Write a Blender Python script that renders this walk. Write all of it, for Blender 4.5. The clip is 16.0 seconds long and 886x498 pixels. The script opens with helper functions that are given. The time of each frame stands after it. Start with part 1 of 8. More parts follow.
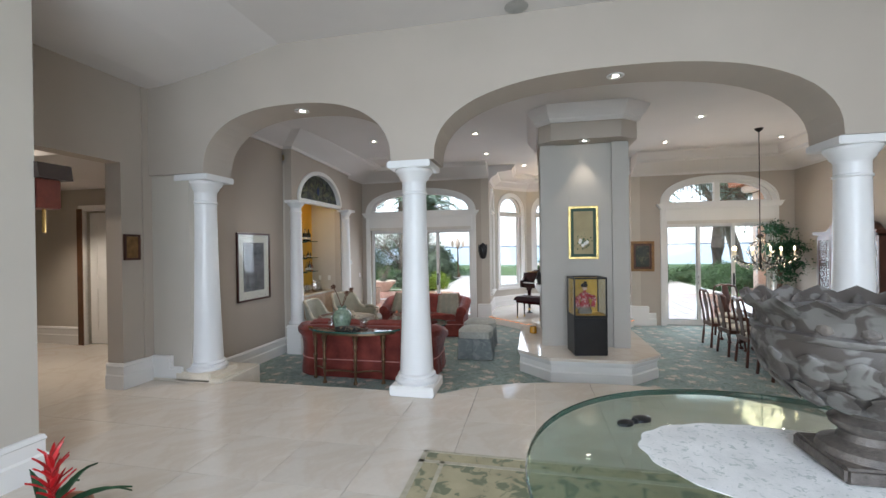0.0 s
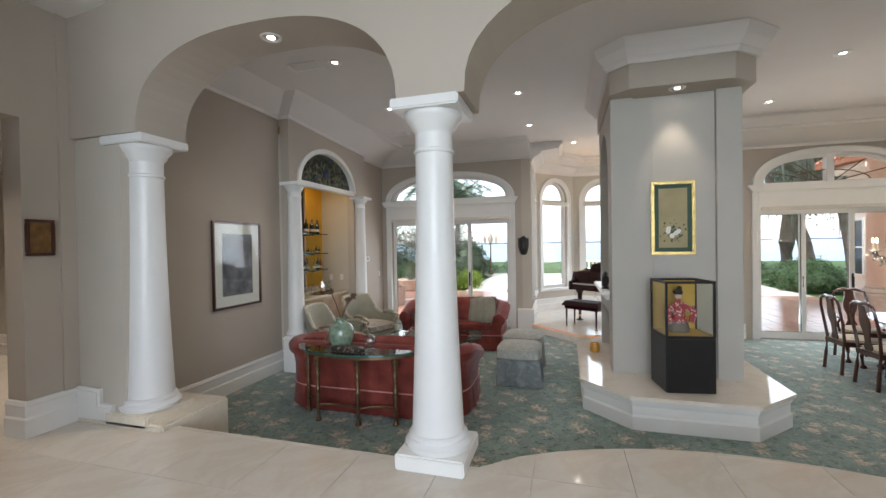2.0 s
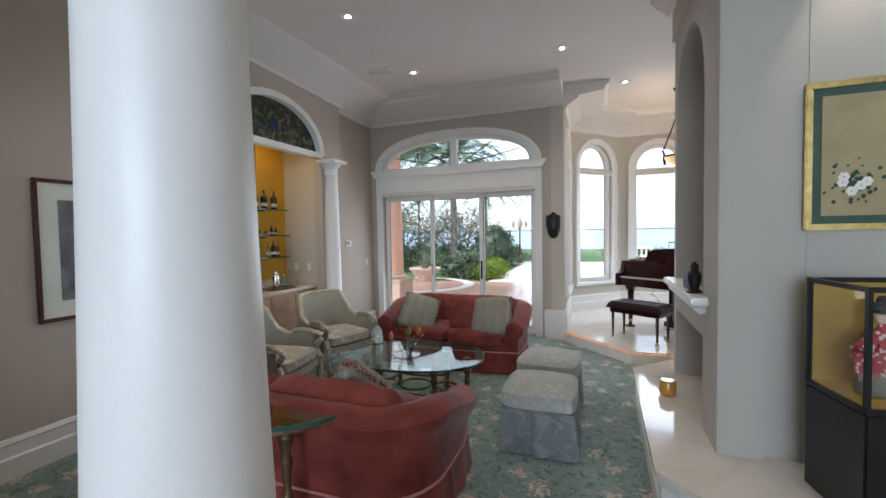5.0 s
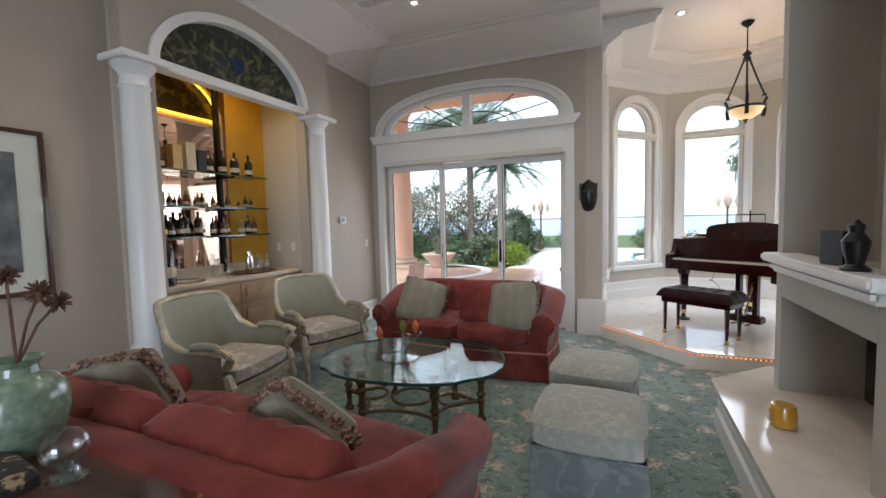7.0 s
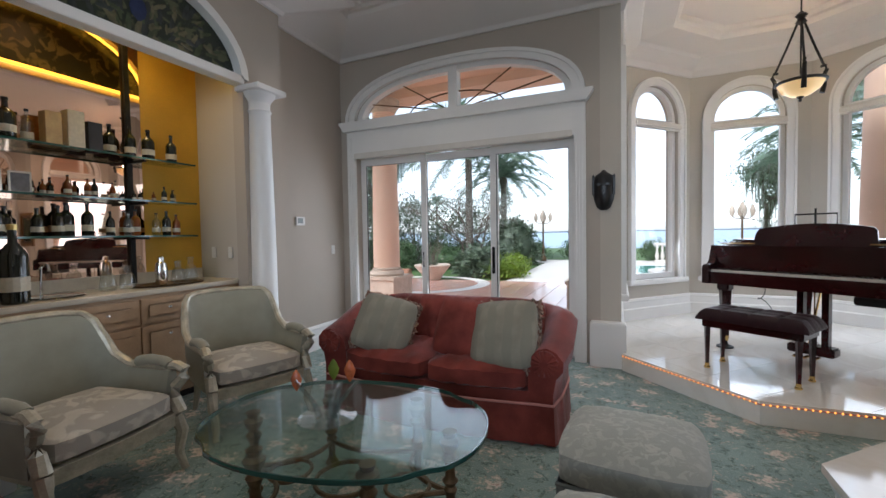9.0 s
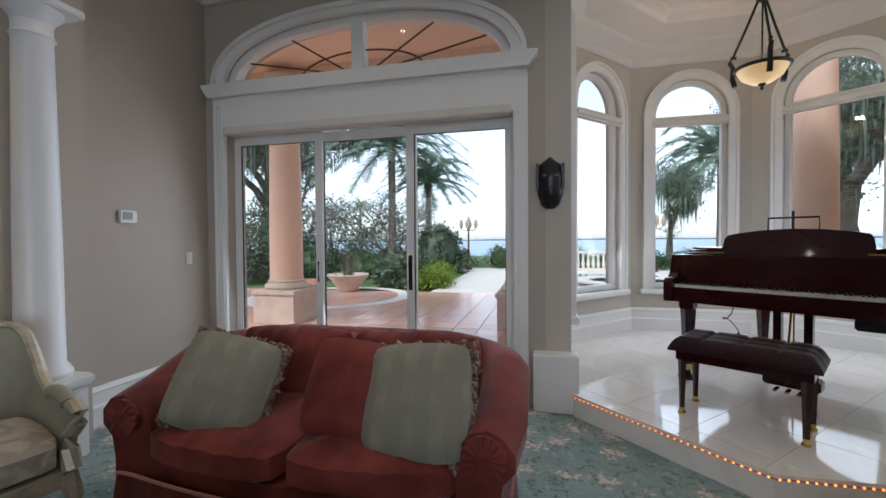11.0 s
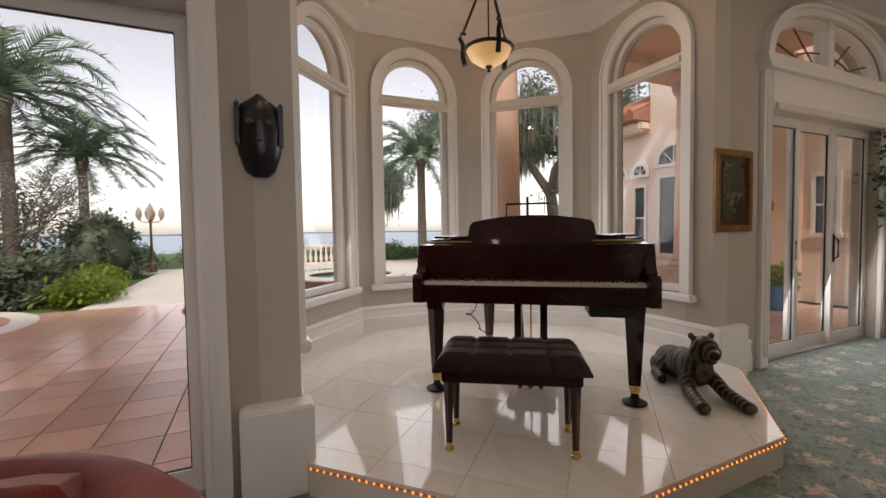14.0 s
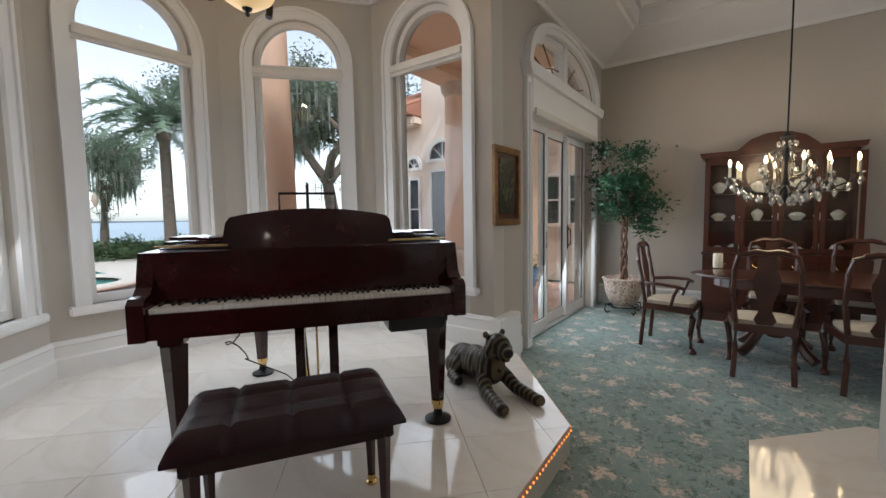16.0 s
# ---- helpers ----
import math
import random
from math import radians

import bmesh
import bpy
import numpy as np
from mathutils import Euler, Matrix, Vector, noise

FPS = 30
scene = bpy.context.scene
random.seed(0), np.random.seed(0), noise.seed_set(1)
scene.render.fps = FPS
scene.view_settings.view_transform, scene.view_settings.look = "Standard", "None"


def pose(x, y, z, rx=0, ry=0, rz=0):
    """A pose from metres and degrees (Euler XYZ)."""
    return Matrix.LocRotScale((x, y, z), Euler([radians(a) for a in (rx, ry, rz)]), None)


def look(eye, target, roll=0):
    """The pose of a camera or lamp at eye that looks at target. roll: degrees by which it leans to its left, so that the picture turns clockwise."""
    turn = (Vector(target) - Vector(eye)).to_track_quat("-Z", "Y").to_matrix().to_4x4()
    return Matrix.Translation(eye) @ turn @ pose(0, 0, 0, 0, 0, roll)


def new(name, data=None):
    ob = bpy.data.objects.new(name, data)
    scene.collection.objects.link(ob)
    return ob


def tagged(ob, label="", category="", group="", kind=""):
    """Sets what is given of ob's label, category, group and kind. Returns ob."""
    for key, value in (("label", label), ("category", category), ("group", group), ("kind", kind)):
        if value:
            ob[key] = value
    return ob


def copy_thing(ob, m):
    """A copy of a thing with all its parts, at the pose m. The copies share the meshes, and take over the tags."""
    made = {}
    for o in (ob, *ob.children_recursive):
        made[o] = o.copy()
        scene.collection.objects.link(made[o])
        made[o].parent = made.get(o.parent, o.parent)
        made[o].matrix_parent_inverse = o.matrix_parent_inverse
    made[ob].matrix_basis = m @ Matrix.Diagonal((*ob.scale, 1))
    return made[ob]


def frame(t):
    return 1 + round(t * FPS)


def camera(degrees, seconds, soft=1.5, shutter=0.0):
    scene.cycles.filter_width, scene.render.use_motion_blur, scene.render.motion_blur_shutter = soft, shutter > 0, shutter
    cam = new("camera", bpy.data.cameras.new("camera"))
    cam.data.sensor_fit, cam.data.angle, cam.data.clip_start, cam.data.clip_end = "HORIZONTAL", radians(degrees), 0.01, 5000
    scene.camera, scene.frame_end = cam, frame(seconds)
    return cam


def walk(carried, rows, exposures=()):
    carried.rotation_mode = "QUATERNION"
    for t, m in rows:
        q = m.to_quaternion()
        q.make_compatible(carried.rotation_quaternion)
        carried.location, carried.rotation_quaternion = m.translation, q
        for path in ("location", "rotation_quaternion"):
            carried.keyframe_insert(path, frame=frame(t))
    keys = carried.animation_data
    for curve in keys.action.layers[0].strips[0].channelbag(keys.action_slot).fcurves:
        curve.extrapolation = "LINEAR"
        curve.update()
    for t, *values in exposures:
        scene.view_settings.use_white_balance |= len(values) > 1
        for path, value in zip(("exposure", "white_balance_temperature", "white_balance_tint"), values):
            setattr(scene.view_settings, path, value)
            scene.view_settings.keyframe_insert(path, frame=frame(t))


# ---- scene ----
cam = camera(93.5, 16.0)
PATH = [
    (0, (0.66, -1.165, 1.926), (0.242, 0.79, 1.919), -0.8),
    (0.5, (0.497, -0.743, 1.915), (0.038, 1.204, 1.904), -0.8),
    (1, (0.36, -0.383, 1.913), (-0.134, 1.555, 1.898), -0.8),
    (1.5, (0.328, 0.039, 1.888), (-0.206, 1.967, 1.871), -0.9),
    (2, (0.28, 0.449, 1.87), (-0.283, 2.368, 1.849), -0.9),
    (2.5, (0.263, 0.829, 1.87), (-0.322, 2.741, 1.843), -0.9),
    (3, (0.264, 1.233, 1.865), (-0.343, 3.139, 1.834), -0.9),
    (3.5, (0.212, 1.594, 1.844), (-0.416, 3.493, 1.809), -0.9),
    (4, (0.206, 1.979, 1.827), (-0.442, 3.871, 1.779), -0.9),
    (4.5, (0.204, 2.321, 1.802), (-0.474, 4.201, 1.737), -0.9),
    (5, (0.143, 2.711, 1.739), (-0.57, 4.578, 1.66), -1.0),
    (7.5, (-0.241, 4.073, 1.494), (-1.047, 5.898, 1.36), -1.3),
    (8, (-0.312, 4.388, 1.465), (-1.128, 6.21, 1.35), -1.2),
    (8.5, (-0.344, 4.656, 1.425), (-1.163, 6.479, 1.341), -1.1),
    (11, (-0.641, 6.091, 1.369), (-1.108, 8.035, 1.329), -0.4),
    (11.5, (-0.717, 6.339, 1.367), (-1.024, 8.315, 1.332), -0.5),
    (12, (-0.728, 6.563, 1.373), (-0.843, 8.56, 1.342), -0.5),
    (12.5, (-0.668, 6.76, 1.369), (-0.569, 8.758, 1.339), -0.6),
    (13, (-0.664, 6.902, 1.356), (-0.341, 8.875, 1.317), -0.9),
    (13.5, (-0.695, 7.082, 1.351), (-0.116, 8.995, 1.293), -1.0),
    (14, (-0.625, 7.271, 1.334), (0.198, 9.092, 1.249), -0.9),
    (14.5, (-0.554, 7.446, 1.344), (0.51, 9.135, 1.229), -1.0),
    (15, (-0.479, 7.572, 1.356), (0.795, 9.108, 1.218), -1.0),
    (15.5, (-0.363, 7.693, 1.371), (1.096, 9.053, 1.221), -1.0),
    (16, (-0.287, 7.785, 1.38), (1.33, 8.951, 1.226), -1.0),
]
walk(cam, [(t, look(eye, target, roll)) for t, eye, target, roll in PATH], [(0.0, 1.16, 5900, 10), (1.0, 1.2, 6250, 10), (3.0, 1.12, 6000, 10), (5.0, 1.14, 5780, 9), (7.5, 1.1, 5950, 11), (8.5, 0.96, 5800, 10), (11.0, 0.58, 5700, 10), (12.5, 0.36, 5700, 10), (13.2, 0.34, 6000, 10), (13.8, 0.30, 7200, 20), (14.6, 0.36, 7200, 21), (14.95, 0.48, 6050, 10), (15.5, 0.5, 5900, 10), (16.0, 0.48, 6050, 10)])

# ---- world, sun, lamps ----
world = bpy.data.worlds.new("sky")
scene.world = world
world.use_nodes = True
wn = world.node_tree.nodes
wl = world.node_tree.links
sky = wn.new("ShaderNodeTexSky")
sky.sky_type = "NISHITA"
sky.sun_disc = False
sky.sun_elevation = radians(48)
sky.sun_rotation = radians(200)
sky.air_density, sky.dust_density, sky.ozone_density = 1.0, 1.2, 1.0
haze = wn.new("ShaderNodeHueSaturation")
haze.inputs["Saturation"].default_value = 0.35
wl.new(sky.outputs[0], haze.inputs["Color"])
wl.new(haze.outputs[0], wn["Background"].inputs["Color"])
wn["Background"].inputs["Strength"].default_value = 0.2

sun = new("sun", bpy.data.lights.new("sun", "SUN"))
sun.data.energy, sun.data.angle, sun.data.color = 1.45, radians(12), (1.0, 0.96, 0.9)
sun.matrix_world = look((0, 0, 30), (8, 20, 0))


def area_lamp(name, eye, target, sx, sy, watts, color):
    d = bpy.data.lights.new(name, "AREA")
    d.shape, d.size, d.size_y, d.energy, d.color = "RECTANGLE", sx, sy, watts, color
    ob = new(name, d)
    ob.matrix_world = look(eye, target)
    return ob


def spot_lamp(name, eye, target, watts, angle, color=(1.0, 0.84, 0.66), radius=0.04):
    d = bpy.data.lights.new(name, "SPOT")
    d.energy, d.spot_size, d.spot_blend, d.color, d.shadow_soft_size = watts, radians(angle), 0.7, color, radius
    ob = new(name, d)
    ob.matrix_world = look(eye, target)
    return ob


def point_lamp(name, eye, watts, color=(1.0, 0.8, 0.55), radius=0.03):
    d = bpy.data.lights.new(name, "POINT")
    d.energy, d.color, d.shadow_soft_size = watts, color, radius
    ob = new(name, d)
    ob.location = eye
    return ob


# daylight of the tall entrance windows behind the start of the walk
area_lamp("entrance_window_light", (1.2, -4.6, 2.6), (1.2, 3.0, 2.2), 5.0, 3.4, 150, (0.78, 0.89, 1.0))


# sky light that enters by the openings on the garden side
DAY = (0.90, 0.95, 1.0)
area_lamp("garden_door_light", (-2.27, 9.58, 1.3), (-2.27, 6.3, 0.5), 2.5, 2.1, 13, DAY)
area_lamp("dining_door_light", (4.87, 9.58, 1.3), (4.87, 6.3, 0.5), 2.0, 2.1, 24, DAY)
for bx, by, tx, ty in ((0.03, 11.57, 1.0, 10.5), (1.2, 12.0, 1.2, 10.0), (2.46, 11.57, 1.6, 10.5), (2.93, 10.33, 1.3, 10.33)):
    area_lamp("bay_window_light", (bx + (tx - bx) * 0.2, by + (ty - by) * 0.2, 1.9), (tx, ty, 1.3), 0.75, 1.7, 8, DAY)


# ---- materials ----
def mat(name, color, rough=0.6, metal=0.0, vary=0.12, scale=3.0, fine=60.0, bump=0.05, spec=0.5, coat=0.0, sheen=0.0, dark=None):
    """Principled surface whose colour varies at a broad and a fine scale, with a fine relief."""
    m = bpy.data.materials.new(name)
    m.use_nodes = True
    n, l = m.node_tree.nodes, m.node_tree.links
    p = n["Principled BSDF"]
    co = n.new("ShaderNodeTexCoord")
    a, b = n.new("ShaderNodeTexNoise"), n.new("ShaderNodeTexNoise")
    a.inputs["Scale"].default_value, a.inputs["Detail"].default_value = scale, 5
    b.inputs["Scale"].default_value, b.inputs["Detail"].default_value = fine, 4
    l.new(co.outputs["Object"], a.inputs["Vector"])
    l.new(co.outputs["Object"], b.inputs["Vector"])
    add = n.new("ShaderNodeMath")
    add.operation = "MULTIPLY_ADD"
    add.inputs[1].default_value = 0.35
    l.new(b.outputs["Fac"], add.inputs[0])
    l.new(a.outputs["Fac"], add.inputs[2])
    ramp = n.new("ShaderNodeValToRGB")
    lo = dark or tuple(c * (1 - vary) for c in color)
    hi = tuple(min(1.0, c * (1 + vary)) for c in color)
    ramp.color_ramp.elements[0].position, ramp.color_ramp.elements[0].color = 0.42, (*lo, 1)
    ramp.color_ramp.elements[1].position, ramp.color_ramp.elements[1].color = 0.92, (*hi, 1)
    l.new(add.outputs[0], ramp.inputs["Fac"])
    l.new(ramp.outputs["Color"], p.inputs["Base Color"])
    p.inputs["Roughness"].default_value, p.inputs["Metallic"].default_value = rough, metal
    p.inputs["Specular IOR Level"].default_value = spec
    p.inputs["Coat Weight"].default_value = coat
    p.inputs["Coat Roughness"].default_value = 0.05
    p.inputs["Sheen Weight"].default_value = sheen
    p.inputs["Sheen Roughness"].default_value = 0.35
    if bump:
        bp = n.new("ShaderNodeBump")
        bp.inputs["Strength"].default_value, bp.inputs["Distance"].default_value = bump, 0.01
        l.new(b.outputs["Fac"], bp.inputs["Height"])
        l.new(bp.outputs["Normal"], p.inputs["Normal"])
    return m


def tools(m):
    n, l = m.node_tree.nodes, m.node_tree.links
    return n, l, n["Principled BSDF"]


def ramp_node(n, stops):
    r = n.new("ShaderNodeValToRGB")
    e = r.color_ramp.elements
    while len(e) < len(stops):
        e.new(0.5)
    for k, (pos, col) in zip(e, stops):
        k.position, k.color = pos, (*col, 1)
    return r


TAUPE = mat("taupe_wall_paint", (0.45, 0.395, 0.335), 0.75, vary=0.05, scale=1.2, fine=220, bump=0.04, spec=0.25)
CREAM = mat("pale_wall_paint", (0.52, 0.475, 0.41), 0.75, vary=0.05, scale=1.2, fine=220, bump=0.04, spec=0.25)
GREY = mat("fireplace_grey_paint", (0.45, 0.425, 0.385), 0.7, vary=0.05, scale=1.5, fine=220, bump=0.04, spec=0.25)
WHITE = mat("white_gloss_trim", (0.78, 0.76, 0.73), 0.4, vary=0.03, scale=2, fine=120, bump=0.02)
COLUMN = mat("white_column_paint", (0.74, 0.73, 0.72), 0.35, vary=0.03, scale=2, fine=90, bump=0.02)
CEIL = mat("ceiling_paint", (0.70, 0.665, 0.645), 0.85, vary=0.03, scale=1.0, fine=160, bump=0.05, spec=0.2)
LIMESTONE = mat("limestone_plinth", (0.70, 0.63, 0.52), 0.46, vary=0.10, scale=5, fine=40, bump=0.02)
VELVET = mat("rose_velvet", (0.185, 0.041, 0.032), 0.65, vary=0.55, scale=4, fine=240, bump=0.25, spec=0.12, sheen=0.2)
PIPING = mat("pink_welt_cord", (0.50, 0.22, 0.19), 0.8, vary=0.2, scale=20, fine=300, bump=0.2)
CHAIRFAB = mat("silver_green_fabric", (0.28, 0.27, 0.21), 0.6, vary=0.12, scale=7, fine=260, bump=0.2, sheen=0.2)
CHAIRWOOD = mat("silver_leaf_wood", (0.44, 0.40, 0.31), 0.38, 0.35, vary=0.3, scale=14, fine=120, bump=0.12)
MAHOG = mat("polished_mahogany", (0.026, 0.0028, 0.0035), 0.2, vary=0.5, scale=4, fine=40, bump=0.01, spec=0.3, coat=0.35)
DARKWOOD = mat("dark_mahogany_wood", (0.065, 0.020, 0.011), 0.28, vary=0.45, scale=5, fine=60, bump=0.03, coat=0.35)
CABWOOD = mat("limed_oak_cabinet", (0.47, 0.315, 0.19), 0.45, vary=0.15, scale=6, fine=70, bump=0.04)
GOLD = mat("gilt_frame", (0.46, 0.34, 0.13), 0.35, 0.85, vary=0.3, scale=18, fine=140, bump=0.15)
OLDGILT = mat("old_gilt_frame", (0.22, 0.12, 0.045), 0.4, 0.5, vary=0.35, scale=18, fine=140, bump=0.15)
BRASS = mat("brass", (0.70, 0.48, 0.18), 0.22, 1.0, vary=0.2, scale=25, fine=200, bump=0.02)
BRONZE = mat("antique_bronze", (0.16, 0.10, 0.055), 0.4, 0.75, vary=0.4, scale=25, fine=140, bump=0.12)
IRON = mat("black_iron", (0.015, 0.014, 0.013), 0.45, 0.6, vary=0.4, scale=20, fine=150, bump=0.08)
BLACK = mat("black_lacquer", (0.008, 0.008, 0.009), 0.35, vary=0.3, scale=12, fine=120, bump=0.01)
CHROME = mat("polished_chrome", (0.80, 0.80, 0.80), 0.08, 1.0, vary=0.05, scale=10, fine=80, bump=0)
ALU = mat("grey_aluminium", (0.42, 0.42, 0.41), 0.4, 0.5, vary=0.1, scale=10, fine=150, bump=0.02)
LEATHER = mat("oxblood_leather", (0.020, 0.0045, 0.0065), 0.36, vary=0.3, scale=20, fine=220, bump=0.2, spec=0.3)
STONE = mat("carved_grey_stone", (0.10, 0.083, 0.070), 0.6, vary=0.55, scale=14, fine=60, bump=0.5)
IVORY = mat("ivory_keys", (0.82, 0.80, 0.74), 0.25, vary=0.03, scale=20, fine=100, bump=0)
PAPER = mat("cream_mat_board", (0.78, 0.76, 0.70), 0.8, vary=0.04, scale=8, fine=200, bump=0.03)
GREENMAT = mat("green_mat_board", (0.055, 0.10, 0.075), 0.8, vary=0.15, scale=15, fine=200, bump=0.03)
SILK = mat("gold_silk_painting", (0.36, 0.30, 0.17), 0.8, vary=0.16, scale=5, fine=160, bump=0.03)
PEACH = mat("peach_stucco", (0.78, 0.54, 0.40), 0.85, vary=0.08, scale=1.5, fine=90, bump=0.2, spec=0.2)
PALESTUCCO = mat("pale_stucco", (0.82, 0.69, 0.58), 0.85, vary=0.07, scale=1.5, fine=90, bump=0.2, spec=0.2)
CASTSTONE = mat("cast_stone", (0.56, 0.45, 0.36), 0.85, vary=0.15, scale=6, fine=80, bump=0.3, spec=0.2)
ROOFTILE = mat("clay_roof_tile", (0.38, 0.16, 0.09), 0.8, vary=0.3, scale=6, fine=50, bump=0.3)
PAVING = mat("pale_paving", (0.72, 0.66, 0.59), 0.8, vary=0.1, scale=1.0, fine=40, bump=0.2)
LEAF = mat("oak_leaf", (0.16, 0.20, 0.13), 0.55, vary=0.5, scale=2.5, fine=20, bump=0)
MOSS = mat("hanging_moss", (0.28, 0.30, 0.26), 0.9, vary=0.3, scale=3, fine=30, bump=0)
PALMLEAF = mat("palm_frond", (0.20, 0.27, 0.19), 0.5, vary=0.45, scale=3, fine=20, bump=0)
HEDGE = mat("hedge_leaf", (0.115, 0.185, 0.08), 0.55, vary=0.5, scale=5, fine=30, bump=0)
LIME = mat("lime_shrub_leaf", (0.22, 0.30, 0.035), 0.55, vary=0.4, scale=5, fine=30, bump=0)
HOUSELEAF = mat("ficus_leaf", (0.035, 0.10, 0.045), 0.4, vary=0.5, scale=9, fine=40, bump=0)
BARK = mat("bark", (0.16, 0.125, 0.10), 0.9, vary=0.35, scale=6, fine=40, bump=0.6)
FICUSBARK = mat("ficus_bark", (0.13, 0.065, 0.04), 0.8, vary=0.35, scale=12, fine=60, bump=0.4)
GRASS = mat("lawn", (0.085, 0.15, 0.040), 0.9, vary=0.4, scale=0.6, fine=60, bump=0.4)
WATER = mat("lake_water", (0.30, 0.40, 0.48), 0.4, vary=0.06, scale=0.02, fine=0.8, bump=0.2)
POOLWATER = mat("pool_water", (0.12, 0.42, 0.38), 0.05, vary=0.08, scale=1.5, fine=8, bump=0.1)
# woods across the lake, with distance haze put into their blue-grey colour
FARSHORE = mat("hazy_shore_woods", (0.16, 0.19, 0.23), 0.95, vary=0.15, scale=0.01, fine=0.2, bump=0)
RED = mat("bromeliad_red", (0.45, 0.012, 0.015), 0.4, vary=0.3, scale=20, fine=60, bump=0.05)
CERAMIC = mat("celadon_ceramic", (0.20, 0.27, 0.20), 0.2, vary=0.45, scale=22, fine=60, bump=0.02, coat=0.5)
TERRACOTTA = mat("terracotta", (0.42, 0.20, 0.12), 0.8, vary=0.2, scale=8, fine=80, bump=0.2)
LINEN = mat("white_linen", (0.70, 0.69, 0.66), 0.9, vary=0.08, scale=30, fine=300, bump=0.2)
SEATCLOTH = mat("cream_seat_cloth", (0.52, 0.46, 0.36), 0.8, vary=0.12, scale=20, fine=250, bump=0.2)
PLASTIC = mat("white_plastic", (0.72, 0.71, 0.68), 0.4, vary=0.02, scale=20, fine=100, bump=0)
AMBER = mat("amber_bar_wall", (0.62, 0.36, 0.035), 0.45, vary=0.12, scale=3, fine=60, bump=0.02)
BARSTONE = mat("bar_worktop_stone", (0.56, 0.50, 0.40), 0.25, vary=0.15, scale=7, fine=90, bump=0.01)
BOTTLE_DARK = mat("dark_bottle_glass", (0.010, 0.012, 0.008), 0.08, vary=0.3, scale=20, fine=60, bump=0, coat=0.5)
BOTTLE_AMBER = mat("amber_bottle", (0.20, 0.055, 0.012), 0.08, vary=0.3, scale=20, fine=60, bump=0, coat=0.5)
LABEL = mat("bottle_label", (0.62, 0.58, 0.48), 0.7, vary=0.1, scale=40, fine=200, bump=0)
BOXGOLD = mat("gold_carton", (0.48, 0.34, 0.16), 0.4, 0.2, vary=0.2, scale=15, fine=90, bump=0)
KIMONO = mat("pink_kimono", (0.50, 0.12, 0.13), 0.6, vary=0.5, scale=28, fine=120, bump=0.1)


def doll_paint(m):
    """Grey hem, flowered red kimono, pale face and black hair by height."""
    n, l, p = tools(m)
    src = p.inputs["Base Color"].links[0].from_socket
    co, xyz, rng = n.new("ShaderNodeTexCoord"), n.new("ShaderNodeSeparateXYZ"), n.new("ShaderNodeMapRange")
    l.new(co.outputs["Object"], xyz.inputs[0])
    l.new(xyz.outputs["Z"], rng.inputs["Value"])
    rng.inputs["From Min"].default_value, rng.inputs["From Max"].default_value = 0.585, 1.05
    spots = n.new("ShaderNodeTexVoronoi")
    spots.inputs["Scale"].default_value = 38
    l.new(co.outputs["Object"], spots.inputs["Vector"])
    flower = ramp_node(n, [(0.28, (0.62, 0.50, 0.46)), (0.42, (0.36, 0.035, 0.045))])
    l.new(spots.outputs["Distance"], flower.inputs["Fac"])
    hem = ramp_node(n, [(0.18, (1, 1, 1)), (0.26, (0, 0, 0))])
    head = ramp_node(n, [(0.735, (0, 0, 0)), (0.75, (1, 1, 1))])
    tone = ramp_node(n, [(0.83, (0.62, 0.44, 0.34)), (0.85, (0.012, 0.010, 0.010))])
    for r in (hem, head, tone):
        l.new(rng.outputs[0], r.inputs["Fac"])
    a, b = n.new("ShaderNodeMixRGB"), n.new("ShaderNodeMixRGB")
    a.inputs[2].default_value = (0.16, 0.14, 0.12, 1)
    l.new(hem.outputs[0], a.inputs[0])
    l.new(flower.outputs[0], a.inputs[1])
    l.new(head.outputs[0], b.inputs[0])
    l.new(a.outputs[0], b.inputs[1])
    l.new(tone.outputs[0], b.inputs[2])
    l.new(b.outputs[0], p.inputs["Base Color"])


doll_paint(KIMONO)
DOLLBACK = mat("gold_back_panel", (0.50, 0.32, 0.06), 0.4, 0.3, vary=0.15, scale=8, fine=100, bump=0.02)
BLUE = mat("blue_plastic", (0.03, 0.22, 0.50), 0.4, vary=0.1, scale=10, fine=60, bump=0)
PRINTGREY = mat("grey_print", (0.17, 0.17, 0.19), 0.7, vary=0.6, scale=7, fine=40, bump=0)
TIGER = mat("tiger_glaze", (0.24, 0.19, 0.12), 0.42, vary=0.2, scale=10, fine=60, bump=0.06, spec=0.25, coat=0.08)
TRIMSHADE = mat("rolled_blind_fabric", (0.66, 0.62, 0.56), 0.7, vary=0.05, scale=8, fine=200, bump=0.05)
CORAL = mat("orange_glass", (0.55, 0.14, 0.05), 0.1, vary=0.3, scale=20, fine=60, bump=0, coat=0.5)
WAX = mat("cream_candle_wax", (0.72, 0.64, 0.48), 0.5, vary=0.05, scale=20, fine=90, bump=0.02)


def tiger_stripes():
    n, l, p = tools(TIGER)
    w = n.new("ShaderNodeTexWave")
    w.inputs["Scale"].default_value, w.inputs["Distortion"].default_value = 7.0, 4.0
    w.inputs["Detail"].default_value = 2
    co = n.new("ShaderNodeTexCoord")
    l.new(co.outputs["Object"], w.inputs["Vector"])
    r = ramp_node(n, [(0.50, (0.006, 0.005, 0.004)), (0.64, (0.10, 0.072, 0.036))])
    l.new(w.outputs["Fac"], r.inputs["Fac"])
    l.new(r.outputs[0], p.inputs["Base Color"])


tiger_stripes()


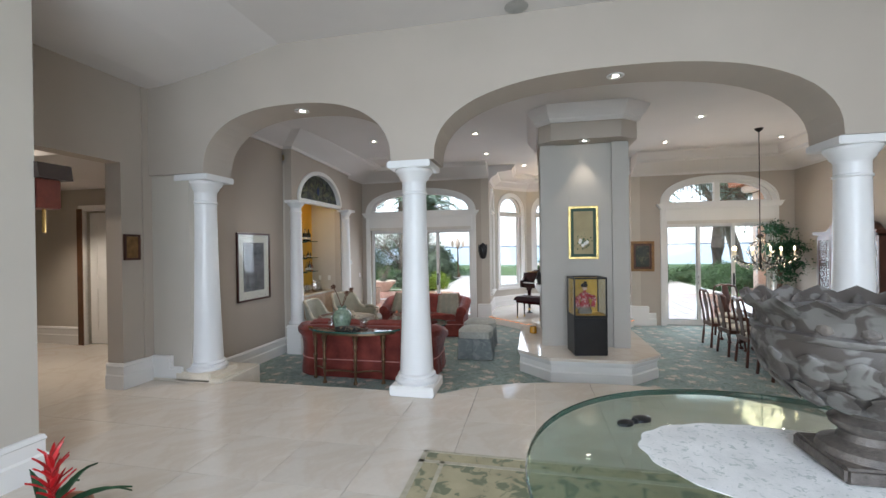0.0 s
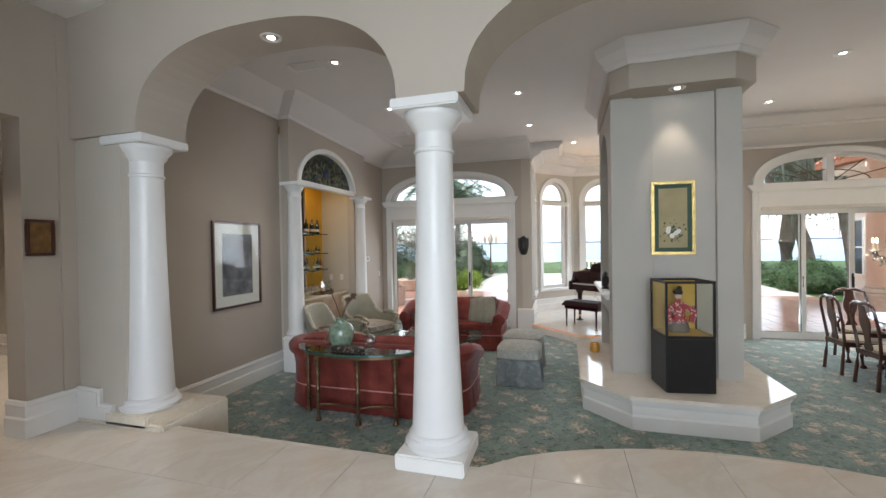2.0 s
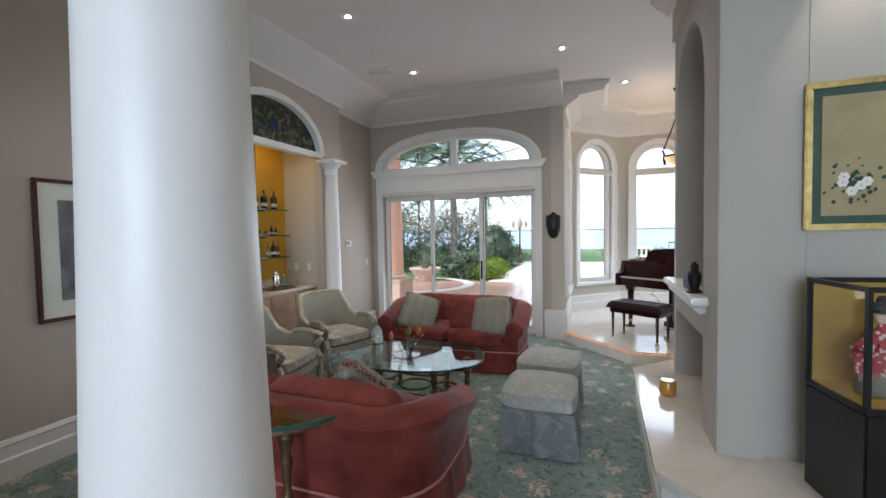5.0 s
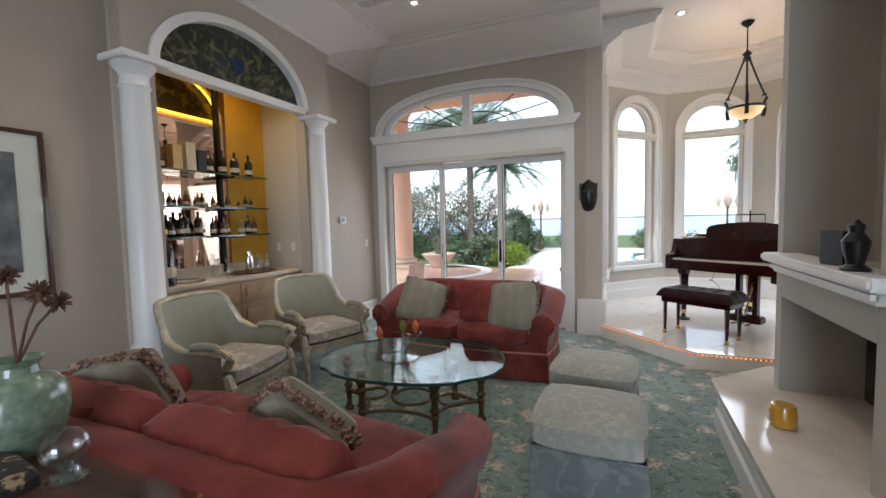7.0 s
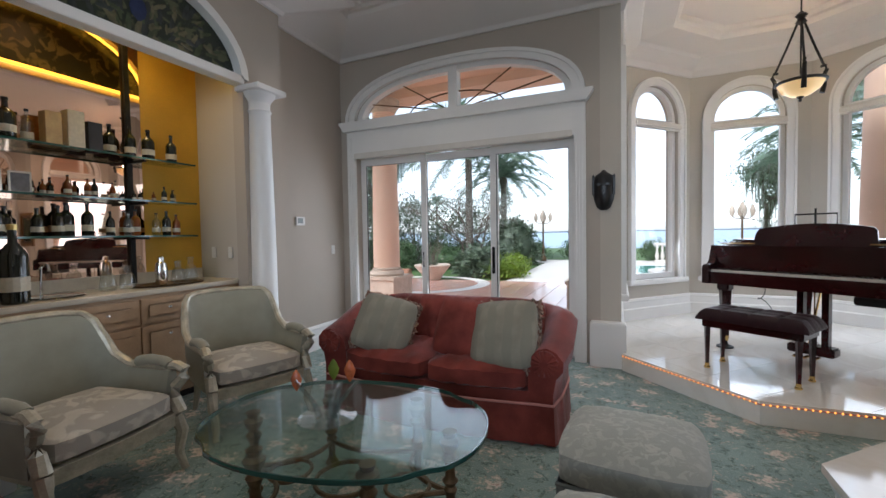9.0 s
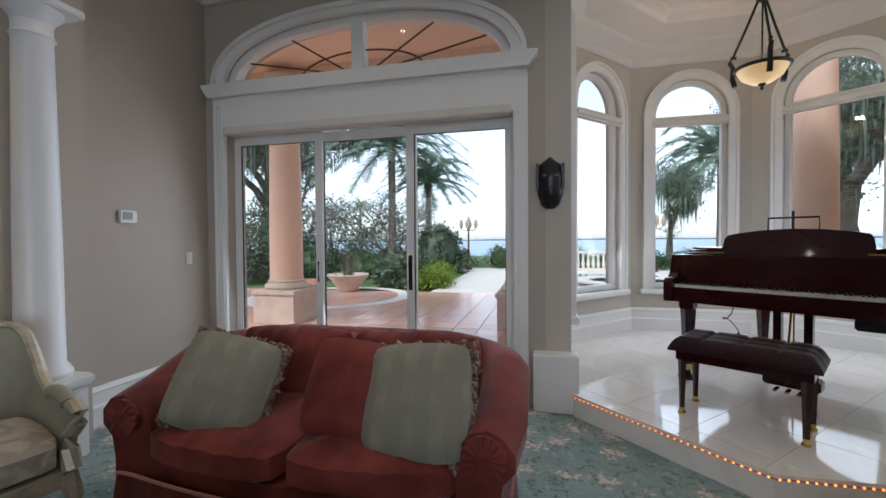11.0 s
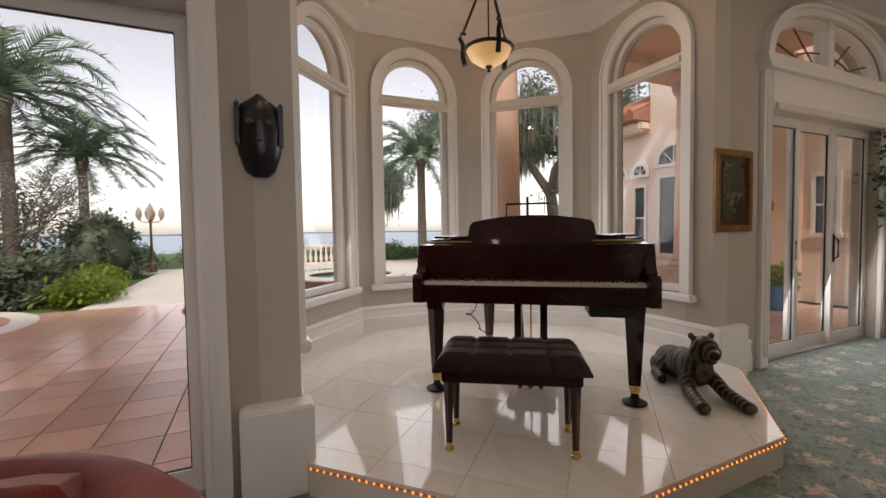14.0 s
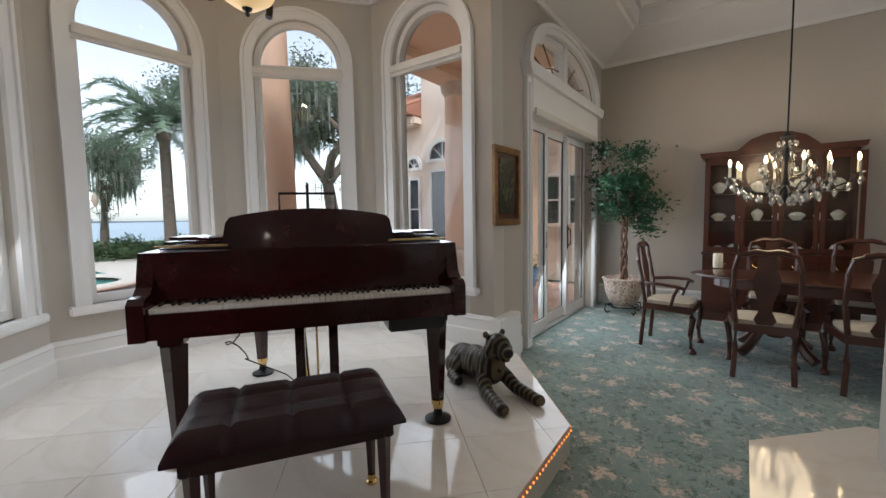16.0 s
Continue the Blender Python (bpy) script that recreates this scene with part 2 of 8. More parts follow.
def tile_material(name, base, vein, rough, random_tint, scale):
    m = mat(name, base, rough, vary=0.06, scale=scale, fine=30, bump=0.0)
    n, l, p = tools(m)
    src = p.inputs["Base Color"].links[0].from_socket
    co = n.new("ShaderNodeTexCoord")
    warp = n.new("ShaderNodeTexNoise")
    warp.inputs["Scale"].default_value, warp.inputs["Detail"].default_value = 1.1, 8
    warp.inputs["Distortion"].default_value = 1.6
    l.new(co.outputs["Object"], warp.inputs["Vector"])
    band = ramp_node(n, [(0.44, (0, 0, 0)), (0.5, (1, 1, 1)), (0.56, (0, 0, 0))])
    l.new(warp.outputs["Fac"], band.inputs["Fac"])
    half = n.new("ShaderNodeMath")
    half.operation = "MULTIPLY"
    half.inputs[1].default_value = 0.22
    l.new(band.outputs[0], half.inputs[0])
    mix = n.new("ShaderNodeMixRGB")
    mix.inputs[2].default_value = (*vein, 1)
    l.new(half.outputs[0], mix.inputs[0])
    l.new(src, mix.inputs[1])
    info = n.new("ShaderNodeObjectInfo")
    hsv = n.new("ShaderNodeHueSaturation")
    val = n.new("ShaderNodeMapRange")
    val.inputs["To Min"].default_value, val.inputs["To Max"].default_value = 1 - random_tint, 1 + random_tint
    l.new(info.outputs["Random"], val.inputs["Value"])
    l.new(val.outputs[0], hsv.inputs["Value"])
    l.new(mix.outputs[0], hsv.inputs["Color"])
    l.new(hsv.outputs[0], p.inputs["Base Color"])
    return m


MARBLE = tile_material("cream_marble_tile", (0.68, 0.62, 0.545), (0.52, 0.40, 0.28), 0.07, 0.04, 0.9)
STAGEMARBLE = tile_material("white_marble_tile", (0.73, 0.695, 0.64), (0.55, 0.47, 0.38), 0.06, 0.03, 0.9)
PATIO = tile_material("terracotta_patio_tile", (0.74, 0.42, 0.32), (0.78, 0.58, 0.49), 0.17, 0.16, 1.4)
GROUT = mat("joint_mortar", (0.42, 0.36, 0.29), 0.8, vary=0.1, scale=4, fine=80, bump=0.1)


def let_light_through(m, amount):
    """Thin leaves glow when lit from behind."""
    n, l, p = tools(m)
    src = p.inputs["Base Color"].links[0].from_socket
    back = n.new("ShaderNodeBsdfTranslucent")
    l.new(src, back.inputs["Color"])
    mix = n.new("ShaderNodeMixShader")
    mix.inputs[0].default_value = amount
    l.new(p.outputs[0], mix.inputs[1])
    l.new(back.outputs[0], mix.inputs[2])
    l.new(mix.outputs[0], n["Material Output"].inputs["Surface"])


for leafy in (LEAF, MOSS, PALMLEAF, HEDGE, LIME, HOUSELEAF):
    let_light_through(leafy, 0.4)


def carpet_material():
    m = mat("floral_carpet", (0.21, 0.275, 0.255), 0.95, vary=0.25, scale=1.6, fine=90, bump=0.5, spec=0.1, sheen=0.25)
    n, l, p = tools(m)
    src = p.inputs["Base Color"].links[0].from_socket
    co = n.new("ShaderNodeTexCoord")
    warp = n.new("ShaderNodeTexNoise")
    warp.inputs["Scale"].default_value, warp.inputs["Detail"].default_value = 14, 3
    l.new(co.outputs["Object"], warp.inputs["Vector"])
    shift = n.new("ShaderNodeMixRGB")
    shift.blend_type, shift.inputs[0].default_value = "LINEAR_LIGHT", 0.10
    l.new(co.outputs["Object"], shift.inputs[1])
    l.new(warp.outputs["Color"], shift.inputs[2])
    out = src
    layers = ((11.0, 0.20, (0.075, 0.11, 0.095), 0.75), (19.0, 0.15, (0.38, 0.42, 0.37), 0.7), (6.5, 0.14, (0.09, 0.12, 0.085), 0.6), (3.3, 0.24, (0.38, 0.34, 0.28), 0.65), (3.3, 0.14, (0.66, 0.54, 0.47), 0.9), (8.5, 0.08, (0.52, 0.43, 0.37), 0.8), (3.3, 0.0, (0.25, 0.10, 0.09), 0.6))
    for scale, size, col, amount in layers:
        v = n.new("ShaderNodeTexVoronoi")
        v.voronoi_dimensions = "2D"
        v.inputs["Scale"].default_value = scale
        v.inputs["Randomness"].default_value = 0.8 if scale < 4 else 1.0
        l.new(shift.outputs[0], v.inputs["Vector"])
        petal = n.new("ShaderNodeTexNoise")
        petal.inputs["Scale"].default_value = scale * 9
        l.new(co.outputs["Object"], petal.inputs["Vector"])
        edge = n.new("ShaderNodeMath")
        edge.operation = "MULTIPLY_ADD"
        edge.inputs[1].default_value = 0.9
        l.new(petal.outputs["Fac"], edge.inputs[0])
        l.new(v.outputs["Distance"], edge.inputs[2])
        r = ramp_node(n, [(size + 0.36, (amount,) * 3), (size + 0.48, (0, 0, 0))])
        l.new(edge.outputs[0], r.inputs["Fac"])
        mix = n.new("ShaderNodeMixRGB")
        mix.inputs[2].default_value = (*col, 1)
        l.new(r.outputs[0], mix.inputs[0])
        l.new(out, mix.inputs[1])
        out = mix.outputs[0]
    l.new(out, p.inputs["Base Color"])
    return m


CARPET = carpet_material()


def blotch_material(name, base, spots, scale, size, rough=0.85, sheen=0.1):
    m = mat(name, base, rough, vary=0.15, scale=6, fine=200, bump=0.2, sheen=sheen)
    n, l, p = tools(m)
    src = p.inputs["Base Color"].links[0].from_socket
    co = n.new("ShaderNodeTexCoord")
    t = n.new("ShaderNodeTexNoise")
    t.inputs["Scale"].default_value, t.inputs["Detail"].default_value, t.inputs["Distortion"].default_value = scale, 2, 1.0
    l.new(co.outputs["Object"], t.inputs["Vector"])
    r = ramp_node(n, [(size, (0, 0, 0)), (size + 0.08, (0.8, 0.8, 0.8))])
    l.new(t.outputs["Fac"], r.inputs["Fac"])
    mix = n.new("ShaderNodeMixRGB")
    mix.inputs[2].default_value = (*spots, 1)
    l.new(r.outputs[0], mix.inputs[0])
    l.new(src, mix.inputs[1])
    l.new(mix.outputs[0], p.inputs["Base Color"])
    return m


SEATDAMASK = blotch_material("cream_damask", (0.50, 0.46, 0.39), (0.32, 0.29, 0.25), 8, 0.42)


def stripe_material(name, base, stripe, pitch):
    """Woven cloth with soft uneven stripes."""
    m = mat(name, base, 0.8, vary=0.18, scale=9, fine=260, bump=0.25, sheen=0.1)
    n, l, p = tools(m)
    src = p.inputs["Base Color"].links[0].from_socket
    co = n.new("ShaderNodeTexCoord")
    w = n.new("ShaderNodeTexWave")
    w.inputs["Scale"].default_value, w.inputs["Distortion"].default_value = 0.314 / pitch, 1.2
    w.inputs["Detail"].default_value, w.inputs["Detail Scale"].default_value = 3, 4
    l.new(co.outputs["Object"], w.inputs["Vector"])
    r = ramp_node(n, [(0.35, (0, 0, 0)), (0.6, (0.85, 0.85, 0.85))])
    l.new(w.outputs["Fac"], r.inputs["Fac"])
    mix = n.new("ShaderNodeMixRGB")
    mix.inputs[2].default_value = (*stripe, 1)
    l.new(r.outputs[0], mix.inputs[0])
    l.new(src, mix.inputs[1])
    l.new(mix.outputs[0], p.inputs["Base Color"])
    return m


DAMASK = stripe_material("grey_striped_damask", (0.275, 0.25, 0.195), (0.235, 0.222, 0.175), 0.13)
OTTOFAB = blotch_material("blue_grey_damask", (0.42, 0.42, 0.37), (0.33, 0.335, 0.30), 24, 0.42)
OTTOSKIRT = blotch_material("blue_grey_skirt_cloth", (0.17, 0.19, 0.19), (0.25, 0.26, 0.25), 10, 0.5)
FRINGE = blotch_material("tassel_fringe", (0.17, 0.085, 0.06), (0.44, 0.33, 0.24), 42, 0.5)
RUGMAT = blotch_material("floral_rug", (0.40, 0.35, 0.22), (0.12, 0.15, 0.09), 9, 0.52)
LACEMAT = blotch_material("white_lace", (0.78, 0.77, 0.75), (0.50, 0.53, 0.50), 40, 0.58)
STAINED = blotch_material("dark_leaded_glass", (0.018, 0.024, 0.014), (0.10, 0.105, 0.05), 9, 0.52, 0.25)
URNMAT = blotch_material("carved_urn_stone", (0.062, 0.050, 0.042), (0.17, 0.158, 0.145), 11, 0.5, 0.55)
PAISLEY = blotch_material("black_gold_throw", (0.02, 0.016, 0.014), (0.42, 0.30, 0.18), 25, 0.55)
POTMAT = blotch_material("patterned_planter", (0.56, 0.47, 0.38), (0.26, 0.11, 0.085), 30, 0.50, 0.7)


def glass_material(name, color, rough=0.0, mix=0.10):
    """Thin clear pane: mostly straight through, with a Fresnel reflection."""
    m = bpy.data.materials.new(name)
    m.use_nodes = True
    n, l = m.node_tree.nodes, m.node_tree.links
    n.remove(n["Principled BSDF"])
    out = n["Material Output"]
    t, g, f, x = n.new("ShaderNodeBsdfTransparent"), n.new("ShaderNodeBsdfGlossy"), n.new("ShaderNodeLayerWeight"), n.new("ShaderNodeMixShader")
    power, gain = n.new("ShaderNodeMath"), n.new("ShaderNodeMath")
    power.operation, gain.operation = "POWER", "MULTIPLY_ADD"
    power.inputs[1].default_value, gain.inputs[1].default_value, gain.inputs[2].default_value = 4.5, 0.8, mix * 0.28
    t.inputs["Color"].default_value = (*color, 1)
    g.inputs["Roughness"].default_value = rough
    f.inputs["Blend"].default_value = 0.5
    l.new(f.outputs["Facing"], power.inputs[0])
    l.new(power.outputs[0], gain.inputs[0])
    l.new(gain.outputs[0], x.inputs[0])
    l.new(t.outputs[0], x.inputs[1])
    l.new(g.outputs[0], x.inputs[2])
    l.new(x.outputs[0], out.inputs["Surface"])
    return m


PANE = glass_material("window_glass", (0.97, 0.985, 0.98))
TABLEGLASS = glass_material("table_glass", (0.82, 0.91, 0.88), 0.0, 0.12)
GLASSEDGE = mat("green_glass_edge", (0.02, 0.085, 0.07), 0.08, vary=0.15, scale=8, fine=40, bump=0, coat=0.6)
CRYSTAL = glass_material("crystal", (0.90, 0.93, 0.93), 0.02, 0.6)
CUTCRYSTAL = glass_material("cut_crystal", (0.95, 0.96, 0.96), 0.06, 1.7)
MIRROR = mat("bronze_mirror", (0.80, 0.56, 0.42), 0.02, 1.0, vary=0.02, scale=2, fine=20, bump=0)


def glow(name, color, strength):
    m = bpy.data.materials.new(name)
    m.use_nodes = True
    p = m.node_tree.nodes["Principled BSDF"]
    p.inputs["Base Color"].default_value = (*color, 1)
    p.inputs["Emission Color"].default_value = (*color, 1)
    p.inputs["Emission Strength"].default_value = strength
    return m


BULB = glow("lamp_bulb", (1.0, 0.86, 0.66), 12)
CANDLEBULB = glow("candle_bulb", (1.0, 0.72, 0.38), 14)
ROPE = glow("rope_light", (1.0, 0.33, 0.05), 1.3)
NEON = glow("bar_cove_light", (1.0, 0.62, 0.05), 2.2)
ALABASTER = glow("alabaster_bowl", (0.80, 0.52, 0.22), 0.28)


# ---- building tools ----
def mesh_from(bm, name, material, smooth=False):
    bmesh.ops.recalc_face_normals(bm, faces=bm.faces)
    me = bpy.data.meshes.new(name)
    bm.to_mesh(me)
    bm.free()
    for m in material if isinstance(material, (list, tuple)) else [material]:
        me.materials.append(m)
    if smooth:
        for f in me.polygons:
            f.use_smooth = True
        me.set_sharp_from_angle(angle=radians(38))
    return me


def part(name, bm, material, parent=None, label="", smooth=False):
    ob = new(name, mesh_from(bm, name, material, smooth))
    if parent:
        ob.parent = parent
    if label:
        ob["label"] = label
    return ob


def thing(name, m, label, category, group=""):
    ob = new(name)
    ob.empty_display_size = 0.1
    ob.matrix_world = m
    return tagged(ob, label, category, group)


def structure(name, bm, material, label="", smooth=False):
    return tagged(part(name, bm, material, None, label, smooth), kind="structure")


def add_box(bm, x0, x1, y0, y1, z0, z1, bevel=0.0, seg=2, m=None):
    r = bmesh.ops.create_cube(bm, size=1.0)
    vs = r["verts"]
    for v in vs:
        v.co = Vector((x0 + (v.co.x + 0.5) * (x1 - x0), y0 + (v.co.y + 0.5) * (y1 - y0), z0 + (v.co.z + 0.5) * (z1 - z0)))
    if bevel:
        es = list({e for v in vs for e in v.link_edges})
        r = bmesh.ops.bevel(bm, geom=es, offset=bevel, segments=seg, affect="EDGES", clamp_overlap=True)
        vs = list({v for f in r["faces"] for v in f.verts} | {v for v in vs if v.is_valid})
    if m:
        bmesh.ops.transform(bm, matrix=m, verts=[v for v in vs if v.is_valid])
    return vs


def box(x0, x1, y0, y1, z0, z1, bevel=0.0, seg=2):
    bm = bmesh.new()
    add_box(bm, x0, x1, y0, y1, z0, z1, bevel, seg)
    return bm


def add_lathe(bm, profile, seg=24, at=(0, 0, 0), closed=True, squash=(1, 1)):
    """profile: (radius, z) pairs from bottom to top."""
    rings = []
    for r, z in profile:
        ring = [bm.verts.new((at[0] + squash[0] * r * math.cos(2 * math.pi * k / seg), at[1] + squash[1] * r * math.sin(2 * math.pi * k / seg), at[2] + z)) for k in range(seg)]
        rings.append(ring)
    for a, b in zip(rings, rings[1:]):
        for k in range(seg):
            bm.faces.new((a[k], a[(k + 1) % seg], b[(k + 1) % seg], b[k]))
    if closed:
        bm.faces.new(rings[0][::-1])
        bm.faces.new(rings[-1])


def lathe(profile, seg=24, at=(0, 0, 0), closed=True, squash=(1, 1)):
    bm = bmesh.new()
    add_lathe(bm, profile, seg, at, closed, squash)
    return bm


def add_tube(bm, pts, r, seg=8, r_end=None):
    """A round bar along points, tapering from r to r_end."""
    pts = [Vector(p) for p in pts]
    rings = []
    up = Vector((0, 0, 1))
    for i, p in enumerate(pts):
        d = (pts[min(i + 1, len(pts) - 1)] - pts[max(i - 1, 0)]).normalized()
        side = d.cross(up)
        if side.length < 0.05:
            side = d.cross(Vector((0, 1, 0)))
        side.normalize()
        other = side.cross(d)
        rr = r + ((r_end if r_end is not None else r) - r) * i / max(1, len(pts) - 1)
        rings.append([bm.verts.new(p + rr * (math.cos(2 * math.pi * k / seg) * side + math.sin(2 * math.pi * k / seg) * other)) for k in range(seg)])
    for a, b in zip(rings, rings[1:]):
        for k in range(seg):
            bm.faces.new((a[k], a[(k + 1) % seg], b[(k + 1) % seg], b[k]))
    bm.faces.new(rings[0][::-1])
    bm.faces.new(rings[-1])


def tube(pts, r, seg=8, r_end=None):
    bm = bmesh.new()
    add_tube(bm, pts, r, seg, r_end)
    return bm


def add_prism(bm, pts, a, b, to3d):
    """Extrudes the outline pts (pairs) from a to b; to3d(u, v, w) gives the place."""
    lo = [bm.verts.new(to3d(u, v, a)) for u, v in pts]
    hi = [bm.verts.new(to3d(u, v, b)) for u, v in pts]
    bm.faces.new(lo[::-1])
    bm.faces.new(hi)
    k = len(pts)
    for i in range(k):
        bm.faces.new((lo[i], lo[(i + 1) % k], hi[(i + 1) % k], hi[i]))


def slab(pts, z0, z1):
    bm = bmesh.new()
    add_prism(bm, pts, z0, z1, lambda u, v, w: (u, v, w))
    return bm


def wall_y(pts, y0, y1):
    """Outline in x and z, thick from y0 to y1."""
    bm = bmesh.new()
    add_prism(bm, pts, y0, y1, lambda u, v, w: (u, w, v))
    return bm


def wall_x(pts, x0, x1):
    bm = bmesh.new()
    add_prism(bm, pts, x0, x1, lambda u, v, w: (w, u, v))
    return bm


def arc(cx, cz, rx, rz, a0, a1, n, power=1.0):
    out = []
    for k in range(n + 1):
        a = radians(a0 + (a1 - a0) * k / n)
        c, s = math.cos(a), math.sin(a)
        out.append((cx + rx * math.copysign(abs(c) ** power, c), cz + rz * math.copysign(abs(s) ** power, s)))
    return out


def sweep(profile, path, closed=False):
    """Carries a profile of (out, up) pairs along a level path; 'out' points to the left of the way."""
    bm = bmesh.new()
    n = len(path)
    rows = []
    for i, p in enumerate(path):
        p = Vector(p)
        before = Vector(path[i - 1]) if (i or closed) else None
        after = Vector(path[(i + 1) % n]) if (i + 1 < n or closed) else None
        d0 = (p - before).normalized() if before is not None else (after - p).normalized()
        d1 = (after - p).normalized() if after is not None else d0
        n0, n1 = Vector((-d0.y, d0.x, 0)), Vector((-d1.y, d1.x, 0))
        mit = (n0 + n1).normalized()
        mit /= max(0.3, mit.dot(n1))
        rows.append([bm.verts.new(p + o * mit + Vector((0, 0, u))) for o, u in profile])
    loops = list(zip(rows, rows[1:])) + ([(rows[-1], rows[0])] if closed else [])
    k = len(profile)
    for a, b in loops:
        for j in range(k):
            bm.faces.new((a[j], a[(j + 1) % k], b[(j + 1) % k], b[j]))
    if not closed:
        bm.faces.new(rows[0])
        bm.faces.new(rows[-1][::-1])
    return bm


def clip_to(poly, x0, x1, y0, y1):
    """The part of an outline inside an upright rectangle."""
    def cut(ps, inside, cross):
        out = []
        for i, p in enumerate(ps):
            q = ps[i - 1]
            if inside(p) != inside(q):
                out.append(cross(q, p))
            if inside(p):
                out.append(p)
        return out

    def at_x(v):
        return lambda a, b: (v, a[1] + (b[1] - a[1]) * (v - a[0]) / (b[0] - a[0]))

    def at_y(v):
        return lambda a, b: (a[0] + (b[0] - a[0]) * (v - a[1]) / (b[1] - a[1]), v)

    for inside, cross in ((lambda p: p[0] > x0, at_x(x0)), (lambda p: p[0] < x1, at_x(x1)), (lambda p: p[1] > y0, at_y(y0)), (lambda p: p[1] < y1, at_y(y1))):
        if len(poly) < 3:
            return []
        poly = cut(poly, inside, cross)
    clean = [p for i, p in enumerate(poly) if (Vector(p) - Vector(poly[i - 1])).length > 1e-4]
    return clean if len(clean) > 2 else []


def spin(p, deg):
    c, s = math.cos(radians(deg)), math.sin(radians(deg))
    return (p[0] * c - p[1] * s, p[0] * s + p[1] * c)


def lay_tiles(owner, outline, size, turn, z0, z1, material, name="tile", gap=0.0015, ox=0.0, oy=0.0, limit=None):
    """Lays square tiles inside an outline, each an object under its floor; past limit, the rest become one mesh."""
    flat = [spin(p, -turn) for p in outline]
    xs, ys = [p[0] for p in flat], [p[1] for p in flat]
    i0, i1 = math.floor((min(xs) - ox) / size), math.ceil((max(xs) - ox) / size)
    j0, j1 = math.floor((min(ys) - oy) / size), math.ceil((max(ys) - oy) / size)
    whole, rest, made = None, bmesh.new(), 0
    for i in range(i0, i1):
        for j in range(j0, j1):
            ax, ay = ox + i * size, oy + j * size
            piece = clip_to(flat, ax + gap, ax + size - gap, ay + gap, ay + size - gap)
            if not piece:
                continue
            c = (ax + size / 2, ay + size / 2)
            cx, cy = spin(c, turn)
            loc = [spin((p[0] - c[0], p[1] - c[1]), turn) for p in piece]
            full = len(piece) == 4 and all(abs(abs(p[0] - c[0]) - abs(p[1] - c[1])) < 1e-3 for p in piece)
            if limit and not limit(cx, cy):
                add_prism(rest, loc, z0, z1, lambda u, v, w: (cx + u, cy + v, w))
                continue
            if full and whole:
                me = whole
            else:
                bm = bmesh.new()
                add_prism(bm, loc, z0, z1, lambda u, v, w: (u, v, w))
                me = mesh_from(bm, name, material)
                if full:
                    whole = me
            ob = new(name, me)
            ob.location = (cx, cy, 0)
            ob.parent = owner
            made += 1
    if rest.verts:
        tagged(part("far_tiles", rest, material, owner), kind="stuff")
    else:
        rest.free()
    return made


# ---- levels and plan ----
HALL, STAGE, CEILING = 0.36, 0.17, 4.02
LEFT, RIGHT, GLAZED = -3.9, 6.42, 9.6
BAY = [(-0.42, 9.6), (-0.44, 11.06), (0.49, 12.08), (1.9, 12.08), (3.02, 11.06), (3.0, 9.6)]

# carpet floor of the living and dining room
structure("floor", slab([(LEFT - 0.2, 3.0), (RIGHT + 0.2, 3.0), (RIGHT + 0.2, GLAZED + 0.12), (LEFT - 0.2, GLAZED + 0.12)], -0.12, 0.0), CARPET, "grey-green floral patterned wall-to-wall carpet")

# raised marble hall with a bowed edge
bow = [(x, 3.2 + 0.62 * max(0.0, 1 - ((x - 1.45) / 1.75) ** 2) ** 0.8) for x in [-0.3 + 0.25 * k for k in range(15)]]
hall_edge = [(-8.5, -5.0), (7.5, -5.0), (7.5, 3.2)] + bow[::-1] + [(LEFT, 3.2), (LEFT, 2.95), (-8.5, 2.95)]
hall = structure("hall_floor", slab(hall_edge, 0.0, HALL - 0.012), LIMESTONE, "raised hall floor under the polished cream marble tiles")
low = [(LEFT + 0.02, 3.1), (6.3, 3.1)] + [(6.3, 3.5)] + [(x, y + 0.3) for x, y in bow[::-1]] + [(LEFT + 0.02, 3.5)]
structure("hall_step", slab(low, 0.004, 0.18), LIMESTONE, "low cream marble step down to the carpet")
structure("passage_floor", slab([(-8.5, 2.95), (LEFT - 0.24, 2.95), (LEFT - 0.24, 6.0), (-8.5, 6.0)], 0.0, HALL), MARBLE, "polished cream marble passage floor")

# glazed garden wall with two wide arched openings
def opening(x0, x1):
    """Outline of one opening from its right foot over the low arch to its left foot."""
    mid, half = (x0 + x1) / 2, (x1 - x0) / 2
    return [(x1, 0.0), (x1, 2.86)] + arc(mid, 2.86, half, 0.56, 8, 172, 22, 0.85) + [(x0, 2.86), (x0, 0.0)]


LIV = (-3.66, -0.88)
DIN = (3.76, 5.97)
TOP = 4.1
structure("wall_garden_living", wall_y([(LEFT - 0.2, 0.0), (LEFT - 0.2, TOP), (-0.42, TOP), (-0.42, 0.0)] + opening(*LIV), GLAZED, GLAZED + 0.25), TAUPE, "taupe painted wall round an arched sliding door")
structure("wall_garden_dining", wall_y([(3.0, 0.0), (3.0, TOP), (RIGHT + 0.2, TOP), (RIGHT + 0.2, 0.0)] + opening(*DIN), GLAZED, GLAZED + 0.25), TAUPE, "taupe painted wall round an arched sliding door")
structure("wall_left", wall_x([(2.98, 0.0), (2.98, TOP), (5.86, TOP), (5.86, 0.0)], LEFT - 0.2, LEFT), TAUPE, "taupe painted side wall of the living room")
